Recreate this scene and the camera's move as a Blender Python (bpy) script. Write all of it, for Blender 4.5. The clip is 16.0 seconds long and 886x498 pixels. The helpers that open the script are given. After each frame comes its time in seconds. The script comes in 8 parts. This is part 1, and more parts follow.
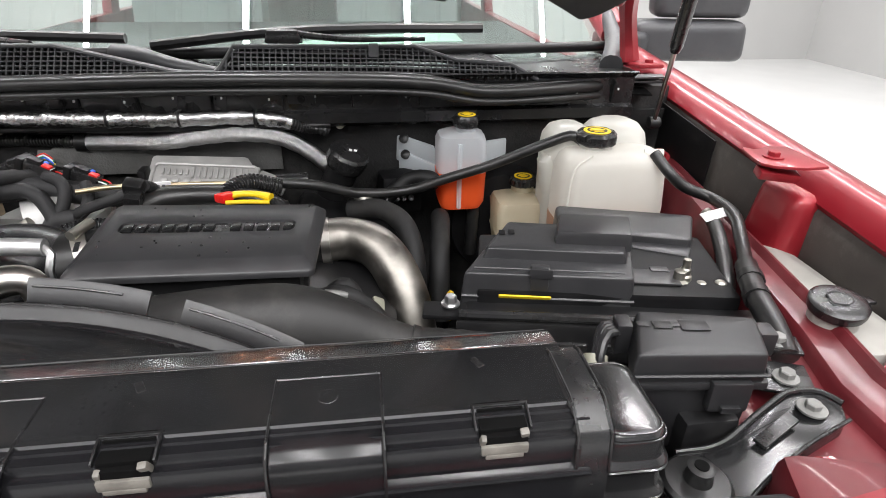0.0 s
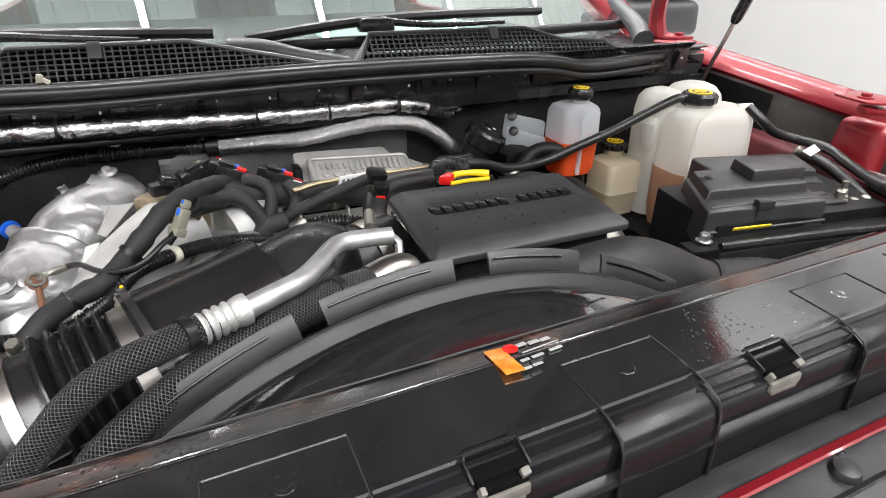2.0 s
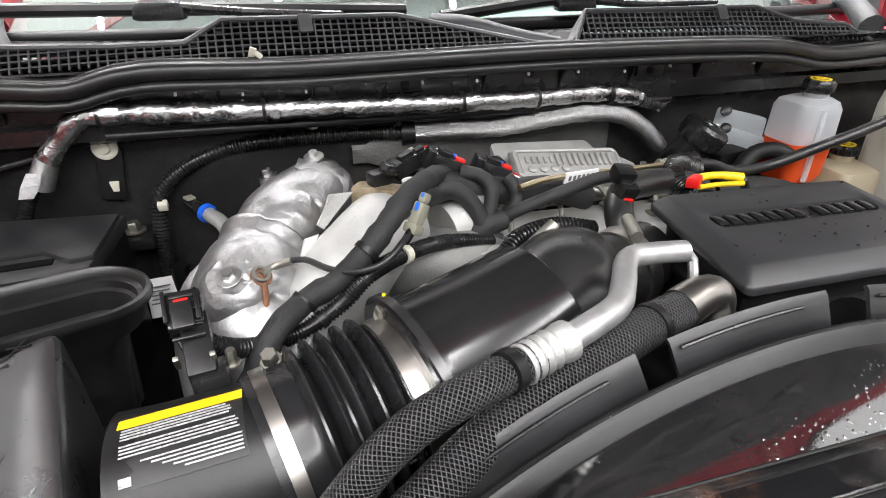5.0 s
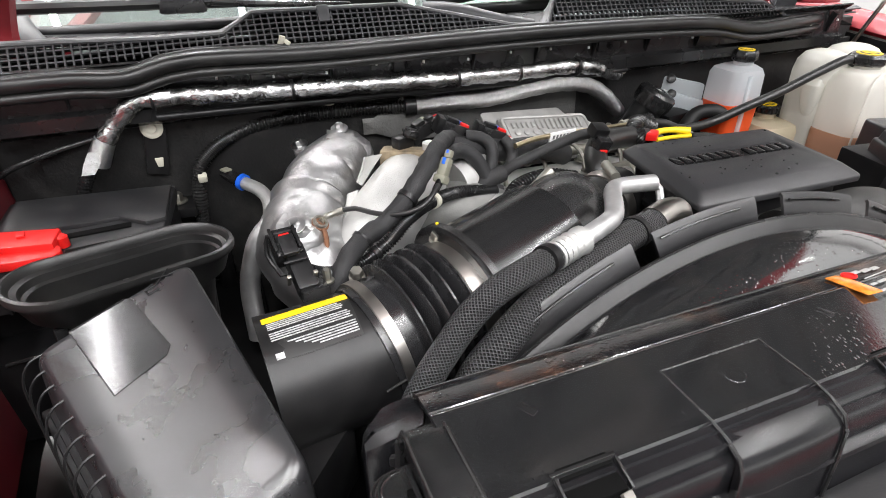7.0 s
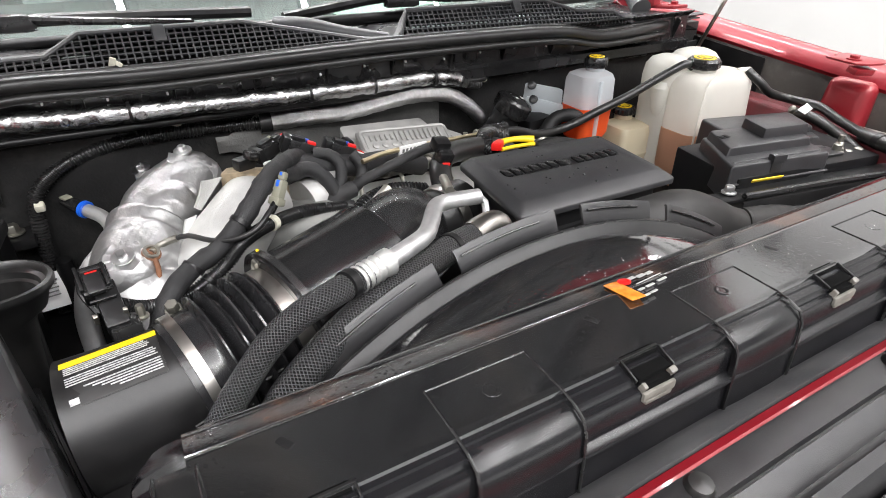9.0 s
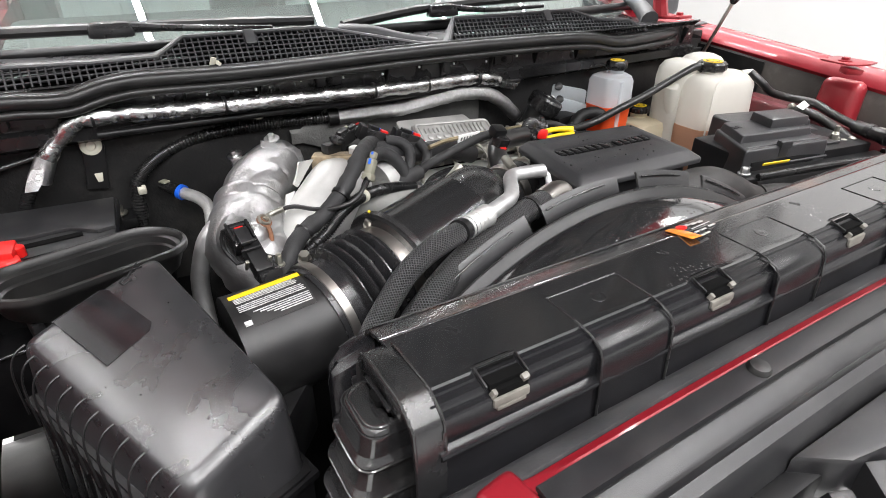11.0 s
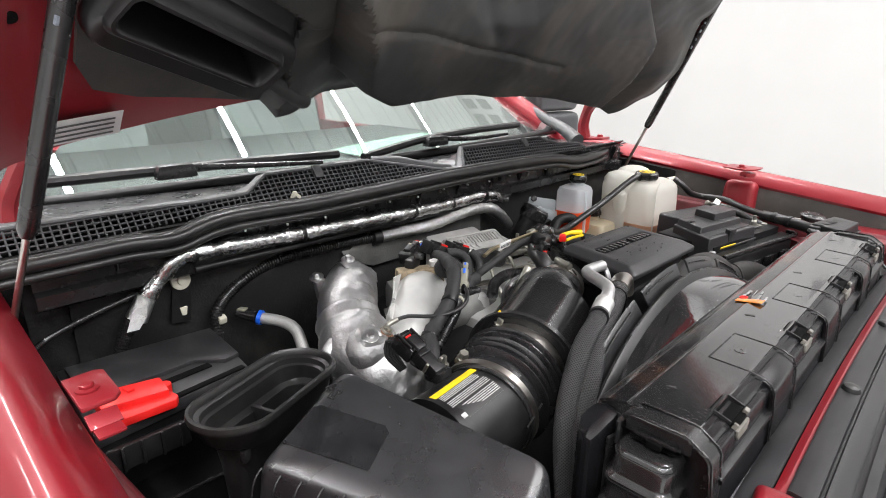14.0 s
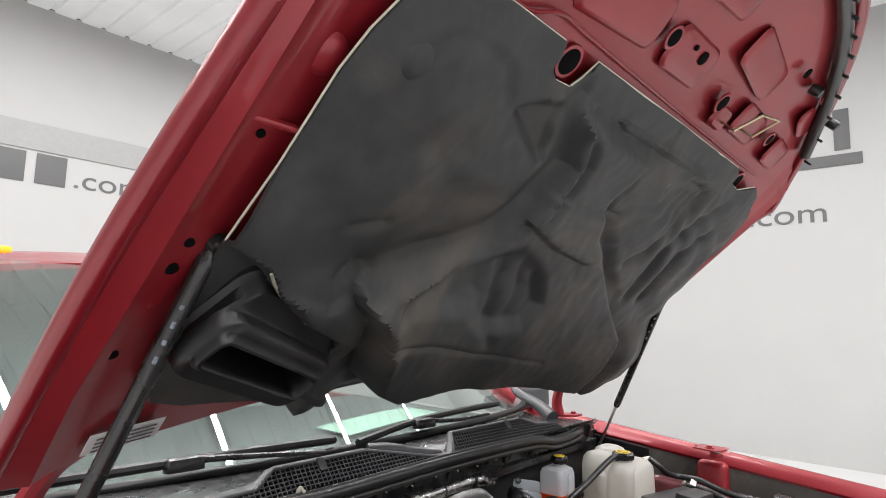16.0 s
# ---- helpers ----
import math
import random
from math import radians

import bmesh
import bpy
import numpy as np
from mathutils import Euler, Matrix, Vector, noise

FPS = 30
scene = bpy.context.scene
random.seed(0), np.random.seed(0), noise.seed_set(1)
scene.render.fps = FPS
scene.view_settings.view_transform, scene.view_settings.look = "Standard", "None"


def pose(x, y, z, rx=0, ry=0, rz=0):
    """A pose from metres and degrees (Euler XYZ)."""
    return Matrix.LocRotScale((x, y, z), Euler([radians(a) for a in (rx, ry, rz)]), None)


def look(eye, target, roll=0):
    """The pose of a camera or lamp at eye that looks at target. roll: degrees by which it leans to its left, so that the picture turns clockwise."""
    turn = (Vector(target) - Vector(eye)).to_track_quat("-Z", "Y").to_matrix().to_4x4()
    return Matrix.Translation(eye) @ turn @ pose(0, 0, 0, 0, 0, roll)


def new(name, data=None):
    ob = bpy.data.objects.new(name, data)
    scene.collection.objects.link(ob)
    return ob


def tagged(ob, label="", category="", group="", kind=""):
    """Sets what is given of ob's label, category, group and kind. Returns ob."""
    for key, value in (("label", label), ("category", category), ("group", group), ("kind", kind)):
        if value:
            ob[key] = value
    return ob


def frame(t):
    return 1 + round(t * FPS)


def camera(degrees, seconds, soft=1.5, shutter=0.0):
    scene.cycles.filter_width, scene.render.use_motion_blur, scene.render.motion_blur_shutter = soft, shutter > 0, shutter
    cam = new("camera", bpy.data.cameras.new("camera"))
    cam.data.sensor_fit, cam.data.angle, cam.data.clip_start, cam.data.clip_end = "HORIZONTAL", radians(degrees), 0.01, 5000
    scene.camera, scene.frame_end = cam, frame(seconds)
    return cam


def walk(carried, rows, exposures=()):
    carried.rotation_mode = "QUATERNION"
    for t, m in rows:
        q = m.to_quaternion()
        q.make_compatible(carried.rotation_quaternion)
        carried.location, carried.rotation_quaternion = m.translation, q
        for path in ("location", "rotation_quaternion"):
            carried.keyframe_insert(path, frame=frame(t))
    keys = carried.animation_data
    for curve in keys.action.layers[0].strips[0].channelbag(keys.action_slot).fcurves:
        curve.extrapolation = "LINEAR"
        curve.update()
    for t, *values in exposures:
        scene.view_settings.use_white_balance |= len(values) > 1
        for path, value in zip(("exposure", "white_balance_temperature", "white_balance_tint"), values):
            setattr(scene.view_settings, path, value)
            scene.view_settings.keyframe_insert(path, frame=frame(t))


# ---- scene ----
cam = camera(75.7, 16.0, 0.95)
PATH = [
    (0, (0.187, -0.275, 1.485), (0.421, 1.477, 0.548), 0.7),
    (0.5, (0.08, -0.27, 1.461), (0.449, 1.456, 0.519), 0.9),
    (1, (-0.021, -0.258, 1.453), (0.514, 1.425, 0.514), 0.8),
    (1.5, (-0.167, -0.236, 1.464), (0.507, 1.395, 0.522), 0.8),
    (2, (-0.331, -0.193, 1.467), (0.424, 1.4, 0.523), 0.7),
    (2.5, (-0.446, -0.123, 1.471), (0.311, 1.468, 0.526), 0.2),
    (3, (-0.471, -0.065, 1.455), (0.276, 1.527, 0.503), 0.4),
    (3.5, (-0.462, -0.043, 1.444), (0.207, 1.582, 0.488), 0.4),
    (4, (-0.47, -0.042, 1.438), (0.118, 1.612, 0.479), 0.3),
    (4.5, (-0.466, -0.037, 1.43), (0.069, 1.633, 0.469), 0.2),
    (5, (-0.463, -0.038, 1.43), (0.031, 1.644, 0.468), 0.1),
    (7.3, (-0.591, -0.16, 1.46), (0.107, 1.409, 0.434), -0.4),
    (7.5, (-0.579, -0.167, 1.46), (0.159, 1.381, 0.431), -0.4),
    (8, (-0.536, -0.182, 1.469), (0.277, 1.327, 0.438), -0.1),
    (8.2, (-0.504, -0.181, 1.474), (0.322, 1.32, 0.442), -0.1),
    (10.3, (-0.479, -0.235, 1.495), (0.4, 1.251, 0.485), 0.7),
    (10.5, (-0.529, -0.24, 1.496), (0.355, 1.251, 0.5), 0.6),
    (11, (-0.645, -0.249, 1.487), (0.258, 1.242, 0.507), 0.3),
    (11.5, (-0.705, -0.236, 1.485), (0.236, 1.235, 0.51), 0.1),
    (12, (-0.736, -0.191, 1.479), (0.244, 1.258, 0.508), 0.1),
    (12.5, (-0.781, -0.154, 1.47), (0.256, 1.263, 0.512), 0.0),
    (13, (-0.846, -0.149, 1.482), (0.298, 1.214, 0.571), 0.1),
    (13.5, (-0.906, -0.14, 1.502), (0.348, 1.163, 0.65), 0.2),
    (14, (-0.977, -0.13, 1.525), (0.384, 1.193, 0.895), 0.4),
    (14.5, (-1.026, -0.135, 1.551), (0.396, 1.209, 1.14), 0.7),
    (15, (-1.066, -0.15, 1.583), (0.403, 1.198, 1.428), 0.8),
    (15.5, (-1.086, -0.156, 1.603), (0.405, 1.175, 1.676), 1.1),
    (16, (-1.106, -0.154, 1.612), (0.398, 1.143, 1.848), 1.3),
]
walk(cam, [(t, look(eye, target, roll)) for t, eye, target, roll in PATH], [(0.0, -0.1), (3.0, 0.05), (5.0, 0.16), (11.0, 0.22), (12.5, 0.24), (13.3, 0.20), (14.2, -0.11), (16.0, -0.45)])

# ---------------------------------------------------------------- light
world = bpy.data.worlds.new("room_air")
scene.world = world
world.use_nodes = True
world.node_tree.nodes["Background"].inputs[0].default_value = (0.8, 0.85, 0.9, 1)
world.node_tree.nodes["Background"].inputs[1].default_value = 0.02

CEIL_Z, WALL_R, WALL_L, WALL_B, WALL_F = 5.4, 7.0, -6.0, 8.2, -6.5
TUBE_X = (-4.4, -2.6, -0.8, 1.0, 2.8, 4.6)


def ceiling_lamp(x, y, length, watts):
    data = bpy.data.lights.new("tube_lamp", "AREA")
    data.shape, data.size, data.size_y = "RECTANGLE", 0.065, length
    data.energy, data.color = watts, (1.0, 0.985, 0.995)
    ob = new("tube_lamp", data)
    ob.location = (x, y, CEIL_Z - 0.16)
    return ob


for tx in TUBE_X:
    watts = 120 if abs(tx) > 4 else 215
    ceiling_lamp(tx, 3.6, 6.0, watts)
    ceiling_lamp(tx, -3.2, 5.4, watts)


# ---------------------------------------------------------------- materials
def principled(name):
    m = bpy.data.materials.new(name)
    m.use_nodes = True
    nt = m.node_tree
    return m, nt, nt.nodes["Principled BSDF"]


def mat(name, color, rough=0.5, metal=0.0, var=0.15, vs=25.0, bump=0.08, bs=500.0, rvar=0.12, coat=0.0, spec=0.5, dist=0.0006, flake=0.0, dust=0.0):
    """Plain surface with colour and gloss variation at two scales and fine relief."""
    m, nt, bsdf = principled(name)
    n, l = nt.nodes.new, nt.links.new
    tc = n("ShaderNodeTexCoord")
    big = n("ShaderNodeTexNoise")
    big.inputs["Scale"].default_value, big.inputs["Detail"].default_value = vs, 5
    l(tc.outputs["Object"], big.inputs["Vector"])
    fine = n("ShaderNodeTexNoise")
    fine.inputs["Scale"].default_value, fine.inputs["Detail"].default_value = bs, 3
    l(tc.outputs["Object"], fine.inputs["Vector"])
    ramp = n("ShaderNodeValToRGB")
    ramp.color_ramp.elements[0].position, ramp.color_ramp.elements[1].position = 0.3, 0.72
    ramp.color_ramp.elements[0].color = (*[c * (1 - var) for c in color], 1)
    ramp.color_ramp.elements[1].color = (*[min(1, c * (1 + var)) for c in color], 1)
    l(big.outputs["Fac"], ramp.inputs["Fac"])
    out = ramp.outputs["Color"]
    if dust:
        d = n("ShaderNodeTexNoise")
        d.inputs["Scale"].default_value, d.inputs["Detail"].default_value, d.inputs["Roughness"].default_value = 9.0, 8, 0.72
        l(tc.outputs["Object"], d.inputs["Vector"])
        dr = n("ShaderNodeMapRange")
        dr.inputs["From Min"].default_value, dr.inputs["From Max"].default_value, dr.inputs["To Max"].default_value = 0.48, 0.75, dust
        l(d.outputs["Fac"], dr.inputs["Value"])
        mx = n("ShaderNodeMix")
        mx.data_type = "RGBA"
        l(dr.outputs["Result"], mx.inputs["Factor"])
        l(out, mx.inputs["A"])
        mx.inputs["B"].default_value = (0.21, 0.2, 0.18, 1)
        out = mx.outputs["Result"]
    l(out, bsdf.inputs["Base Color"])
    rr = n("ShaderNodeMapRange")
    rr.inputs["To Min"].default_value, rr.inputs["To Max"].default_value = max(0.02, rough - rvar), min(1.0, rough + rvar)
    l(big.outputs["Fac"], rr.inputs["Value"])
    l(rr.outputs["Result"], bsdf.inputs["Roughness"])
    bsdf.inputs["Metallic"].default_value = metal
    bsdf.inputs["Specular IOR Level"].default_value = spec
    bsdf.inputs["Coat Weight"].default_value = coat
    bsdf.inputs["Coat Roughness"].default_value = 0.06
    if bump:
        b = n("ShaderNodeBump")
        b.inputs["Strength"].default_value, b.inputs["Distance"].default_value = bump, dist
        l(fine.outputs["Fac"], b.inputs["Height"])
        l(b.outputs["Normal"], bsdf.inputs["Normal"])
    return m


def foil_mat(name, scale, strength, rough, lo=0.36, hi=0.74):
    """Crinkled aluminium foil."""
    m, nt, bsdf = principled(name)
    n, l = nt.nodes.new, nt.links.new
    tc = n("ShaderNodeTexCoord")
    v = n("ShaderNodeTexVoronoi")
    v.inputs["Scale"].default_value = scale
    w = n("ShaderNodeTexNoise")
    w.inputs["Scale"].default_value, w.inputs["Detail"].default_value = scale * 0.8, 6
    mixv = n("ShaderNodeMix")
    mixv.data_type = "VECTOR"
    mixv.inputs["Factor"].default_value = 0.06
    l(tc.outputs["Object"], w.inputs["Vector"])
    l(tc.outputs["Object"], mixv.inputs["A"])
    l(w.outputs["Color"], mixv.inputs["B"])
    l(mixv.outputs["Result"], v.inputs["Vector"])
    add = n("ShaderNodeMath")
    add.operation = "ADD"
    l(v.outputs["Distance"], add.inputs[0])
    l(w.outputs["Fac"], add.inputs[1])
    b = n("ShaderNodeBump")
    b.inputs["Strength"].default_value, b.inputs["Distance"].default_value = strength, 0.006
    l(add.outputs[0], b.inputs["Height"])
    l(b.outputs["Normal"], bsdf.inputs["Normal"])
    ramp = n("ShaderNodeValToRGB")
    ramp.color_ramp.elements[0].color, ramp.color_ramp.elements[1].color = (lo, lo, lo, 1), (hi, hi, hi, 1)
    l(w.outputs["Fac"], ramp.inputs["Fac"])
    l(ramp.outputs["Color"], bsdf.inputs["Base Color"])
    bsdf.inputs["Metallic"].default_value, bsdf.inputs["Roughness"].default_value = 1.0, rough
    return m


def wet_black(name, mud_low=0.62, mud_high=0.78, rust=0.0, ior=3.5):
    """Dark moulded plastic: dry satin areas, wet mirror-like patches, droplets, dried mud."""
    m, nt, bsdf = principled(name)
    n, l = nt.nodes.new, nt.links.new
    tc = n("ShaderNodeTexCoord")
    patch = n("ShaderNodeTexNoise")
    patch.inputs["Scale"].default_value, patch.inputs["Detail"].default_value, patch.inputs["Roughness"].default_value = 6.5, 7, 0.6
    l(tc.outputs["Object"], patch.inputs["Vector"])
    r = n("ShaderNodeMapRange")
    r.inputs["From Min"].default_value, r.inputs["From Max"].default_value = 0.44, 0.56
    r.inputs["To Min"].default_value, r.inputs["To Max"].default_value = 0.14, 0.05
    l(patch.outputs["Fac"], r.inputs["Value"])
    l(r.outputs["Result"], bsdf.inputs["Roughness"])
    bsdf.inputs["IOR"].default_value = ior
    bsdf.inputs["Coat Weight"].default_value, bsdf.inputs["Coat Roughness"].default_value = 0.6 if ior > 2 else 0.0, 0.05
    drop = n("ShaderNodeTexVoronoi")
    drop.inputs["Scale"].default_value = 230
    l(tc.outputs["Object"], drop.inputs["Vector"])
    dr = n("ShaderNodeMapRange")
    dr.inputs["From Min"].default_value, dr.inputs["From Max"].default_value, dr.inputs["To Min"].default_value, dr.inputs["To Max"].default_value = 0.10, 0.32, 1.0, 0.0
    l(drop.outputs["Distance"], dr.inputs["Value"])
    spread = n("ShaderNodeMapRange")
    spread.inputs["From Min"].default_value, spread.inputs["From Max"].default_value = 0.49, 0.60
    l(patch.outputs["Fac"], spread.inputs["Value"])
    mul = n("ShaderNodeMath")
    mul.operation = "MULTIPLY"
    l(dr.outputs["Result"], mul.inputs[0])
    l(spread.outputs["Result"], mul.inputs[1])
    grain = n("ShaderNodeTexNoise")
    grain.inputs["Scale"].default_value, grain.inputs["Detail"].default_value = 900, 2
    l(tc.outputs["Object"], grain.inputs["Vector"])
    both = n("ShaderNodeMath")
    both.operation = "MULTIPLY_ADD"
    both.inputs[1].default_value = 0.10
    l(grain.outputs["Fac"], both.inputs[0])
    l(mul.outputs[0], both.inputs[2])
    b = n("ShaderNodeBump")
    b.inputs["Strength"].default_value, b.inputs["Distance"].default_value = 0.30, 0.0008
    l(both.outputs[0], b.inputs["Height"])
    l(b.outputs["Normal"], bsdf.inputs["Normal"])
    mud = n("ShaderNodeTexNoise")
    mud.inputs["Scale"].default_value, mud.inputs["Detail"].default_value, mud.inputs["Roughness"].default_value = 20.0, 9, 0.8
    l(tc.outputs["Object"], mud.inputs["Vector"])
    mr = n("ShaderNodeMapRange")
    mr.inputs["From Min"].default_value, mr.inputs["From Max"].default_value, mr.inputs["To Max"].default_value = mud_low, mud_high, 0.7
    l(mud.outputs["Fac"], mr.inputs["Value"])
    kind = n("ShaderNodeTexNoise")
    kind.inputs["Scale"].default_value, kind.inputs["Detail"].default_value = 11.0, 6
    l(tc.outputs["Object"], kind.inputs["Vector"])
    kr = n("ShaderNodeMapRange")
    kr.inputs["From Min"].default_value, kr.inputs["From Max"].default_value, kr.inputs["To Max"].default_value = 0.46, 0.58, rust
    l(kind.outputs["Fac"], kr.inputs["Value"])
    soil = n("ShaderNodeMix")
    soil.data_type = "RGBA"
    l(kr.outputs["Result"], soil.inputs["Factor"])
    soil.inputs["A"].default_value, soil.inputs["B"].default_value = (0.085, 0.08, 0.074, 1), (0.24, 0.085, 0.03, 1)
    mx = n("ShaderNodeMix")
    mx.data_type = "RGBA"
    l(mr.outputs["Result"], mx.inputs["Factor"])
    mx.inputs["A"].default_value = (0.008, 0.008, 0.009, 1)
    l(soil.outputs["Result"], mx.inputs["B"])
    l(mx.outputs["Result"], bsdf.inputs["Base Color"])
    return m


def braid_mat(name):
    """Woven black sleeve: crossing strands follow the hose."""
    m, nt, bsdf = principled(name)
    n, l = nt.nodes.new, nt.links.new
    uv = n("ShaderNodeUVMap")
    sep = n("ShaderNodeSeparateXYZ")
    l(uv.outputs["UV"], sep.inputs[0])

    def wave(sign):
        a = n("ShaderNodeMath")
        a.operation = "MULTIPLY"
        a.inputs[1].default_value = 2100.0
        l(sep.outputs["X"], a.inputs[0])
        c = n("ShaderNodeMath")
        c.operation = "MULTIPLY_ADD"
        c.inputs[1].default_value = sign * 2 * math.pi * 19
        l(sep.outputs["Y"], c.inputs[0])
        l(a.outputs[0], c.inputs[2])
        w = n("ShaderNodeMath")
        w.operation = "SINE"
        l(c.outputs[0], w.inputs[0])
        return w

    top = n("ShaderNodeMath")
    top.operation = "MAXIMUM"
    l(wave(1).outputs[0], top.inputs[0])
    l(wave(-1).outputs[0], top.inputs[1])
    b = n("ShaderNodeBump")
    b.inputs["Strength"].default_value, b.inputs["Distance"].default_value = 0.9, 0.0015
    l(top.outputs[0], b.inputs["Height"])
    l(b.outputs["Normal"], bsdf.inputs["Normal"])
    # glints on strand tops and shade between strands are put into the colour
    ramp = n("ShaderNodeValToRGB")
    ramp.color_ramp.elements[0].position, ramp.color_ramp.elements[1].position = 0.62, 1.0
    ramp.color_ramp.elements[0].color, ramp.color_ramp.elements[1].color = (0.004, 0.004, 0.004, 1), (0.085, 0.085, 0.088, 1)
    mp = n("ShaderNodeMapRange")
    mp.inputs["From Min"].default_value = -1.0
    l(top.outputs[0], mp.inputs["Value"])
    l(mp.outputs["Result"], ramp.inputs["Fac"])
    l(ramp.outputs["Color"], bsdf.inputs["Base Color"])
    bsdf.inputs["Roughness"].default_value = 0.33
    return m


def milky(name, color, alpha_rough=0.35, trans=0.55, glow=0.45):
    """Translucent blow-moulded plastic."""
    m, nt, bsdf = principled(name)
    n, l = nt.nodes.new, nt.links.new
    tc = n("ShaderNodeTexCoord")
    big = n("ShaderNodeTexNoise")
    big.inputs["Scale"].default_value, big.inputs["Detail"].default_value = 14, 5
    l(tc.outputs["Object"], big.inputs["Vector"])
    ramp = n("ShaderNodeValToRGB")
    ramp.color_ramp.elements[0].color = (*[c * 0.86 for c in color], 1)
    ramp.color_ramp.elements[1].color = (*color, 1)
    l(big.outputs["Fac"], ramp.inputs["Fac"])
    l(ramp.outputs["Color"], bsdf.inputs["Base Color"])
    bsdf.inputs["Roughness"].default_value = alpha_rough
    tr = n("ShaderNodeBsdfTranslucent")
    l(ramp.outputs["Color"], tr.inputs["Color"])
    tp = n("ShaderNodeBsdfTransparent")
    mix, mix2 = n("ShaderNodeMixShader"), n("ShaderNodeMixShader")
    mix.inputs[0].default_value, mix2.inputs[0].default_value = glow, trans
    out = nt.nodes["Material Output"]
    l(bsdf.outputs[0], mix.inputs[1])
    l(tr.outputs[0], mix.inputs[2])
    l(mix.outputs[0], mix2.inputs[1])
    l(tp.outputs[0], mix2.inputs[2])
    l(mix2.outputs[0], out.inputs["Surface"])
    return m


def glass_mat(name, tint, rough=0.0):
    m, nt, bsdf = principled(name)
    bsdf.inputs["Base Color"].default_value = (*tint, 1)
    bsdf.inputs["Specular Tint"].default_value = (0.86, 1.0, 0.95, 1)
    bsdf.inputs["Transmission Weight"].default_value = 1.0
    bsdf.inputs["Roughness"].default_value = rough
    bsdf.inputs["IOR"].default_value = 1.8
    return m


def glow_mat(name, color, strength):
    m, nt, bsdf = principled(name)
    bsdf.inputs["Base Color"].default_value = (*color, 1)
    bsdf.inputs["Emission Color"].default_value = (*color, 1)
    bsdf.inputs["Emission Strength"].default_value = strength
    return m


BLACK = mat("black_plastic", (0.009, 0.009, 0.0095), 0.36, var=0.25, bump=0.12, bs=900, dust=0.05, spec=0.36)
BLACK_SATIN = mat("satin_black_plastic", (0.012, 0.012, 0.0125), 0.26, var=0.2, bump=0.10, bs=1400, dust=0.07, spec=0.58)
DARK = mat("bay_black", (0.0045, 0.0045, 0.005), 0.5, var=0.3, bump=0.15, dust=0.03, spec=0.22)
MAT_BLACK = mat("sound_mat", (0.009, 0.009, 0.009), 0.62, var=0.35, vs=12, bump=0.4, bs=260, dist=0.002, dust=0.13, spec=0.3)
GREY_PL = mat("charcoal_plastic", (0.013, 0.013, 0.014), 0.33, var=0.2, bump=0.15, bs=1100, dust=0.08)
COWL = mat("cowl_plastic", (0.04, 0.041, 0.044), 0.42, var=0.1, bump=0.2, bs=1300, dust=0.10)
RUBBER = mat("rubber", (0.010, 0.010, 0.010), 0.36, var=0.25, bump=0.1, bs=700, dust=0.08, spec=0.55)
GLOSS = wet_black("wet_gloss_plastic")
GLOSS_DRY = mat("dry_gloss_plastic", (0.0070, 0.0070, 0.0080), 0.24, var=0.3, vs=12, bump=0.04, bs=1200, rvar=0.06, dust=0.03, spec=0.42)
MUDDY = wet_black("muddy_wet_plastic", 0.50, 0.70, 0.75, 1.65)
TANKM = mat("tank_plastic", (0.014, 0.014, 0.0145), 0.17, var=0.25, vs=30, bump=0.05, bs=1200, dust=0.10, spec=0.85)
RESO = mat("resonator_plastic", (0.016, 0.016, 0.017), 0.24, var=0.2, bump=0.08, bs=1300, dust=0.08, spec=0.85)
BELLOW = mat("dusty_bellows_rubber", (0.014, 0.014, 0.015), 0.25, var=0.25, bump=0.06, bs=700, dust=0.08, spec=0.7)
MARK = mat("strut_print", (0.20, 0.23, 0.27), 0.5, var=0.4, vs=200)
LATCH = mat("dirty_latch_plastic", (0.14, 0.132, 0.115), 0.45, var=0.3, vs=60, bump=0.1)
LIDM = mat("air_box_plastic", (0.021, 0.021, 0.0225), 0.28, var=0.2, bump=0.05, bs=1600, rvar=0.05, dust=0.04, spec=0.85)
PATCHM = mat("smooth_label_patch", (0.014, 0.014, 0.015), 0.12, var=0.3, vs=40, bump=0.03, bs=300, rvar=0.05, spec=0.5)
COVERM = mat("cover_plastic", (0.026, 0.026, 0.0275), 0.36, var=0.12, bump=0.18, bs=1800, dust=0.03)
FUSEM = mat("fuse_box_plastic", (0.014, 0.014, 0.015), 0.40, var=0.15, bump=0.12, bs=1600, dust=0.05)
DOORM = mat("grey_rear_wall", (0.19, 0.19, 0.195), 0.55, var=0.06, vs=2, bump=0.02)
RED = mat("red_paint", (0.20, 0.005, 0.012), 0.35, metal=0.28, var=0.08, vs=9, bump=0.02, bs=2500, coat=0.45)
RED_IN = mat("red_inner_paint", (0.25, 0.011, 0.018), 0.42, metal=0.3, var=0.12, vs=9, bump=0.04, bs=900, coat=0.35, dust=0.02)
RED_PL = mat("red_plastic", (0.62, 0.012, 0.01), 0.4, var=0.1, bump=0.05)
FOIL = foil_mat("crinkled_foil", 52, 0.40, 0.24)
FOIL2 = foil_mat("foil_wrap", 160, 0.4, 0.28)
SHIELD = foil_mat("heat_shield_steel", 70, 0.10, 0.43, 0.36, 0.56)
CAST = mat("cast_aluminium", (0.60, 0.60, 0.585), 0.62, metal=0.9, var=0.15, bump=0.6, bs=700, dist=0.001)
CAST_D = mat("darker_cast_aluminium", (0.26, 0.26, 0.25), 0.68, metal=0.8, var=0.3, bump=0.6, bs=500, dist=0.001)
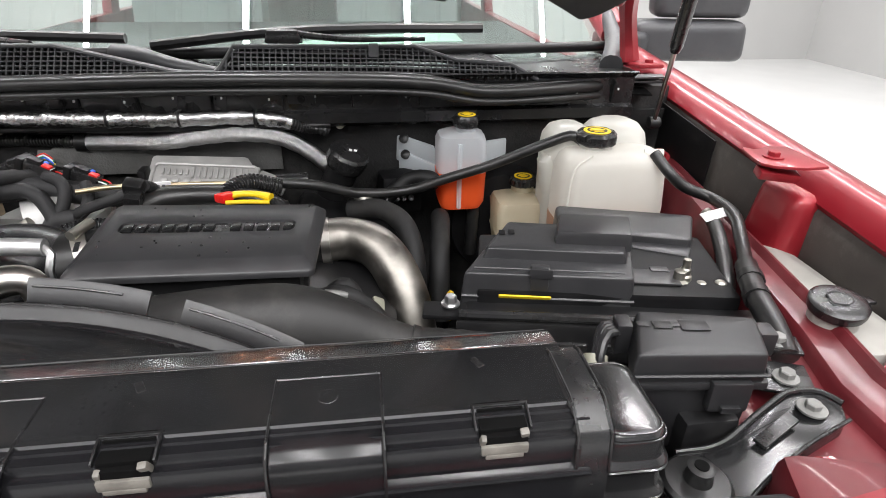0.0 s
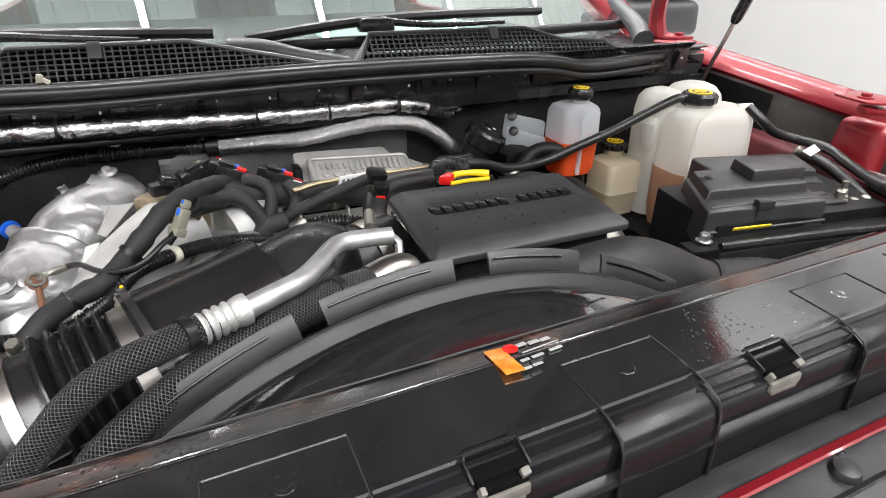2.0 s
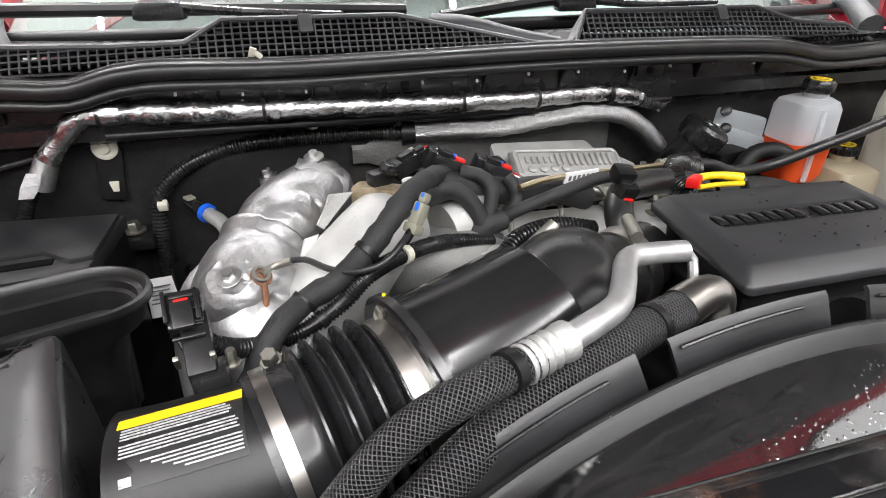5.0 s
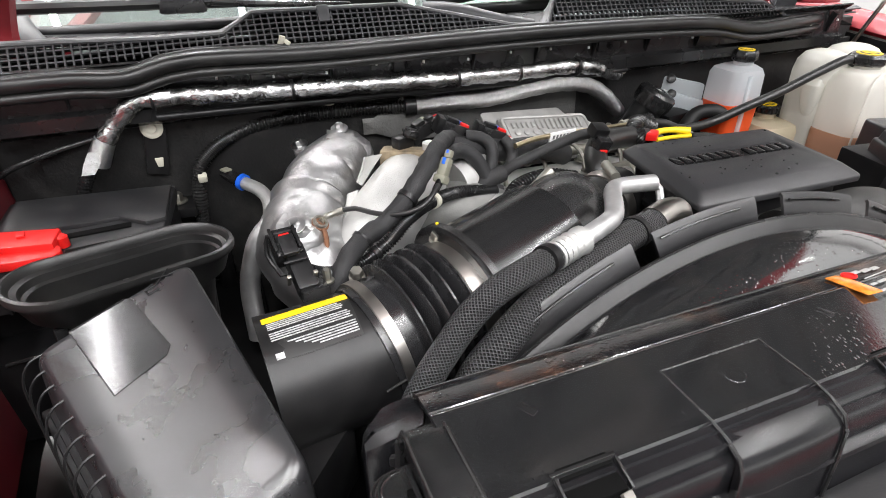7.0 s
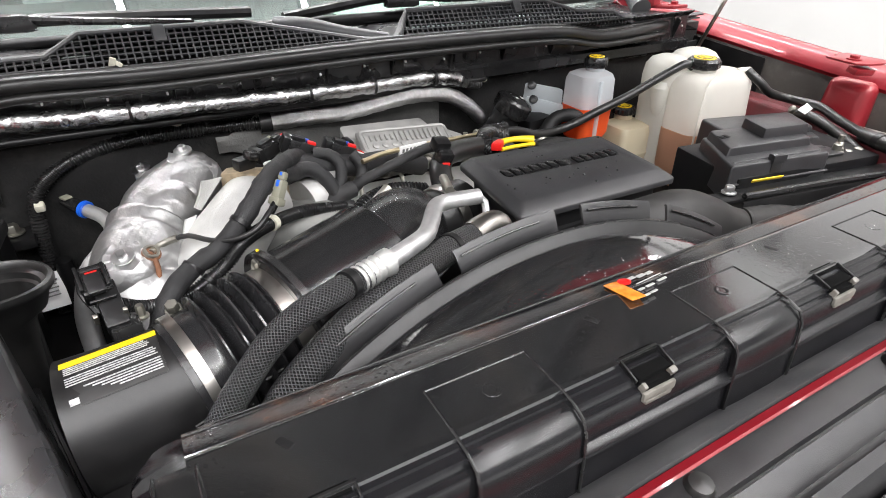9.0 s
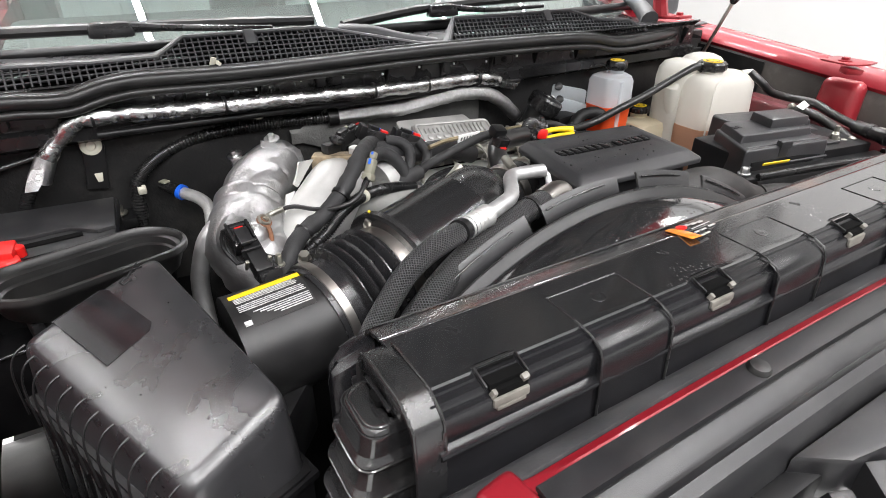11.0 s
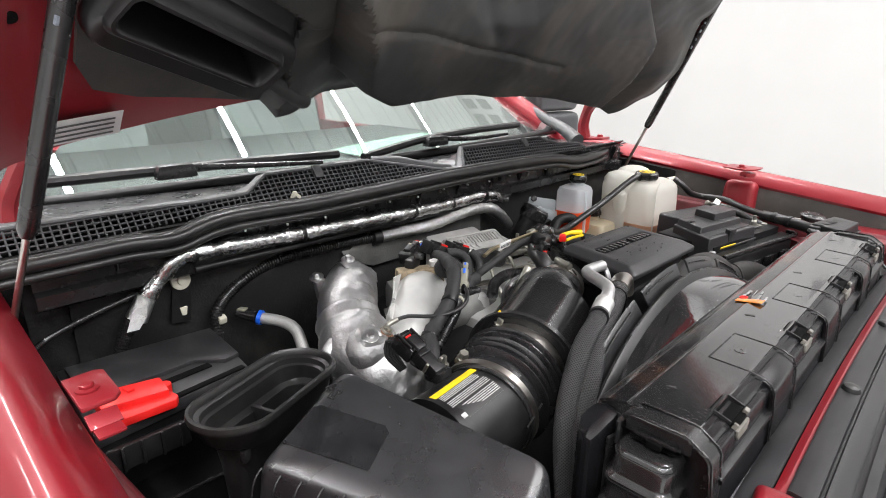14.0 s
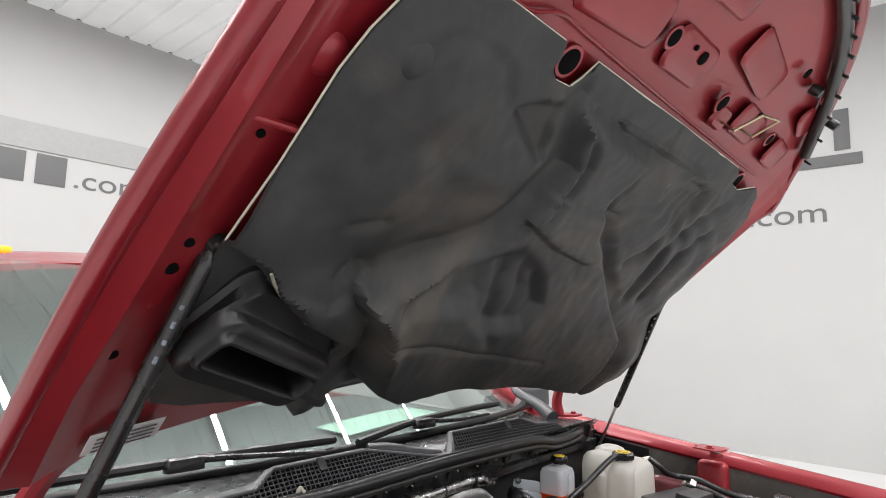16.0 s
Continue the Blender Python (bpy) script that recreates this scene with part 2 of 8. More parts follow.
PIPEM = mat("dull_aluminium", (0.60, 0.60, 0.60), 0.46, metal=0.85, var=0.12, vs=60, bump=0.25, bs=400)
ALU = mat("satin_aluminium", (0.62, 0.62, 0.62), 0.33, metal=1.0, var=0.1, bump=0.08)
STEEL = mat("stainless_steel", (0.46, 0.44, 0.41), 0.33, metal=1.0, var=0.18, vs=16, bump=0.05)
ZINC = mat("zinc_plating", (0.36, 0.35, 0.31), 0.46, metal=1.0, var=0.15, bump=0.1)
BRASS = mat("brass_rod", (0.5, 0.42, 0.28), 0.35, metal=1.0)
RUST = mat("rusty_flange", (0.16, 0.07, 0.035), 0.8, var=0.4, vs=60, bump=0.5)
WHITE_PL = mat("white_label", (0.75, 0.75, 0.74), 0.5, var=0.05, bump=0)
CREAM = mat("cream_plastic", (0.62, 0.6, 0.5), 0.5, var=0.1)
BEIGE = mat("beige_connector", (0.25, 0.245, 0.19), 0.45)
YELLOW = mat("yellow_plastic", (0.8, 0.55, 0.01), 0.4, var=0.08)
ORANGE = mat("orange_label", (0.75, 0.24, 0.03), 0.22, var=0.35, vs=120, coat=0.8)
GREEN = mat("green_wire", (0.02, 0.35, 0.12), 0.4)
TAPE = mat("cloth_tape", (0.016, 0.016, 0.017), 0.62, var=0.35, vs=60, bump=0.6, bs=900, dist=0.0012, dust=0.08)
HOSE = mat("aged_hose_rubber", (0.009, 0.009, 0.0092), 0.58, var=0.4, vs=25, bump=0.15, bs=500, dust=0.10, spec=0.30)
DUCTM = mat("matte_duct_plastic", (0.017, 0.0165, 0.016), 0.52, var=0.3, vs=14, bump=0.12, bs=900, dust=0.14, spec=0.4)
BLUE = mat("blue_clip", (0.01, 0.12, 0.7), 0.4)
MILK = milky("milky_plastic", (0.90, 0.89, 0.835), 0.28, 0.24)
MILK_CLEAR = milky("frosted_plastic", (0.85, 0.9, 0.93), 0.25, 0.42)
MILK_YEL = milky("aged_milky_plastic", (0.80, 0.71, 0.52), 0.35, 0.15)
FLUID = milky("orange_fluid", (1.0, 0.13, 0.03), 0.3, 0.0, 0.25)
COOLANT = milky("brown_coolant", (0.70, 0.42, 0.29), 0.3, 0.0)
BRAID = braid_mat("braided_sleeve")
def felt_mat(name):
    """Black pressed felt with brown dust stains and pale flecks."""
    m = mat(name, (0.030, 0.0315, 0.032), 0.58, var=0.3, vs=5, bump=0.4, bs=420, dist=0.0012, dust=0.10, spec=0.4)
    nt = m.node_tree
    n, l = nt.nodes.new, nt.links.new
    bsdf = [k for k in nt.nodes if k.type == "BSDF_PRINCIPLED"][0]
    old = bsdf.inputs["Base Color"].links[0].from_socket
    tc = n("ShaderNodeTexCoord")
    warp = n("ShaderNodeTexNoise")
    warp.inputs["Scale"].default_value, warp.inputs["Detail"].default_value, warp.inputs["Roughness"].default_value, warp.inputs["Distortion"].default_value = 4.2, 9, 0.62, 0.8
    l(tc.outputs["Object"], warp.inputs["Vector"])
    mr = n("ShaderNodeMapRange")
    mr.inputs["From Min"].default_value, mr.inputs["From Max"].default_value, mr.inputs["To Max"].default_value = 0.50, 0.72, 0.65
    l(warp.outputs["Fac"], mr.inputs["Value"])
    mx = n("ShaderNodeMix")
    mx.data_type = "RGBA"
    l(mr.outputs["Result"], mx.inputs["Factor"])
    l(old, mx.inputs["A"])
    mx.inputs["B"].default_value = (0.105, 0.091, 0.074, 1)
    l(mx.outputs["Result"], bsdf.inputs["Base Color"])
    return m


FELT = felt_mat("hood_felt")
WALL = mat("white_wall_panel", (0.43, 0.428, 0.42), 0.6, var=0.02, vs=2, bump=0.02)
CEILM = mat("ceiling_sheet", (0.87, 0.88, 0.885), 0.45, var=0.03, vs=2, bump=0.0)
FLOORM = mat("epoxy_floor", (0.58, 0.58, 0.57), 0.45, var=0.05, vs=3, bump=0.03, bs=60)
LETTER = mat("grey_lettering", (0.11, 0.11, 0.11), 0.6, var=0.03, bump=0)
BAND = mat("grey_wall_band", (0.33, 0.33, 0.325), 0.6, var=0.04, bump=0)
GLASS = glass_mat("windshield_glass", (0.75, 0.86, 0.82))
SMOKE = mat("black_interior", (0.012, 0.014, 0.014), 0.7, var=0.2)
AMBER = glow_mat("amber_marker", (1.0, 0.33, 0.02), 1.6)
LINERM = mat("wheel_liner_plastic", (0.035, 0.030, 0.026), 0.6, var=0.35, vs=12, bump=0.2, dust=0.3)
# darker copy of the red paint: bay shade put into the colour, plus dust
RED_LOW = mat("shaded_dusty_red_paint", (0.10, 0.008, 0.012), 0.48, metal=0.15, var=0.35, vs=14, bump=0.08, bs=700, coat=0.12, dust=0.10)
SEALM = mat("foam_strip", (0.045, 0.045, 0.047), 0.5, var=0.3, vs=20, bump=0.3, bs=300, dust=0.15)
DUSTY = mat("dusty_tank_plastic", (0.30, 0.29, 0.265), 0.55, var=0.25, vs=10, bump=0.1, dust=0.3)
DRUMM = mat("gloss_drum_plastic", (0.012, 0.012, 0.0125), 0.17, var=0.2, vs=14, bump=0.02, rvar=0.08, dust=0.03)
# near-black colour that stands in for the shade inside openings
HOLE_SHADE = mat("hole_shade_black", (0.003, 0.003, 0.003), 0.9, bump=0, spec=0.08)


# ---------------------------------------------------------------- mesh helpers
def thing(name, base, label, category, group="", kind=""):
    ob = new(name)
    ob.location = base
    ob.empty_display_size = 0.02
    return tagged(ob, label, category, group, kind)


def root_of(ob):
    at = Vector(ob.location)
    while ob.parent:
        ob = ob.parent
        at += Vector(ob.location)
    return at


def part(name, bm, material, parent=None, label=""):
    """Links a bmesh, given in world metres, as one mesh under a thing or part."""
    bmesh.ops.recalc_face_normals(bm, faces=bm.faces)
    for f in bm.faces:
        f.smooth = True
    for e in bm.edges:
        if len(e.link_faces) == 2 and e.calc_face_angle(0) > 0.65:
            e.smooth = False
    if parent:
        bmesh.ops.translate(bm, verts=bm.verts, vec=-root_of(parent))
    me = bpy.data.meshes.new(name)
    bm.to_mesh(me)
    bm.free()
    me.materials.append(material)
    ob = new(name, me)
    if parent:
        ob.parent = parent
    if label:
        ob["label"] = label
    return ob


def rbox(center, size, bevel=0.004, turn=None, bm=None, taper=1.0, segs=2):
    """A bevelled box; taper scales its top face."""
    own = bmesh.new()
    bmesh.ops.create_cube(own, size=1.0)
    for v in own.verts:
        k = taper if v.co.z > 0 else 1.0
        v.co = Vector((v.co.x * size[0] * k, v.co.y * size[1] * k, v.co.z * size[2]))
    if bevel:
        bmesh.ops.bevel(own, geom=own.edges[:], offset=min(bevel, min(size) * 0.45), segments=segs, profile=0.6, affect="EDGES")
    m = Matrix.Translation(center) @ (turn.to_4x4() if turn else Matrix.Identity(4))
    bmesh.ops.transform(own, matrix=m, verts=own.verts)
    if bm is None:
        return own
    join(bm, own)
    return bm


def join(bm, other):
    tmp = bpy.data.meshes.new("tmp")
    other.to_mesh(tmp)
    other.free()
    bm.from_mesh(tmp)
    bpy.data.meshes.remove(tmp)


def rot(x=0, y=0, z=0):
    return Euler((radians(x), radians(y), radians(z))).to_matrix()


def prism(outline, z0, z1, bevel=0.003, draft=1.0, tops=None, bm=None):
    """An outline in plan, extruded upwards; tops may give each top corner its own height; draft scales the bottom."""
    own = bmesh.new()
    cx, cy = sum(p[0] for p in outline) / len(outline), sum(p[1] for p in outline) / len(outline)
    low = [own.verts.new((cx + (x - cx) * draft, cy + (y - cy) * draft, z0)) for x, y in outline]
    high = [own.verts.new((x, y, tops[i] if tops else z1)) for i, (x, y) in enumerate(outline)]
    n = len(outline)
    own.faces.new(low[::-1]), own.faces.new(high)
    for i in range(n):
        own.faces.new((low[i], low[(i + 1) % n], high[(i + 1) % n], high[i]))
    bmesh.ops.recalc_face_normals(own, faces=own.faces)
    if bevel:
        bmesh.ops.bevel(own, geom=own.edges[:], offset=bevel, segments=2, profile=0.6, affect="EDGES")
    if bm is None:
        return own
    join(bm, own)
    return bm


def spline(pts, step=0.008):
    """Points along a smooth line through the given ones."""
    p = [Vector(q) for q in pts]
    if len(p) == 2:
        n = max(2, int((p[1] - p[0]).length / step))
        return [p[0].lerp(p[1], i / n) for i in range(n + 1)]
    out = []
    e = [2 * p[0] - p[1]] + p + [2 * p[-1] - p[-2]]
    for i in range(1, len(e) - 2):
        a, b, c, d = e[i - 1 : i + 3]
        n = max(2, int((c - b).length / step))
        for k in range(n):
            t = k / n
            out.append(0.5 * (2 * b + (c - a) * t + (2 * a - 5 * b + 4 * c - d) * t * t + (3 * b - a - 3 * c + d) * t**3))
    return out + [p[-1]]


def tube(pts, radius, sides=14, step=0.008, bm=None, cap=True, smooth=True):
    """A round tube along points. radius: a number, or a function of metres along it and of the share of its length."""
    line = spline(pts, step) if smooth else [Vector(q) for q in pts]
    own = bmesh.new()
    uv = own.loops.layers.uv.new("UVMap")
    total = sum((b - a).length for a, b in zip(line, line[1:]))
    rings, dist, side = [], 0.0, None
    for i, q in enumerate(line):
        way = (line[min(i + 1, len(line) - 1)] - line[max(i - 1, 0)]).normalized()
        if side is None:
            side = way.orthogonal().normalized()
        side = (side - way * side.dot(way)).normalized()
        up = way.cross(side)
        if i:
            dist += (q - line[i - 1]).length
        r = radius(dist, dist / total) if callable(radius) else radius
        rings.append((dist, [own.verts.new(q + r * (math.cos(a) * side + math.sin(a) * up)) for a in (2 * math.pi * k / sides for k in range(sides))]))
    for (d0, a), (d1, b) in zip(rings, rings[1:]):
        for k in range(sides):
            j = (k + 1) % sides
            f = own.faces.new((a[k], a[j], b[j], b[k]))
            for loop, c in zip(f.loops, ((d0, k / sides), (d0, (k + 1) / sides), (d1, (k + 1) / sides), (d1, k / sides))):
                loop[uv].uv = c
    if cap:
        own.faces.new(rings[0][1][::-1]), own.faces.new(rings[-1][1])
    if bm is None:
        return own
    join(bm, own)
    return bm


def corrugated(pts, radius, pitch=0.005, depth=0.0012, sides=12, bm=None):
    return tube(pts, lambda d, s: radius + depth * (1 if math.sin(2 * math.pi * d / pitch) > 0 else -1), sides, pitch / 4, bm)


def lathe(profile, center, axis=(0, 0, 1), sides=28, bm=None, wobble=None):
    """A turned shape: profile rows of radius and height along the axis."""
    own = bmesh.new()
    m = Matrix.Translation(center) @ Vector(axis).to_track_quat("Z", "Y").to_matrix().to_4x4()
    rings = []
    for r, h in profile:
        ring = []
        for k in range(sides):
            a = 2 * math.pi * k / sides
            rr = r * (wobble(a, h) if wobble else 1)
            ring.append(own.verts.new(m @ Vector((rr * math.cos(a), rr * math.sin(a), h))))
        rings.append(ring)
    for a, b in zip(rings, rings[1:]):
        for k in range(sides):
            j = (k + 1) % sides
            own.faces.new((a[k], a[j], b[j], b[k]))
    own.faces.new(rings[0][::-1]), own.faces.new(rings[-1])
    if bm is None:
        return own
    join(bm, own)
    return bm


def loft(rings, bm=None, close=True, ends=True):
    """A skin over rings of points."""
    own = bmesh.new()
    rows = [[own.verts.new(p) for p in ring] for ring in rings]
    n = len(rows[0])
    for a, b in zip(rows, rows[1:]):
        for k in range(n if close else n - 1):
            j = (k + 1) % n
            own.faces.new((a[k], a[j], b[j], b[k]))
    if ends and close:
        own.faces.new(rows[0][::-1]), own.faces.new(rows[-1])
    if bm is None:
        return own
    join(bm, own)
    return bm


def sheet(rows, thick, bm=None):
    """A skin over open rows of points, given a thickness along its normals."""
    own = loft(rows, close=False, ends=False)
    bmesh.ops.recalc_face_normals(own, faces=own.faces)
    bmesh.ops.solidify(own, geom=own.faces[:], thickness=thick)
    if bm is None:
        return own
    join(bm, own)
    return bm


def rrect(w, d, r, n=5):
    """A rounded rectangle round the origin, in plan."""
    out = []
    for cx, cy, a0 in ((w / 2 - r, d / 2 - r, 0), (-w / 2 + r, d / 2 - r, 90), (-w / 2 + r, -d / 2 + r, 180), (w / 2 - r, -d / 2 + r, 270)):
        out += [(cx + r * math.cos(radians(a0 + 90 * k / n)), cy + r * math.sin(radians(a0 + 90 * k / n))) for k in range(n + 1)]
    return out


def bottle(center, rows, bm=None):
    """A blow-moulded tank: rows of height, width, depth, corner radius, x shift, y shift."""
    rings = []
    for z, w, d, r, dx, dy in rows:
        rings.append([(center[0] + dx + x, center[1] + dy + y, z) for x, y in rrect(w, d, r)])
    return loft(rings, bm)


def hexbolt(center, r=0.008, h=0.007, axis=(0, 0, 1), washer=1.6, bm=None):
    bm = lathe([(r * washer, 0), (r * washer, 0.002), (r * 1.15, 0.0025)], center, axis, 18, bm)
    c = Vector(center) + Vector(axis).normalized() * 0.002
    return lathe([(r, 0), (r, h * 0.85), (r * 0.85, h)], c, axis, 6, bm)


def pad(outline, z0, tops, corner=0.012, soft=0.01, draft=1.03, bm=None, n=5):
    """A moulded cover: rounded outline in plan, a plane through the top corners, soft upper edges."""
    k = len(outline)
    ring = []
    for i in range(k):
        a, b, c = (Vector(outline[j % k]) for j in (i - 1, i, i + 1))
        p, q = b + (a - b).normalized() * corner, b + (c - b).normalized() * corner
        ring += [(1 - t) ** 2 * p + 2 * t * (1 - t) * b + t * t * q for t in [j / n for j in range(n + 1)]]
    mid = sum(ring, Vector((0, 0))) / len(ring)
    a = np.array([[x, y, 1] for x, y in outline])
    cx, cy, c0 = np.linalg.lstsq(a, np.array(tops), rcond=None)[0]
    size = max((p - mid).length for p in ring)
    rings = []
    for out, dz in ((draft, None), (1.0 + 0.2 * (draft - 1), -2.2 * soft), (1.0, -soft), (1 - 0.25 * soft / size, -0.5 * soft), (1 - 0.75 * soft / size, -0.14 * soft), (1 - 1.5 * soft / size, 0.0), (0.5, 0.0)):
        row = []
        for p in ring:
            q = mid + (p - mid) * out
            row.append((q.x, q.y, z0 if dz is None else cx * q.x + cy * q.y + c0 + dz))
        rings.append(row)
    return loft(rings, bm)


# ---------------------------------------------------------------- room
def slab(name, center, size, material, label, category):
    ob = part(name, rbox(center, size, 0), material)
    return tagged(ob, label, category, kind="structure")


XM, YM = (WALL_L + WALL_R) / 2, (WALL_B + WALL_F) / 2
slab("floor", (XM, YM, -0.1), (WALL_R - WALL_L + 0.4, WALL_B - WALL_F + 0.4, 0.2), FLOORM, "grey epoxy garage floor under the truck", "floor")
wall_right = slab("wall_east", (WALL_R + 0.1, YM, CEIL_Z / 2), (0.2, WALL_B - WALL_F + 0.4, CEIL_Z), WALL, "plain white showroom wall with grey lettering", "wall")
slab("wall_west", (WALL_L - 0.1, YM, CEIL_Z / 2), (0.2, WALL_B - WALL_F + 0.4, CEIL_Z), WALL, "plain white showroom wall", "wall")
wall_back = slab("wall_north", (XM, WALL_B + 0.1, CEIL_Z / 2), (WALL_R - WALL_L, 0.2, CEIL_Z), WALL, "white wall with a grey band and lettering", "wall")
# unseen wall; its grey is chosen to dim reflections and fill on front faces
slab("wall_south", (XM, WALL_F - 0.1, CEIL_Z / 2), (WALL_R - WALL_L, 0.2, CEIL_Z), DOORM, "plain grey wall behind the camera", "wall")

bm = bmesh.new()
ribs = []
x = WALL_L
while x < WALL_R:
    ribs += [(x, 0), (x + 0.16, 0), (x + 0.18, 0.03), (x + 0.24, 0.03), (x + 0.26, 0)]
    x += 0.3
rows = [[(px, py, CEIL_Z + pz) for px, pz in ribs] for py in (WALL_F, WALL_B)]
tagged(part("ceiling", sheet(rows, 0.02), CEILM), "white ribbed metal sheet ceiling with tube lamps", "ceiling", kind="structure")
slab("roof_deck", (XM, YM, CEIL_Z + 0.15), (WALL_R - WALL_L + 0.4, WALL_B - WALL_F + 0.4, 0.1), CEILM, "closed deck over the ceiling sheet", "ceiling")
tagged(part("wall_band", rbox((XM, WALL_B - 0.01, 3.72), (WALL_R - WALL_L, 0.02, 0.34), 0.002), BAND), "grey painted band along the wall", "wall band", kind="structure")

for tx in TUBE_X:
    for ty, ln in ((3.6, 6.0), (-3.2, 5.4)):
        lamp = thing("tube_light", (tx, ty, CEIL_Z), "long white tube light fixed below the ceiling", "tube light", "ceiling tube lights")
        part("housing", rbox((tx, ty, CEIL_Z - 0.06), (0.09, ln + 0.1, 0.12), 0.01), WALL, lamp)


def lettering(name, text, size, at, turn, parent_wall, blocks=()):
    """A sign on a wall: words that may be shown, and plain blocks for the rest."""
    sign = thing(name, at, "dark grey painted lettering on the white wall", "wall lettering")
    m = Matrix.Translation(at) @ turn.to_4x4()
    for bx, by, w, h in blocks:
        b = bmesh.new()
        join(b, rbox((bx, by, 0.004), (w, h, 0.008), 0.001))
        bmesh.ops.transform(b, matrix=m, verts=b.verts)
        part("block_letter", b, LETTER, sign)
    if text:
        cu = bpy.data.curves.new("letters", "FONT")
        cu.body, cu.size, cu.extrude = text, size, 0.004
        tmp = new("letters", cu)
        me = bpy.data.meshes.new_from_object(tmp.evaluated_get(bpy.context.evaluated_depsgraph_get()))
        bpy.data.objects.remove(tmp)
        b = bmesh.new()
        b.from_mesh(me)
        for v in b.verts:
            v.co.x *= 1.25
        bmesh.ops.transform(b, matrix=m, verts=b.verts)
        part("letters", b, LETTER, sign)
    return sign


FACE_W = Matrix(((0, 0, -1), (-1, 0, 0), (0, 1, 0)))     # reads along -y on the east wall
FACE_S = Matrix(((1, 0, 0), (0, 0, -1), (0, 1, 0)))      # reads along +x on the north wall
lettering("wall_sign", ".com", 0.36, (WALL_R - 0.003, 1.63, 2.852), FACE_W, wall_right,
          [(-0.20 - 0.42 * k, 0.18, 0.33, 0.36) for k in range(5)])
lettering("wall_mark", "", 0.3, (WALL_R - 0.003, 0.55, 3.5), FACE_W, wall_right,
          [(-0.18, 0.08, 0.7, 0.14), (-0.45, 0.45, 0.15, 0.6), (-0.02, 0.45, 0.16, 0.5)])
lettering("wall_mark", "", 0.3, (WALL_R - 0.003, 4.9, 4.35), FACE_W, wall_right,
          [(0.10 + 0.46 * k, 0.18 + 0.52 * r, 0.30, 0.36) for k in range(4) for r in range(2)])
lettering("wall_sign", ".com", 0.36, (1.22, WALL_B - 0.003, 3.16), FACE_S, wall_back,
          [(-0.24 - 0.44 * k, 0.17, 0.33, 0.38) for k in range(5)])

# ---------------------------------------------------------------- truck body
truck = thing("pickup_truck", (-0.06, 1.2, 0.0), "red heavy-duty pickup truck with its hood open", "pickup truck")
XC = -0.06


def rail_z(y):
    return 1.203 + 0.09 * y


def fender(sx, inner, name):
    """Inner rail, outer skin and inner wall of one side. sx: 1 for the battery side."""
    rows = []
    for k in range(25):
        y = -0.16 + k * 0.05
        z = rail_z(y)
        prof = [(0.010, -0.26), (0.006, -0.05), (-0.004, -0.032), (0.0, -0.026), (0.014, -0.012), (0.026, -0.002), (0.034, 0.0), (0.048, -0.003), (0.07, -0.018), (0.095, -0.048), (0.12, -0.1), (0.145, -0.2), (0.165, -0.38), (0.17, -0.55)]
        rows.append([(inner + sx * a, y, z + b) for a, b in prof])
    part("fender", sheet(rows, 0.003), RED, truck, "glossy metallic red fender")
    apron = [(inner + sx * 0.012, y, z) for y, z in ((-0.16, 1.0), (0.9, 1.05))]
    return apron


fender(1, 0.752, "right")
fender(-1, -0.892, "left")

# inner aprons with their ledges
def apron(edge, sx, wide, z):
    """A pressed ledge along the bay's side with a raised outer lip and a wall under it."""
    rows = []
    for k, (x, y) in enumerate(edge):
        w = wide[k] * sx
        rows.append([(x + 0.012 * -sx, y, z - 0.2), (x, y, z - 0.006), (x + sx * 0.005, y, z), (x + w * 0.7, y, z + 0.002), (x + w * 0.86, y, z + 0.010), (x + w, y, z + 0.008), (x + w, y, z - 0.16)])
    part("inner_apron", sheet(rows, 0.003), RED_LOW, truck, "dusty red inner apron ledge, darkened for shade")


apron([(0.60, -0.14), (0.60, 0.08), (0.621, 0.158), (0.636, 0.24), (0.652, 0.33), (0.672, 0.43), (0.693, 0.54), (0.715, 0.654), (0.73, 0.86)], 1, [0.06, 0.05, 0.045, 0.042, 0.04, 0.036, 0.03, 0.025, 0.02], 1.135)
part("wheel_liner", prism([(0.755, -0.10), (0.755, 0.88), (0.72, 0.88), (0.66, 0.33), (0.62, 0.08), (0.62, -0.10)], 0.9, 1.035, 0.01), LINERM, truck, "dusty dark plastic wheel liner")
rows = []
for k in range(17):
    y = 0.02 + 0.0525 * k
    rows.append([(0.748 + 0.003 * math.sin(y * 23), y, 0.97), (0.744 + 0.002 * math.sin(y * 17), y, 1.08), (0.748, y, rail_z(y) - 0.045), (0.756, y, rail_z(y) - 0.034)])
part("splash_panel", sheet(rows, 0.003), LINERM, truck, "dusty dark brown splash panel")
part("corner_panel", sheet([[(0.742, y, 0.98), (0.738, y, 1.10), (0.744, y, rail_z(y) - 0.042)] for y in (0.56, 0.66, 0.76, 0.86)], 0.003), DARK, truck)
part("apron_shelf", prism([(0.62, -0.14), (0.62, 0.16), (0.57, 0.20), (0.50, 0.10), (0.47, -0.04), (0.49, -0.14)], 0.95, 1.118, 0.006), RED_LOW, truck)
apron([(-0.72, -0.14), (-0.735, 0.02), (-0.775, 0.12), (-0.812, 0.2), (-0.838, 0.26), (-0.862, 0.36), (-0.872, 0.5), (-0.876, 0.86)], -1, [0.07, 0.05, 0.045, 0.042, 0.035, 0.022, 0.016, 0.014], 1.148)
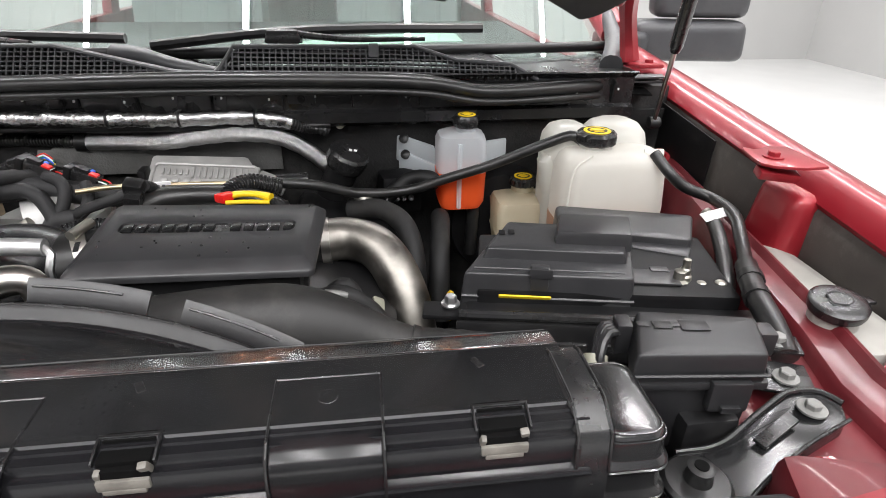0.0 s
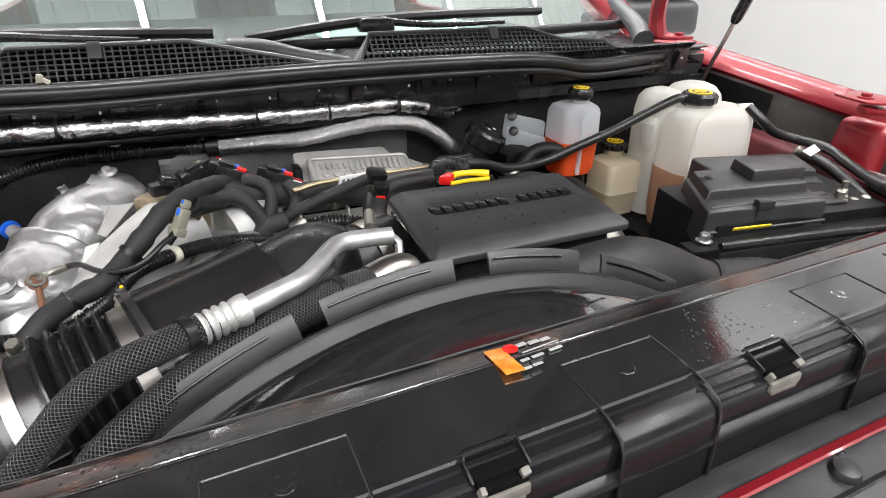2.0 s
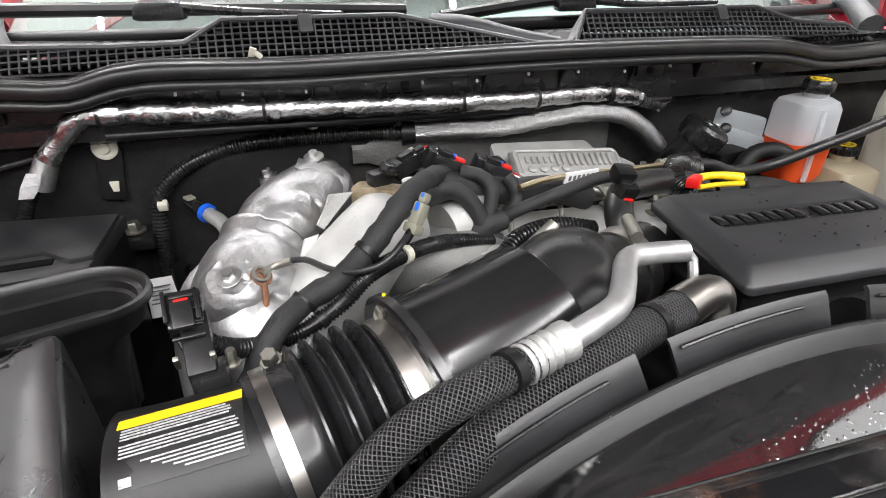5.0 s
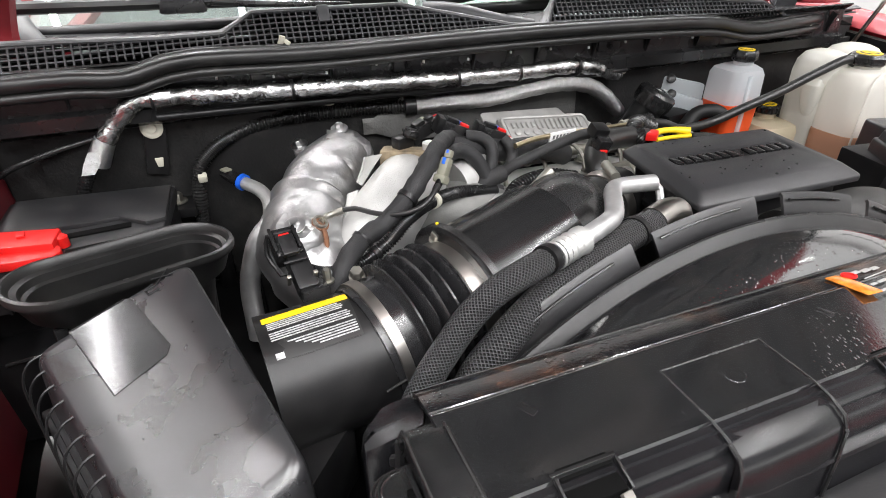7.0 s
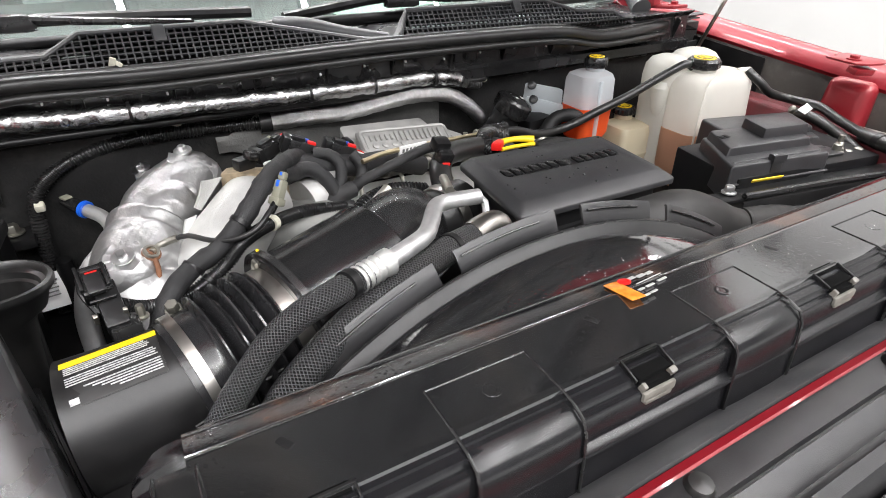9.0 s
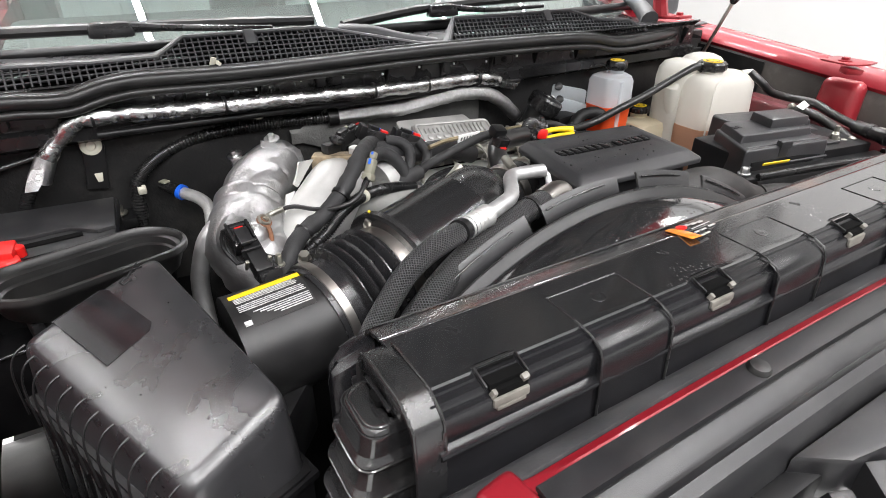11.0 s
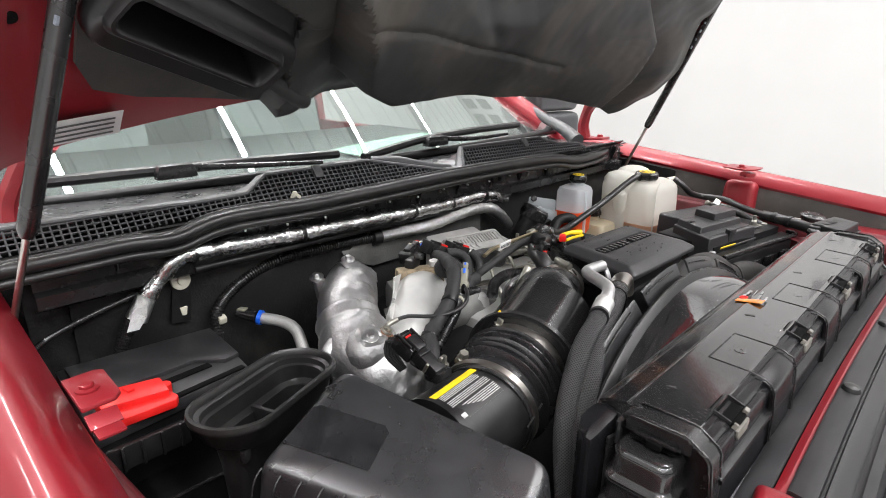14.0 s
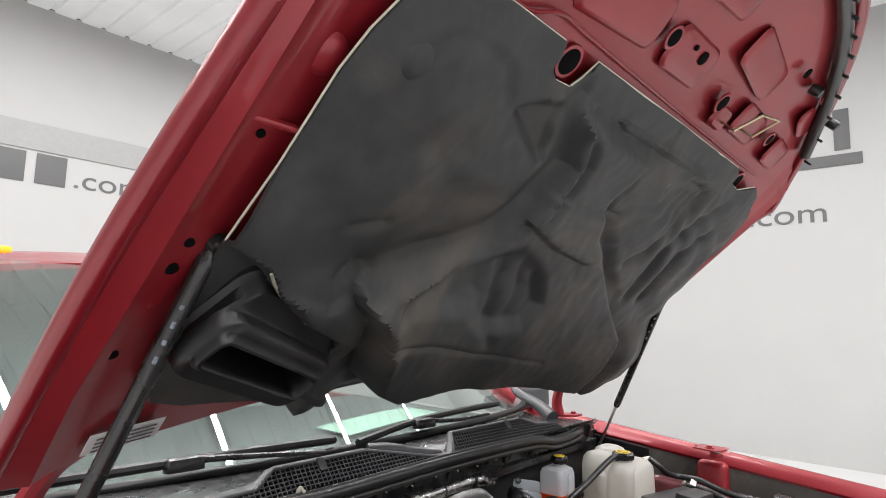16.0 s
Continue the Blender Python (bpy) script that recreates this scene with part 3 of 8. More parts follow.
part("wheel_liner", prism([(-0.893, -0.10), (-0.74, -0.10), (-0.78, 0.08), (-0.83, 0.22), (-0.87, 0.36), (-0.885, 0.6), (-0.893, 0.6)], 0.85, 1.00, 0.01), DARK, truck, "dark plastic wheel liner")
part("splash_panel", rbox((-0.889, 0.28, 1.06), (0.008, 0.70, 0.2), 0.003), LINERM, truck, "dusty dark splash panel")
# pressed ribs on the inner wall
part("brace", rbox((0.733, 0.37, 1.115), (0.05, 0.095, 0.19), 0.022, rot(0, 8, 0), None, 0.9, 4), RED_IN, truck, "rounded red inner brace")
part("brace", rbox((0.735, 0.70, 1.10), (0.035, 0.05, 0.1), 0.012, rot(0, 12, 0)), RED_IN, truck)
b = prism([(0.679, 0.404), (0.684, 0.409), (0.692, 0.399), (0.704, 0.401), (0.716, 0.410), (0.745, 0.405), (0.745, 0.325), (0.712, 0.322), (0.680, 0.332), (0.668, 0.345), (0.670, 0.366)][::-1], 1.2480, 1.2520, 0.0015)
rbox((0.694, 0.346, 1.236), (0.052, 0.020, 0.012), 0.003, rot(12, 6, -8), b)
fb = part("fender_bracket", b, RED_IN, truck)
part("bolt", hexbolt((0.697, 0.365, 1.252), 0.008, 0.006), RED_IN, fb)
b = prism([(-0.894, 0.372), (-0.866, 0.374), (-0.860, 0.382), (-0.859, 0.432), (-0.866, 0.437), (-0.894, 0.436)], 1.2405, 1.2455, 0.002)
rbox((-0.880, 0.366, 1.233), (0.026, 0.016, 0.003), 0.001, rot(30, 0, 2), b)
rbox((-0.880, 0.353, 1.228), (0.022, 0.016, 0.003), 0.001, rot(4, 0, 2), b)
fb = part("fender_bracket", b, RED_IN, truck)
part("bolt", hexbolt((-0.881, 0.402, 1.2455), 0.006, 0.004), RED_IN, fb)

# firewall and the plenum over it
part("firewall", rbox((XC, 0.765, 0.95), (1.62, 0.03, 0.62), 0.004), MAT_BLACK, truck, "black padded firewall mat")
rows = [[(x, 0.742 - 0.004 * math.sin(x * 31) - 0.003 * math.sin(x * 12 + z * 40), z) for x in [(-0.82 + 0.03 * i) for i in range(53)]] for z in (0.8, 0.9, 1.0, 1.08, 1.14, 1.19, 1.22)]
part("sound_mat", sheet(rows, 0.006), MAT_BLACK, truck)
rows = [[(x, 0.735, 1.205), (x, 0.706, 1.218), (x, 0.704, 1.232), (x, 0.716, 1.236), (x, 0.716, 1.285), (x, 0.70, 1.297)] for x in [(-0.86 + 0.04 * i) for i in range(39)]]
part("plenum_panel", sheet(rows, 0.003), BLACK_SATIN, truck)
for x0 in (-0.297, 0.076):
    tab = part("screw_tab", rbox((x0, 0.711, 1.258), (0.045, 0.006, 0.019), 0.002), GREY_PL, truck)
    part("screw", hexbolt((x0, 0.708, 1.258), 0.004, 0.004, (0, -1, 0)), DARK, tab)
for k in range(13):
    part("rib", rbox((-0.76 + 0.115 * k, 0.71, 1.262), (0.003, 0.014, 0.04), 0.001, rot(20, 0, 0)), BLACK, truck)
for k in range(20):
    part("push_pin", rbox((-0.8 + 0.075 * k, 0.697, 1.268 - 0.008 * abs(math.sin(k))), (0.003, 0.004, 0.004), 0.001), WHITE_PL, truck)
b = rbox((-0.75, 0.728, 1.235), (0.05, 0.004, 0.05), 0.002, rot(-10, 0, 12))
part("shiny_plate", b, GLOSS, truck)
# side closing walls and floor of the bay
part("bay_floor", rbox((XC, 0.35, 0.72), (1.7, 1.0, 0.04), 0.004), DARK, truck)
part("rail_beam", rbox((0.48, 0.35, 0.86), (0.1, 0.9, 0.24), 0.01), DARK, truck)
part("rail_beam", rbox((-0.62, 0.35, 0.82), (0.1, 0.9, 0.24), 0.01), DARK, truck)
part("cowl_corner", rbox((0.70, 0.80, 1.19), (0.10, 0.06, 0.16), 0.01), DARK, truck)
part("cowl_corner", rbox((-0.84, 0.80, 1.19), (0.10, 0.08, 0.16), 0.01), DARK, truck)

# front: red tie bar, seal and grille top
rows = []
for k in range(31):
    x = -0.52 + k * (1.10 / 30)
    dip = 0.012 * ((x + 0.03) / 0.55) ** 2
    rows.append([(x, -0.010 - dip, 1.118), (x, -0.016 - dip, 1.136), (x, -0.024 - dip, 1.142), (x, -0.038 - dip, 1.1515), (x, -0.0405 - dip, 1.1525), (x, -0.0415 - dip, 1.148)])
part("seal_strip", sheet(rows, 0.004), SEALM, truck, "grey foam seal strip")
rows = []
for k in range(31):
    x = -0.57 + k * (1.19 / 30)
    dip = 0.012 * ((x + 0.03) / 0.55) ** 2
    wide = 0.02 * max(0, abs(x + 0.0) - 0.46) / 0.1
    rows.append([(x, -0.0425 - dip, 1.08), (x, -0.0432 - dip + wide, 1.1515), (x, -0.05 - dip, 1.154), (x, -0.056 - dip, 1.152), (x, -0.06 - dip, 1.10)])
part("tie_bar", sheet(rows, 0.003), RED, truck, "glossy red radiator tie bar")
part("tie_bar_lump", rbox((-0.476, -0.057, 1.1475), (0.036, 0.036, 0.020), 0.009, rot(4, 0, 10), None, 1.0, 4), RED, truck)
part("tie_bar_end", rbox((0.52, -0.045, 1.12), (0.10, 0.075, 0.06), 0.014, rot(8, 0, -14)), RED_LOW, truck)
rows = []
for k in range(31):
    x = -0.456 + k * (0.946 / 30)
    dip = 0.012 * ((x + 0.03) / 0.55) ** 2
    rows.append([(x, -0.053 - dip, 1.146), (x, -0.0535 - dip, 1.1565), (x, -0.056 - dip, 1.1575), (x, -0.076 - dip, 1.1555), (x, -0.0775 - dip, 1.1515), (x, -0.0795 - dip, 1.1515), (x, -0.081 - dip, 1.1555), (x, -0.096 - dip, 1.151), (x, -0.099 - dip, 1.1475), (x, -0.103 - dip, 1.1475), (x, -0.105 - dip, 1.149), (x, -0.114 - dip, 1.144), (x, -0.117 - dip, 1.135), (x, -0.12 - dip, 1.10)])
part("grille_top_panel", sheet(rows, 0.004), GREY_PL, truck, "charcoal plastic grille top panel")
for bx in (-0.215, 0.03):
    part("rubber_button", lathe([(0.0105, 0), (0.0105, 0.004), (0.0085, 0.0075), (0.003, 0.009)], (bx, -0.066, 1.154), (0, -0.1, 1), 20), RUBBER, truck)
part("grille_shelf", prism([(-0.24, -0.122), (0.2, -0.122), (0.2, -0.15), (-0.14, -0.16), (-0.2, -0.15)], 1.07, 1.118, 0.004), GREY_PL, truck)
for k in range(17):
    x = -0.46 + 0.053 * k
    part("grille_slat", rbox((x, -0.205, 1.075 - 0.012 * (abs(x) / 0.4) ** 2), (0.021, 0.125, 0.034), 0.003, rot(20, 0, -24)), GREY_PL, truck)
part("slat_rail", rbox((-0.03, -0.19, 1.045), (0.94, 0.02, 0.02), 0.004), BLACK, truck)
part("grille_backing", rbox((0, -0.13, 0.95), (1.2, 0.02, 0.3), 0.004), DARK, truck)
part("tie_bar_low", rbox((0.12, -0.15, 1.075), (0.3, 0.03, 0.04), 0.008), RED, truck)

# cab: glass, pillars, roof, dash
rows = []
for k in range(14):
    v = -0.085 + 1.085 * k / 13
    row = []
    for i in range(25):
        u = -1 + i / 12
        row.append((XC + u * (0.80 - 0.10 * v), 0.94 + 0.85 * v + 0.13 * u * u, 1.318 + 0.44 * v - 0.012 * u * u + 0.03 * math.sin(math.pi * v)))
    rows.append(row)
part("windshield", sheet(rows, 0.005), GLASS, truck, "raked windshield reflecting ceiling tubes")
bpy.data.objects["windshield"].visible_shadow = False
rows = [[(XC + u * (0.80 - 0.1 * v), 0.95 + 0.85 * v + 0.13 * u * u, 1.30 + 0.44 * v) for u in (-1.04, -1.0)] for v in (0, 0.5, 1.0)]
part("a_pillar", tube([(XC - 0.82, 1.06, 1.31), (XC - 0.76, 1.5, 1.55), (XC - 0.69, 1.93, 1.765)], 0.035, 12), RED, truck)
part("a_pillar", tube([(XC + 0.82, 1.06, 1.31), (XC + 0.76, 1.5, 1.55), (XC + 0.69, 1.93, 1.765)], 0.035, 12), RED, truck)
rows = []
for k in range(9):
    v = k / 8
    rows.append([(XC + u * 0.74, 1.78 + 0.13 * u * u + 1.5 * v, 1.762 + 0.07 * math.sin(min(1, v * 2.4) * math.pi / 2) - 0.05 * abs(u) ** 3) for u in [-1 + i / 8 for i in range(17)]])
part("roof", sheet(rows, 0.02), RED, truck, "glossy red cab roof")
part("marker_light", rbox((-0.70, 1.985, 1.785), (0.09, 0.06, 0.02), 0.008), AMBER, truck, "lit amber cab marker light")
part("dash", rbox((XC, 1.45, 1.2), (1.5, 0.9, 0.1), 0.03), SMOKE, truck, "black dashboard behind the glass")
CABIN = mat("grey_cabin_cloth", (0.10, 0.11, 0.11), 0.8, var=0.15, vs=5, bump=0.2)
part("cab_back", rbox((XC, 3.1, 1.35), (1.6, 0.05, 0.9), 0.01), CABIN, truck, "grey rear wall of the cab")
for sx in (-1, 1):
    part("cab_side", rbox((XC + sx * 0.8, 2.1, 0.98), (0.04, 2.0, 0.50), 0.01), RED, truck)
    part("door_pillar", rbox((XC + sx * 0.765, 2.45, 1.5), (0.04, 0.09, 0.56), 0.012, rot(0, -sx * 7, 0)), RED, truck)
    seat = part("front_seat", rbox((XC + sx * 0.38, 2.25, 1.32), (0.5, 0.14, 0.62), 0.06, rot(-14, 0, 0)), CABIN, truck, "grey cloth front seat")
    part("headrest", rbox((XC + sx * 0.38, 2.33, 1.68), (0.27, 0.10, 0.17), 0.04, rot(-10, 0, 0)), CABIN, seat)
PALE_GREEN = mat("pale_green_sheet", (0.13, 0.21, 0.165), 0.5, var=0.05, bump=0)
# added sheet stands in for a pale green patch in the windshield
part("dash_green_sheet", sheet([[(x, y, 1.262 + 0.02 * math.sin((x - 0.02) * 4)) for x in (0.02 + 0.08 * i for i in range(6))] for y in (1.16, 1.24, 1.32)], 0.002), PALE_GREEN, truck, "pale green sheet lying behind the windshield")
part("glass_trim", tube([(XC + 0.84 * u, 0.890 + 0.13 * u * u, 1.304 - 0.012 * u * u) for u in [-1 + k / 10 for k in range(21)]], 0.011, 10), BLACK, truck, "black rubber lower glass trim")
# side trim at the foot of the pillar, and the mirror
for sx in (1, -1):
    part("pillar_trim", tube([(XC + sx * 0.74, 0.87, 1.275), (XC + sx * 0.775, 0.95, 1.305), (XC + sx * 0.80, 1.05, 1.335), (XC + sx * 0.815, 1.14, 1.375)], lambda d, t: 0.024 - 0.012 * t, 12), COWL, truck, "grey plastic pillar trim")
mir = part("mirror", rbox((1.02, 1.22, 1.275), (0.30, 0.10, 0.10), 0.03, rot(0, 0, -8), None, 0.96, 4), COWL, truck, "charcoal towing mirror")
part("mirror_head", rbox((1.045, 1.225, 1.43), (0.24, 0.09, 0.20), 0.03, rot(0, 0, -8), None, 1.0, 4), COWL, mir)
part("mirror_arm", rbox((0.84, 1.21, 1.27), (0.14, 0.06, 0.06), 0.02, None, None, 1.0, 3), COWL, mir)

# hood hinges
for hx, s in ((0.715, 1), (-0.845, -1)):
    h = part("hinge", rbox((hx + s * 0.015, 0.845, 1.282), (0.05, 0.10, 0.008), 0.003, rot(-5, 0, 0)), RED_IN, truck, "painted red hood hinge")
    part("hinge_bolt", hexbolt((hx + s * 0.02, 0.82, 1.287), 0.009, 0.007), RED_IN, h)
    b = tube([(hx, 0.865, 1.285), (hx - s * 0.008, 0.868, 1.33), (hx - s * 0.03, 0.84, 1.385), (hx - s * 0.05, 0.80, 1.42)], lambda d, t: 0.017 + 0.006 * abs(t - 0.5), 8)
    part("hinge_arm", b, RED_IN, h)

# ---------------------------------------------------------------- cowl cover
cowl = thing("cowl_cover", (XC, 0.8, 1.30), "dark grey plastic cowl cover with mesh grilles", "cowl cover")
CL = [(-0.90, 1.322), (-0.75, 1.320), (-0.636, 1.317), (-0.556, 1.318), (-0.513, 1.340), (-0.30, 1.339), (-0.103, 1.299)]
CR = [(-0.054, 1.297), (-0.028, 1.336), (0.268, 1.333), (0.34, 1.312), (0.434, 1.305), (0.481, 1.281)]
CB = [(-0.90, 1.292), (-0.75, 1.294), (-0.646, 1.298), (-0.487, 1.302), (-0.308, 1.301), (-0.117, 1.299), (0.212, 1.292), (0.445, 1.283), (0.72, 1.262)]


def along(line, x):
    if x <= line[0][0]:
        return line[0][1]
    for (a, za), (b, zb) in zip(line, line[1:]):
        if x <= b:
            return za + (zb - za) * (x - a) / (b - a)
    return line[-1][1]


def on_grille(x, z, out=0.0):
    """A point of the raked grille at height z."""
    return Vector((x, 0.705 + (z - along(CB, x)) * 0.80 - out * 0.78, z + out * 0.62))


def bar(bm, a, b, w):
    d = (b - a).normalized()
    s = Vector((0, -0.78, 0.62)).cross(d).normalized() * w / 2
    n = Vector((0, -0.78, 0.62)) * 0.0025
    vs = [bm.verts.new(p) for p in (a - s + n, a + s + n, b + s + n, b - s + n, a - s - n, a + s - n, b + s - n, b - s - n)]
    for q in ((0, 1, 2, 3), (0, 4, 5, 1), (3, 2, 6, 7), (0, 3, 7, 4), (1, 5, 6, 2)):
        bm.faces.new([vs[i] for i in q])


for line in (CL, CR):
    bm = bmesh.new()
    x = line[0][0] + 0.006
    while x < line[-1][0]:
        lo, hi = along(CB, x) + 0.001, along(line, x)
        if hi - lo > 0.004:
            bar(bm, on_grille(x, lo), on_grille(x, hi), 0.0022)
        x += 0.0098
    for k in range(1, 7):
        h, x = 0.0062 * k, line[0][0]
        while x < line[-1][0] - 0.01:
            x1 = x + 0.012
            z0, z1 = along(CB, x) + h, along(CB, x1) + h
            if z0 < along(line, x) and z1 < along(line, x1):
                bar(bm, on_grille(x, z0), on_grille(x1, z1), 0.0019)
            x = x1
    part("grille_mesh", bm, COWL, cowl, "black mesh air grille")
    part("grille_rim", tube([on_grille(x, z + 0.001, 0.001) for x, z in line], 0.004, 8, smooth=False), COWL, cowl)
# near-black sheet below the mesh stands in for the shade behind it
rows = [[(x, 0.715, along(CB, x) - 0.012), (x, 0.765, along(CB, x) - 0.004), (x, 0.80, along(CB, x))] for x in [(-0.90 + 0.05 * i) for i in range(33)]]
part("under_mesh_shade", sheet(rows, 0.003), HOLE_SHADE, cowl)


def cowl_top(x):
    return max(along(CL, x) if x < -0.08 else along(CR, x), along(CB, x) + 0.002)


rows, front = [], []
for i in range(82):
    x = -0.90 + 0.02 * i
    z = cowl_top(x)
    y0 = on_grille(x, z).y
    back = 0.05 * ((x - XC) / 0.8) ** 2
    front.append([(x, y0, z + 0.001), (x, y0 + 0.012, z + 0.004), (x, y0 + 0.03 - 0.012 * (x > -0.55), z + 0.002), (x, y0 + 0.034 - 0.012 * (x > -0.55), z - 0.008)])
    rows.append([(x, y0 + 0.008, z - 0.007), (x, y0 + 0.016, z - 0.008), (x, max(0.79 + back, y0 + 0.04), min(z - 0.010, 1.304)), (x, 0.85 + back, min(z - 0.012, 1.298)), (x, 0.89 + back, min(z - 0.012, 1.294)), (x, 0.93 + 2.4 * back, min(z - 0.012, 1.294))])
part("cowl_panel", sheet(rows, 0.003), LIDM, cowl, "shiny black plastic panel below the glass")
part("front_strip", sheet(front, 0.003), COWL, cowl, "smooth grey plastic front strip")
for cx_, line in ((-0.415, CL), (0.2, CR)):
    part("clip", rbox(on_grille(cx_, along(line, cx_) - 0.006, 0.003), (0.018, 0.008, 0.026), 0.004, rot(-38, 0, 0)), COWL, cowl)
part("duct_hump", tube([(-0.235, 0.80, 1.318), (-0.19, 0.775, 1.318), (-0.13, 0.755, 1.305), (-0.06, 0.745, 1.293)], lambda d, t: 0.017 - 0.006 * t, 12), COWL, cowl)
part("leaf", rbox((-0.482, 0.700, 1.309), (0.008, 0.003, 0.013), 0.001, rot(20, 20, 0)), CREAM, cowl)
part("leaf", rbox((-0.475, 0.698, 1.306), (0.009, 0.003, 0.006), 0.001, rot(0, 40, 0)), CREAM, cowl)

# rubber weather strip along the front of the cowl
strip = thing("weather_strip", (XC, 0.69, 1.26), "black rubber hood weather strip along the cowl", "weather strip")
SEAL = [(-0.90, 0.70, 1.279), (-0.80, 0.692, 1.282), (-0.744, 0.69, 1.283), (-0.683, 0.69, 1.279), (-0.604, 0.69, 1.294), (-0.422, 0.69, 1.290), (-0.077, 0.69, 1.293), (0.252, 0.69, 1.286), (0.38, 0.69, 1.268), (0.50, 0.692, 1.270), (0.595, 0.72, 1.268), (0.66, 0.77, 1.258), (0.70, 0.80, 1.25)]
part("bulb", tube(SEAL, 0.0105, 14, 0.02), RUBBER, strip)
part("lip", tube([(x, y - 0.004, z - 0.016) for x, y, z in SEAL], 0.0065, 10, 0.02), RUBBER, strip)
part("lip", tube([(x, y + 0.010, z + 0.008) for x, y, z in SEAL], 0.005, 10, 0.02), RUBBER, strip)


def wiper(px, py, pz, lean, tip, blade):
    w = thing("wiper", (px, py, pz), "black windshield wiper arm resting on the cowl", "wiper", "windshield wipers")
    part("pivot", rbox((px, py, pz + 0.012), (0.075, 0.03, 0.026), 0.010, rot(0, 0, lean), taper=0.8), BLACK_SATIN, w)
    part("arm", tube([(px + 0.02, py, pz + 0.016), (px + 0.12, py - 0.012, pz + 0.008), tip], lambda d, t: 0.007 - 0.003 * t, 8), BLACK_SATIN, w)
    part("blade", tube(blade, 0.0095, 8, 0.03), BLACK, w)
    return w


wiper(-0.60, 0.882, 1.328, -4, (-0.36, 0.79, 1.338), [(-0.98, 0.92, 1.344), (-0.75, 0.905, 1.342), (-0.5, 0.90, 1.338), (-0.25, 0.897, 1.330)])
wiper(0.035, 0.882, 1.322, -4, (0.30, 0.865, 1.330), [(-0.20, 0.872, 1.320), (0.0, 0.895, 1.338), (0.2, 0.905, 1.344), (0.42, 0.92, 1.342)])

# ---------------------------------------------------------------- hood
O, VD, ND = Vector((-0.08, 0.80, 1.43)), Vector((0, -0.7215, 0.6926)), Vector((0, -0.6926, -0.7215))


def hd(u, v, w=0.0):
    """A place on the open hood: across, up along it, and out of its underside; it is crowned and its nose curls."""
    c = 0.062 * ((u + 0.02) / 0.72) ** 2
    nose = 0.55 * max(0, v - 0.88) ** 2
    return O + Vector((u, 0, 0)) + VD * v + ND * (w + c + nose)


def top_v(u):
    return 1.20 - 0.36 * abs((u + 0.02) / 0.8) ** 2.6


hood = thing("hood", hd(0, 0), "open red truck hood with a black felt liner inside", "hood")


def step(d, soft):
    """A soft step that begins at the outline."""
    t = min(1, max(0, d / soft))
    return t * t * (3 - 2 * t)


def pull(u, v):
    """Both side edges draw in from the full width."""
    far = 0.098 - 0.052 * step(v - 0.45, 0.4)
    return 0.10 * max(0.0, v - 0.2) * min(1.0, max(0.0, (-u - 0.60) / 0.24)) ** 1.5 - far * min(1.0, max(0.0, (u - 0.58) / 0.22)) ** 1.4


def hood_grid(w, n=33, m=30, lo=0.02, inset=0.0):
    rows = []
    for j in range(m + 1):
        row = []
        for i in range(n):
            s = -1 + 2 * i / (n - 1)
            u = s * (0.82 - inset) - 0.02
            low = lo + 0.055 * (1 - ((u + 0.02) / 0.8) ** 2)
            v = low + (top_v(u) - inset * 0.6 - low) * j / m
            row.append(hd(u + pull(u, v), v, w(u, v) if callable(w) else w))
        rows.append(row)
    return rows


part("outer_skin", sheet(hood_grid(-0.028), 0.003), RED, hood, "glossy red outer skin")


def inner_relief(u, v):
    """Pressed channels of the inner panel: a rolled rim, a flat rail and a lower inner strip."""
    e = 0.80 - abs(u + 0.02)
    w = 0.010 * math.exp(-((e - 0.025) / 0.016) ** 2) - 0.006 * step(e - 0.075, 0.012)
    if v > 0.84:
        w -= 0.003 * step(v - 0.84, 0.01)
    return w - 0.003


part("inner_panel", sheet(hood_grid(inner_relief, 97, 70, 0.02, 0.012), 0.003), RED_IN, hood, "painted red pressed inner panel")
rim = [hd(u + pull(u, v), v, -0.012) for u, v in [(-0.84, 0.02), (-0.84, 0.4), (-0.83, 0.75)] + [(-0.82 + 0.082 * k, top_v(-0.82 + 0.082 * k)) for k in range(21)] + [(0.79, 0.75), (0.80, 0.4), (0.80, 0.02)]]
part("hem", tube(rim, 0.015, 10, 0.03), RED, hood)
part("nose_seal", tube([hd(u, top_v(u) - 0.045, 0.012) for u in [-0.7 + 0.07 * k for k in range(20)]], 0.014, 10, 0.02), RUBBER, hood, "black rubber nose seal")
for k in range(22):
    u = -0.68 + 0.063 * k
    part("seal_clip", rbox(hd(u, top_v(u) - 0.043, 0.026), (0.012, 0.02, 0.006), 0.002, rot(44, 0, 0)), BLACK, hood)

LINER = [(-0.715, 0.30), (-0.714, 0.448), (-0.702, 0.556), (-0.696, 0.673), (-0.687, 0.72), (-0.672, 0.762), (-0.62, 0.80), (-0.53, 0.815), (-0.39, 0.816), (-0.378, 0.796), (-0.380, 0.778), (-0.355, 0.768), (-0.31, 0.770), (-0.298, 0.79), (-0.288, 0.82), (0.06, 0.825), (0.42, 0.827), (0.44, 0.815), (0.452, 0.79), (0.50, 0.785), (0.53, 0.80), (0.56, 0.815), (0.605, 0.80), (0.655, 0.745), (0.668, 0.67), (0.674, 0.46), (0.690, 0.33), (0.705, 0.25), (0.695, 0.13), (0.62, 0.045), (0.45, 0.062), (0.2, 0.088), (0.0, 0.098), (-0.17, 0.100), (-0.313, 0.090), (-0.45, 0.085), (-0.55, 0.11), (-0.635, 0.13), (-0.69, 0.155), (-0.712, 0.20)]


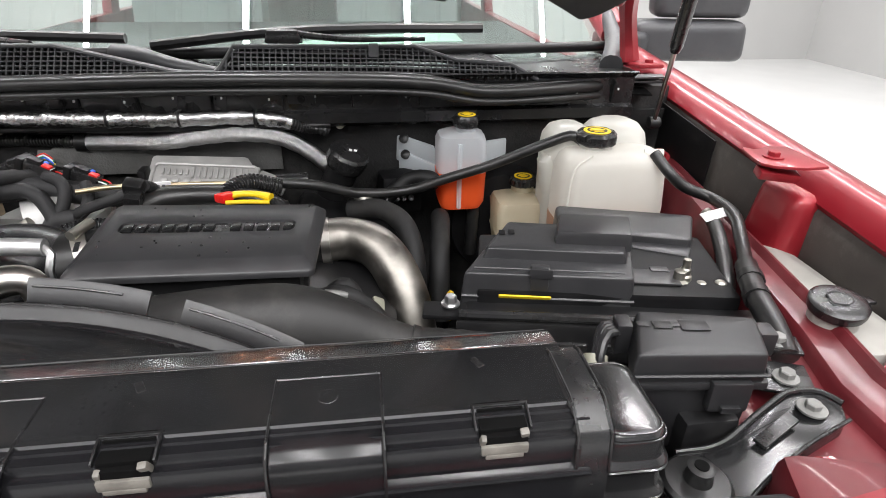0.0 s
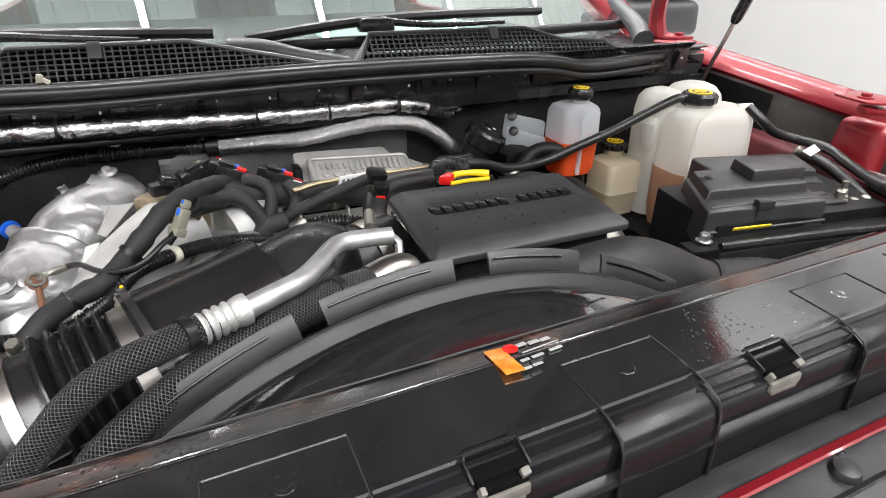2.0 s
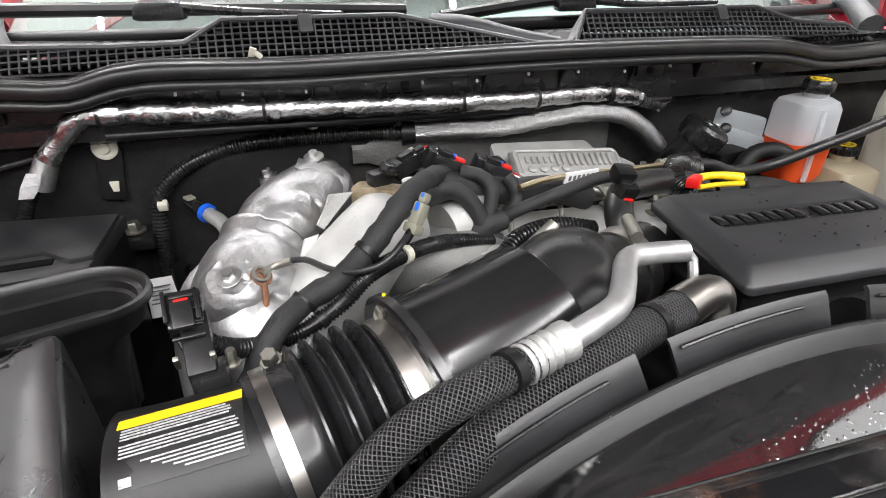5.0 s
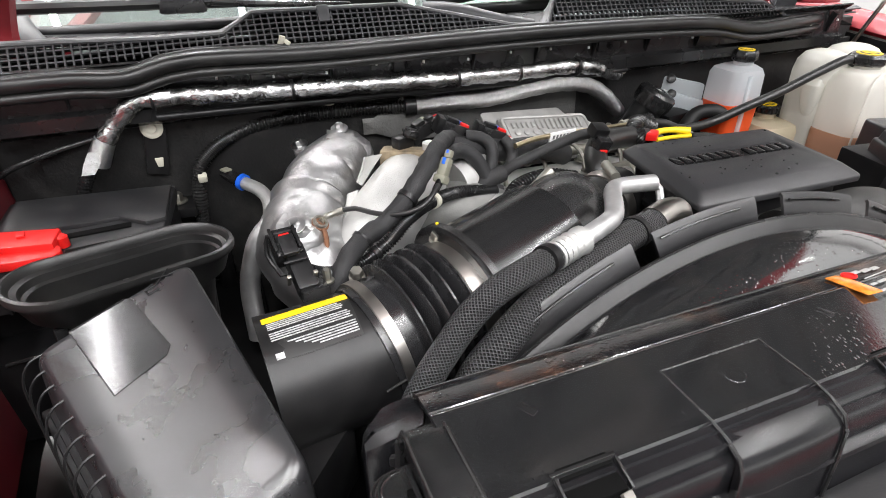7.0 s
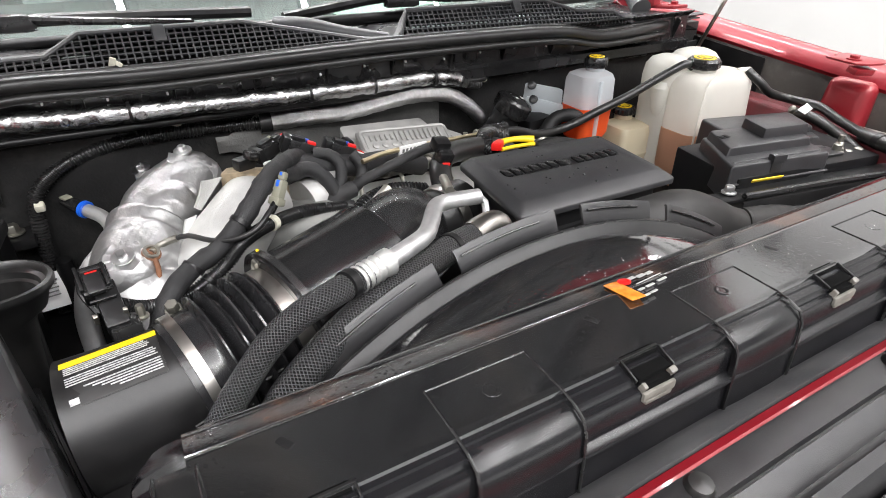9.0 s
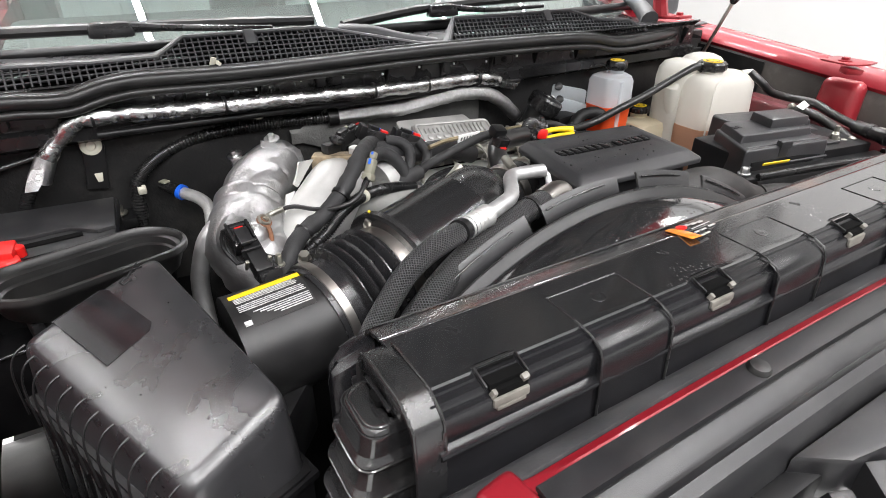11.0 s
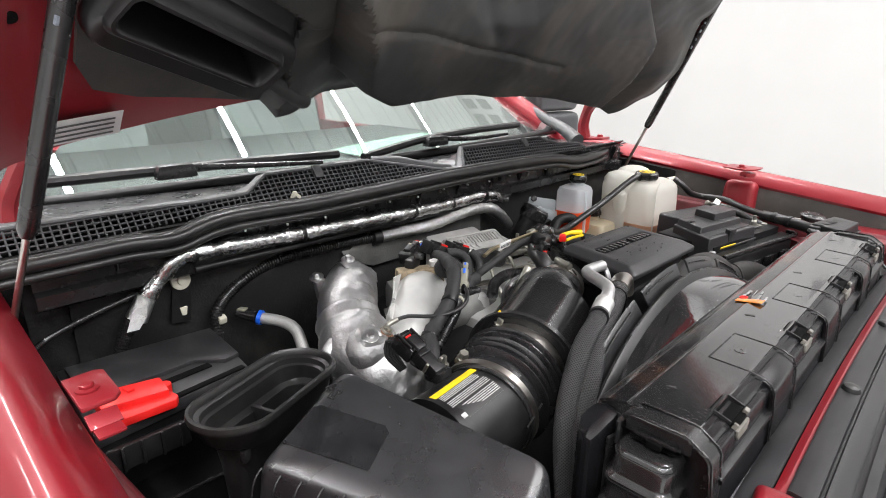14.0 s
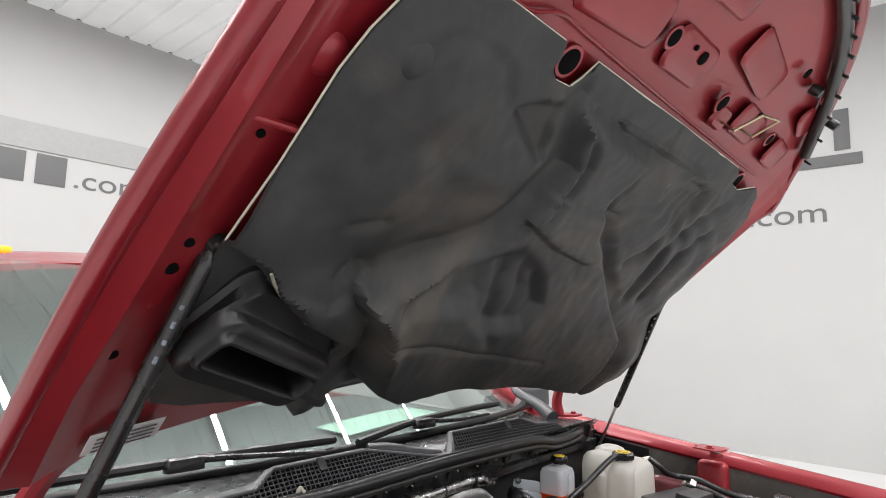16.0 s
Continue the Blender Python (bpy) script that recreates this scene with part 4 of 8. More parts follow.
def inside(u, v, poly):
    hit = False
    for (a, b), (c, d) in zip(poly, poly[1:] + poly[:1]):
        if (b > v) != (d > v) and u < (c - a) * (v - b) / (d - b) + a:
            hit = not hit
    return hit


def hump(u, v, cu, cv, ru, rv, h):
    q = ((u - cu) / ru) ** 2 + ((v - cv) / rv) ** 2
    return h * math.exp(-q * q)


def reach(u, v, poly):
    """How far a place lies inside an outline; negative outside. Also the nearest place on it."""
    best, near = 9.0, (u, v)
    for (a, b), (c, d) in zip(poly, poly[1:] + poly[:1]):
        dx, dy = c - a, d - b
        k = min(1, max(0, ((u - a) * dx + (v - b) * dy) / (dx * dx + dy * dy)))
        q = math.hypot(a + k * dx - u, b + k * dy - v)
        if q < best:
            best, near = q, (a + k * dx, b + k * dy)
    return (best if inside(u, v, poly) else -best), near


BULGE = [(-0.50, 0.40), (-0.457, 0.412), (-0.348, 0.468), (-0.281, 0.51), (-0.225, 0.597), (-0.203, 0.667), (-0.247, 0.723), (-0.265, 0.757), (0.05, 0.748), (0.01, 0.637), (0.045, 0.575), (0.13, 0.53), (0.28, 0.43), (0.40, 0.35), (0.43, 0.23), (0.40, 0.12), (0.20, 0.13), (-0.1, 0.14), (-0.28, 0.14), (-0.36, 0.18), (-0.40, 0.26), (-0.44, 0.33), (-0.49, 0.37)]
DISH = [(-0.47, 0.37), (-0.25, 0.36), (-0.17, 0.315), (-0.03, 0.33), (0.0, 0.40), (-0.07, 0.48), (-0.2, 0.53), (-0.28, 0.50), (-0.35, 0.455), (-0.45, 0.405)]
LEDGE = [(-0.21, 0.62), (0.0, 0.615), (0.02, 0.58), (0.12, 0.53), (0.05, 0.50), (-0.10, 0.52), (-0.24, 0.56)]
POCKET = [(-0.76, 0.47), (-0.66, 0.425), (-0.625, 0.385), (-0.56, 0.338), (-0.485, 0.298), (-0.47, 0.272), (-0.49, 0.25), (-0.45, 0.18), (-0.43, 0.05), (-0.76, 0.05)]


HOLLOW = [(-0.423, 0.706), (-0.408, 0.724), (-0.368, 0.743), (-0.313, 0.753), (-0.284, 0.747), (-0.279, 0.718), (-0.256, 0.681), (-0.25, 0.648), (-0.278, 0.642), (-0.336, 0.661), (-0.385, 0.684)]
FLAP = [(-0.631, 0.404), (-0.572, 0.348), (-0.511, 0.313), (-0.457, 0.281), (-0.411, 0.275), (-0.438, 0.349), (-0.496, 0.382), (-0.543, 0.373)]
# folds of the felt: line, depth, half width
FOLDS = [([(-0.21, 0.754), (-0.205, 0.726), (-0.166, 0.68), (-0.162, 0.632), (-0.186, 0.576), (-0.232, 0.536), (-0.272, 0.493), (-0.316, 0.457), (-0.354, 0.417), (-0.401, 0.392), (-0.412, 0.373)], 0.016, 0.011),
         ([(-0.566, 0.491), (-0.542, 0.5), (-0.517, 0.509)], 0.010, 0.010),
         ([(-0.609, 0.738), (-0.586, 0.756), (-0.534, 0.762), (-0.485, 0.753), (-0.46, 0.735), (-0.44, 0.72)], 0.007, 0.014),
         ([(-0.225, 0.478), (-0.195, 0.432), (-0.176, 0.382), (-0.158, 0.336), (-0.118, 0.304)], 0.007, 0.014),
         ([(-0.209, 0.466), (-0.173, 0.483), (-0.103, 0.447), (-0.074, 0.403), (-0.096, 0.377)], -0.004, 0.014),
         ([(-0.419, 0.323), (-0.275, 0.307), (-0.151, 0.279), (0.134, 0.243)], 0.006, 0.005),
         ([(-0.532, 0.411), (-0.5, 0.427), (-0.466, 0.404)], 0.012, 0.012),
         ([(0.218, 0.703), (0.283, 0.737), (0.369, 0.738), (0.378, 0.688), (0.353, 0.627), (0.35, 0.552), (0.302, 0.504)], 0.016, 0.016),
         ([(0.492, 0.74), (0.446, 0.67), (0.421, 0.588), (0.443, 0.493), (0.442, 0.408)], 0.015, 0.016),
         ([(0.53, 0.66), (0.50, 0.58), (0.50, 0.49), (0.51, 0.41)], 0.012, 0.012),
         ([(-0.196, 0.599), (-0.04, 0.61), (0.11, 0.609)], 0.006, 0.006),
         ([(-0.60, 0.62), (-0.55, 0.67), (-0.48, 0.69)], -0.006, 0.03)]


def away(u, v, line):
    """Distance to an open line."""
    best = 9.0
    for (a, b), (c, d) in zip(line, line[1:]):
        dx, dy = c - a, d - b
        k = min(1, max(0, ((u - a) * dx + (v - b) * dy) / (dx * dx + dy * dy)))
        best = min(best, math.hypot(a + k * dx - u, b + k * dy - v))
    return best


def liner_w(u, v):
    edge = reach(u, v, LINER)[0]
    w = 0.012 + 0.012 * step(edge, 0.05)
    d = reach(u, v, BULGE)[0]
    tall = 0.030 + 0.060 * step(0.62 - v, 0.40) + 0.02 * step(u - 0.1, 0.3) * step(0.5 - v, 0.2)
    w += tall * step(d, 0.030)
    w -= 0.014 * step(d + 0.06, 0.05) * step(-d + 0.012, 0.03) * step(v - 0.38, 0.08)
    e = reach(u, v, DISH)[0]
    w -= 0.020 * step(e, 0.04)
    w += 0.012 * step(reach(u, v, LEDGE)[0], 0.012)
    if e > 0:
        w += 0.014 * step(e, 0.04) * abs(noise.noise(Vector((u * 13 + v * 6, v * 9, 4.2))))
    w -= 0.022 * step(reach(u, v, HOLLOW)[0], 0.024) + hump(u, v, 0.30, 0.70, 0.075, 0.05, 0.014)
    w += 0.009 * step(reach(u, v, FLAP)[0], 0.011)
    for line, deep, half in FOLDS:
        q = away(u, v, line)
        if q < 3 * half:
            w -= 0.75 * deep * math.exp(-((q / half) ** 2))
    w += hump(u, v, -0.40, 0.55, 0.20, 0.08, 0.012) + hump(u, v, -0.40, 0.64, 0.10, 0.05, 0.008)
    if u > 0.08 and d < 0:
        w += 0.0030 * step(-d, 0.05) * math.sin(17 * math.atan2(v - 0.80, u - 0.38) + 9 * noise.noise(Vector((u * 5, v * 5, 2.0)))) * step(math.hypot(u - 0.38, v - 0.80), 0.2)
    w += 0.008 * step(reach(u, v, [(-0.16, 0.777), (-0.10, 0.757), (0.30, 0.762), (0.34, 0.780)])[0], 0.009)
    q = noise.noise(Vector((u * 5, v * 5, 3.1))) * 0.009 + noise.noise(Vector((u * 14, v * 14, 8.2))) * 0.0022 + 0.0012 * noise.noise(Vector((u * 40, v * 34, 9.9)))
    w += q * step(edge, 0.04) + 0.05 * step(u - 0.52, 0.12) * step(0.36 - v, 0.16)
    p = reach(u, v, POCKET)[0]
    w = max(0.005, w + (0.014 + 0.02 * step(0.45 - v, 0.1)) * step(-p, 0.008) * step(0.12 + p, 0.10))
    k = step(0.008 - p, 0.016)
    return w * k + 0.008 * (1 - k)


bm = bmesh.new()
N, M_ = 270, 160
grid = {}
for j in range(M_ + 1):
    for i in range(N + 1):
        grid[i, j] = (-0.725 + 1.44 * i / N, 0.04 + 0.80 * j / M_)
inner = {k for k, q in grid.items() if inside(*q, LINER)}
vert = {}


def felt_vert(k):
    if k not in vert:
        u, v = grid[k] if k in inner else reach(*grid[k], LINER)[1]
        vert[k] = bm.verts.new(hd(u, v, liner_w(u, v)))
    return vert[k]


for j in range(M_):
    for i in range(N):
        q = [(i, j), (i + 1, j), (i + 1, j + 1), (i, j + 1)]
        if any(k in inner for k in q):
            bm.faces.new([felt_vert(k) for k in q])
bmesh.ops.remove_doubles(bm, verts=bm.verts, dist=0.0004)
bmesh.ops.recalc_face_normals(bm, faces=bm.faces)
bmesh.ops.solidify(bm, geom=bm.faces[:], thickness=0.005)
part("liner", bm, FELT, hood, "dirty black felt sound liner")
part("liner_edge", tube([hd(u, v, 0.0125) for u, v in LINER[1:27]], 0.0016, 6, 0.02, smooth=False), CREAM, hood, "frayed pale felt edge")
torn = [(-0.655, 0.425), (-0.622, 0.388), (-0.556, 0.340), (-0.482, 0.300), (-0.466, 0.274), (-0.486, 0.250)]
part("torn_edge", tube([hd(u, v, 0.046) for u, v in torn], 0.0022, 6, 0.02), BEIGE, hood, "frayed pale torn felt edge")
part("felt_bump", lathe([(0.022, 0), (0.021, 0.006), (0.014, 0.010), (0.006, 0.0105)], hd(-0.626, 0.714, liner_w(-0.626, 0.714) - 0.001), ND, 22), FELT, hood)
for k in range(120):
    u, v = random.uniform(-0.6, 0.25), random.uniform(0.2, 0.78)
    part("fluff", rbox(hd(u, v, liner_w(u, v) + 0.001), (0.0024, random.uniform(0.002, 0.008), 0.001), 0.0003, rot(44 + random.uniform(-20, 20), 0, random.uniform(0, 180))), WHITE_PL, hood)


def on_hood(cu, cv, w, h, r, depth, spin=0.0):
    c, s = math.cos(spin), math.sin(spin)
    return [hd(cu, cv) + Vector((x * c - y * s, 0, 0)) + VD * (x * s + y * c) + ND * depth for x, y in rrect(w, h, r)]


SP = -0.455


def scoop(w, h, r, depth, du=0.0, dv=0.0):
    return on_hood(-0.602 + du, 0.275 + dv, w, h, r, depth, SP)


sc = part("scoop_duct", loft([scoop(0.235, 0.165, 0.04, 0.0, 0.010, 0.030), scoop(0.228, 0.155, 0.04, 0.030, 0.010, 0.028), scoop(0.216, 0.142, 0.036, 0.036, 0.010, 0.026), scoop(0.212, 0.134, 0.036, 0.050, 0.006, 0.020), scoop(0.244, 0.112, 0.034, 0.054, 0.002, 0.004), scoop(0.246, 0.108, 0.034, 0.058), scoop(0.244, 0.104, 0.034, 0.072),
     scoop(0.236, 0.096, 0.030, 0.077), scoop(0.214, 0.066, 0.020, 0.080, -0.006, 0.009), scoop(0.209, 0.056, 0.016, 0.088, -0.008, 0.012), scoop(0.205, 0.051, 0.014, 0.0915, -0.008, 0.012), scoop(0.198, 0.044, 0.011, 0.092, -0.008, 0.012), scoop(0.193, 0.039, 0.009, 0.089, -0.008, 0.012), scoop(0.186, 0.036, 0.009, 0.060, -0.006, 0.012), scoop(0.17, 0.034, 0.009, 0.012, 0.0, 0.012)]), BLACK, hood, "black plastic hood scoop duct")
for k in range(3):
    part("duct_rib", rbox(hd(-0.66 + 0.05 * k, 0.335 - 0.025 * k, 0.060), (0.012, 0.004, 0.004), 0.0012, rot(44, 0, -28)), BLACK_SATIN, sc)
part("felt_collar", tube([hd(-0.475, 0.175, 0.04), hd(-0.44, 0.15, 0.05), hd(-0.405, 0.125, 0.05), hd(-0.385, 0.11, 0.045)], 0.013, 10), FELT, sc)
part("chalk_mark", rbox(hd(-0.57, 0.345, 0.054), (0.02, 0.003, 0.002), 0.0006, rot(44, 0, -28)), GREY_PL, sc)
part("sticker", sheet([[hd(u, v, 0.006) for u in (-0.745, -0.695, -0.645)] for v in (0.055, 0.10)], 0.001), WHITE_PL, hood, "grey paper information sticker")
for k in range(4):
    part("print_line", sheet([[hd(u, 0.062 + 0.009 * k, 0.009) for u in (-0.735, -0.695, -0.655)], [hd(u, 0.065 + 0.009 * k, 0.009) for u in (-0.735, -0.695, -0.655)]], 0.0005), LETTER, hood)
# lock striker and pressed holes; near-black discs stand in for the holes' shade
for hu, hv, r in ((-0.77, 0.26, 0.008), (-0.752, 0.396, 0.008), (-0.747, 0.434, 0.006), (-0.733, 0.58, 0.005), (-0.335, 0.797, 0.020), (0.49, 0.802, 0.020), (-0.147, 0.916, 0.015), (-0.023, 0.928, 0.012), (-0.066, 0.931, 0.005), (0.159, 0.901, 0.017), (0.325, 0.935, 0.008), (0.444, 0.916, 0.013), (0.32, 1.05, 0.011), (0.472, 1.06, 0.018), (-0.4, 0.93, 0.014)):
    ho = part("hole_shade_disc", lathe([(r, -0.001), (r, 0.0015), (r * 0.8, 0.002)], hd(hu, hv, 0.0072 if hv > 0.85 else 0.001), ND, 16), HOLE_SHADE, hood)
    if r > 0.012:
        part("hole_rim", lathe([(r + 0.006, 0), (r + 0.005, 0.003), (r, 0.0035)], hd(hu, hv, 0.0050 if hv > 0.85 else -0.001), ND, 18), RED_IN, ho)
part("bead", rbox(hd(-0.735, 0.595, 0.0), (0.075, 0.010, 0.008), 0.004, rot(44, 0, 0)), RED_IN, hood)
for hu, hv, r in ((-0.756, 0.339, 0.009), (-0.705, 0.676, 0.021)):
    part("dimple", lathe([(r * 1.15, -0.003), (r, 0.0015), (r * 0.8, 0.0035), (r * 0.4, 0.0048), (0.002, 0.005)], hd(hu, hv, -0.004), ND, 24), RED_IN, hood)
st = part("striker", tube([hd(0.20, 0.875, 0.012), hd(0.20, 0.875, 0.045), hd(0.225, 0.93, 0.055), hd(0.30, 0.945, 0.055), hd(0.285, 0.89, 0.045), hd(0.285, 0.89, 0.012)], 0.0032, 8, smooth=False), BRASS, hood, "yellow-zinc hood lock striker")
part("striker_plate", loft([on_hood(0.20, 0.88, 0.07, 0.05, 0.012, 0.002), on_hood(0.20, 0.88, 0.06, 0.04, 0.012, 0.010)]), RED_IN, st)
for hu, hv, w, h, sp in ((-0.045, 0.915, 0.165, 0.08, 0.05), (-0.30, 0.905, 0.22, 0.085, 0.1), (0.33, 0.908, 0.15, 0.075, 0.0), (0.535, 0.902, 0.11, 0.07, -0.05), (0.19, 1.0, 0.22, 0.08, -0.08), (-0.54, 0.88, 0.16, 0.06, 0.2), (-0.12, 1.03, 0.22, 0.07, 0.1), (0.52, 0.995, 0.10, 0.05, -0.3)):
    part("pressed_panel", loft([on_hood(hu, hv, w, h, 0.020, 0.0, sp), on_hood(hu, hv, w * 0.98, h * 0.95, 0.020, 0.002, sp), on_hood(hu, hv, w * 0.94, h * 0.88, 0.019, 0.0050, sp), on_hood(hu, hv, w * 0.90, h * 0.80, 0.017, 0.0062, sp), on_hood(hu, hv, w * 0.5, h * 0.4, 0.01, 0.0063, sp)]), RED_IN, hood)
part("seam_line", tube([hd(-0.60 + 0.06 * k, 0.838 - 0.02 * (k < 3), 0.004) for k in range(20)], 0.003, 8), RED_IN, hood)
for hu, hv in ((0.402, 1.044), (0.595, 1.033), (-0.03, 1.11)):
    part("rubber_stop", lathe([(0.012, 0), (0.012, 0.02), (0.009, 0.024)], hd(hu, hv, 0.0), ND, 14), RUBBER, hood)
part("liner_clip", rbox(hd(0.46, 0.105, 0.045), (0.05, 0.035, 0.03), 0.008, rot(44, 20, 0)), BLACK, hood)


def gas_strut(top, bottom):
    a, b = Vector(top), Vector(bottom)
    s = thing("gas_strut", b, "black gas strut holding up the hood", "gas strut", "hood struts")
    mid = a.lerp(b, 0.72)
    cyl = part("cylinder", tube([a, mid], lambda d, t: 0.011 if 0.03 < t < 0.985 else 0.008, 14, 0.01, smooth=True), BLACK_SATIN, s)
    part("rod", tube([mid, b], 0.0042, 10), STEEL, s)
    part("ball_socket", lathe([(0.006, -0.014), (0.0125, -0.01), (0.0125, 0.008), (0.007, 0.013)], a, (0.4, -0.6, -0.4), 14), BLACK, s)
    part("ball_socket", lathe([(0.006, -0.012), (0.011, -0.01), (0.011, 0.008), (0.007, 0.013)], b, (1, 0, 0), 14), BLACK, s)
    side = (Vector((-1.2, -0.4, 1.6)) - a).normalized()
    for k, w in ((0.15, 0.008), (0.19, 0.012), (0.23, 0.009), (0.27, 0.013)):
        c = a.lerp(b, k)
        part("print_mark", rbox(c + side * 0.0105, (0.004, 0.004, w * 0.7), 0.0008, (b - a).to_track_quat("Z", "Y").to_matrix()), MARK, cyl)
    return s


gas_strut((0.625, 0.457, 1.695), (0.712, 0.715, 1.20))
gas_strut((-0.792, 0.455, 1.690), (-0.895, 0.685, 1.20))

# wheels hold the truck up
for wx in (-0.90, 0.78):
    for wy in (0.45, 4.1):
        wh = part("wheel", lathe([(0.30, -0.14), (0.40, -0.13), (0.41, -0.05), (0.41, 0.05), (0.40, 0.13), (0.30, 0.14)], (wx, wy, 0.41), (1, 0, 0), 32), RUBBER, truck)
        part("rim", lathe([(0.24, -0.145), (0.26, -0.13), (0.26, 0.13), (0.24, 0.145)], (wx, wy, 0.41), (1, 0, 0), 24), ALU, wh)
part("chassis_frame", rbox((XC, 2.2, 0.6), (1.0, 4.6, 0.2), 0.02), DARK, truck)
part("axle", tube([(-0.9, 0.45, 0.41), (0.78, 0.45, 0.41)], 0.05, 12), DARK, truck)
part("axle", tube([(-0.9, 4.1, 0.41), (0.78, 4.1, 0.41)], 0.05, 12), DARK, truck)
part("hood_bumper", lathe([(0.011, 0), (0.011, 0.010), (0.0065, 0.012), (0.0065, 0.036), (0.0078, 0.038), (0.0078, 0.05), (0.005, 0.053)], (-0.799, 0.159, 1.122), (0, 0, 1), 6), CAST_D, truck, "threaded metal hood stop")

# ---------------------------------------------------------------- engine
engine = thing("engine", (-0.1, 0.42, 0.74), "dirty dark diesel engine block with cast alloy parts", "engine")
part("block", prism([(-0.42, 0.28), (0.18, 0.28), (0.2, 0.68), (-0.44, 0.68)], 0.74, 1.02, 0.03, 0.9), DARK, engine)
part("valve_cover", rbox((0.12, 0.5, 1.03), (0.16, 0.36, 0.12), 0.02, rot(0, 20, 0)), BLACK, engine)
part("valve_cover", rbox((-0.36, 0.5, 1.02), (0.16, 0.36, 0.10), 0.02, rot(0, -20, 0)), BLACK, engine)
part("upper_manifold", prism([(-0.30, 0.44), (0.06, 0.44), (0.06, 0.60), (-0.30, 0.62)], 1.0, 1.105, 0.02), CAST, engine)
for k in range(5):
    part("injector_line", tube([(-0.26 + 0.06 * k, 0.46, 1.09), (-0.25 + 0.06 * k, 0.50, 1.125), (-0.24 + 0.06 * k, 0.56, 1.10)], 0.005, 8), ZINC, engine)

# ---------------------------------------------------------------- radiator cover
rad = thing("radiator_cover", (-0.08, 0.03, 1.0), "glossy wet black radiator top cover with latches", "radiator cover")
LX, RX = -0.505, 0.325
SECT = [(0.105, 1.120), (0.1065, 1.192), (0.1050, 1.1995), (0.0960, 1.2045), (0.0945, 1.2049), (0.0790, 1.2082), (0.0770, 1.2086), (0.0762, 1.2080), (0.0750, 1.2094), (0.072, 1.2102), (0.0705, 1.21018), (0.068, 1.21012), (0.040, 1.2096), (0.0180, 1.20908), (0.0158, 1.20904), (0.014, 1.2090), (0.0095, 1.2092), (0.0085, 1.2072), (0.0045, 1.2068), (0.0035, 1.2052), (-0.003, 1.2045), (-0.0045, 1.2020), (-0.0055, 1.198), (-0.010, 1.1975), (-0.0115, 1.195), (-0.012, 1.174), (-0.0135, 1.1725), (-0.0185, 1.1715), (-0.0195, 1.1695), (-0.019, 1.167), (-0.0165, 1.166), (-0.017, 1.132), (-0.019, 1.129), (-0.028, 1.127), (-0.03, 1.122)]
rows = []
for k in range(41):
    x = LX + (RX - LX) * k / 40
    rows.append([(x, y, z) for y, z in SECT])
part("shell", sheet([r[7:18] for r in rows], 0.003), GLOSS, rad)
part("front_face", sheet([r[17:] for r in rows], 0.003), GLOSS_DRY, rad, "stepped black front face")
part("rear_strip", sheet([r[:8] for r in rows], 0.003), MUDDY, rad, "wet rear strip with rust-brown dried mud")
part("rear_lip", tube([(LX + 0.01, 0.1060, 1.1985), (LX + 0.3, 0.1062, 1.1990), (RX, 0.1060, 1.1985)], 0.0009, 6, 0.05), BLACK, rad)
prof = [(0.0745, 1.176), (0.074, 1.200), (0.070, 1.2075), (0.060, 1.2112), (0.012, 1.2118), (0.007, 1.2105), (-0.009, 1.2000), (-0.0125, 1.195), (-0.0165, 1.165), (-0.0175, 1.14), (-0.0195, 1.075)]
for side in (-1, 1):
    def ex(x):
        return x if side < 0 else -0.185 - x

    ec = part("end_cap", sheet([[(ex(x), y + e, z - e) for y, z in prof] for x, e in ((-0.5245, 0.0015), (-0.5235, 0.0), (-0.512, 0.0), (-0.500, 0.0), (-0.497, 0.003))][::-side], 0.004), BLACK_SATIN, rad, "chamfered black end frame")
    for x in (-0.5235, -0.500):
        part("cap_ridge", tube([(ex(x), y - 0.0004 * (y < 0), z + 0.0006) for y, z in prof[1:9]], 0.0011, 6, smooth=False), BLACK_SATIN, ec)
    part("cap_lip", rbox((ex(-0.5225), 0.036, 1.2015), (0.003, 0.062, 0.016), 0.001), BLACK_SATIN, ec)
    part("cap_lip", rbox((ex(-0.5265), 0.036, 1.1965), (0.003, 0.040, 0.004), 0.001), BLACK_SATIN, ec)
    # near-black box in place of the shade under the lip
    part("lip_tab", rbox((ex(-0.528), 0.036, 1.1925), (0.006, 0.014, 0.006), 0.0015), HOLE_SHADE, ec)
    part("end_wall", rbox((ex(-0.5005), 0.029, 1.125), (0.004, 0.088, 0.13), 0.001), BLACK_SATIN, ec)
    part("rear_clip", prism([(ex(-0.530), 0.079), (ex(-0.505), 0.074), (ex(-0.503), 0.078), (ex(-0.528), 0.083)][::-side], 1.10, 1.178, 0.002), BLACK_SATIN, ec)
    part("rear_wall", rbox((ex(-0.502), 0.090, 1.135), (0.006, 0.032, 0.11), 0.002), BLACK_SATIN, ec)
part("shroud_end", prism([(-0.544, 0.090), (-0.503, 0.080), (-0.498, 0.1085), (-0.524, 0.116), (-0.541, 0.107)], 0.95, 1.185, 0.011, 1.0, [1.176, 1.198, 1.199, 1.190, 1.177]), GLOSS_DRY, rad, "rounded gloss black side panel")
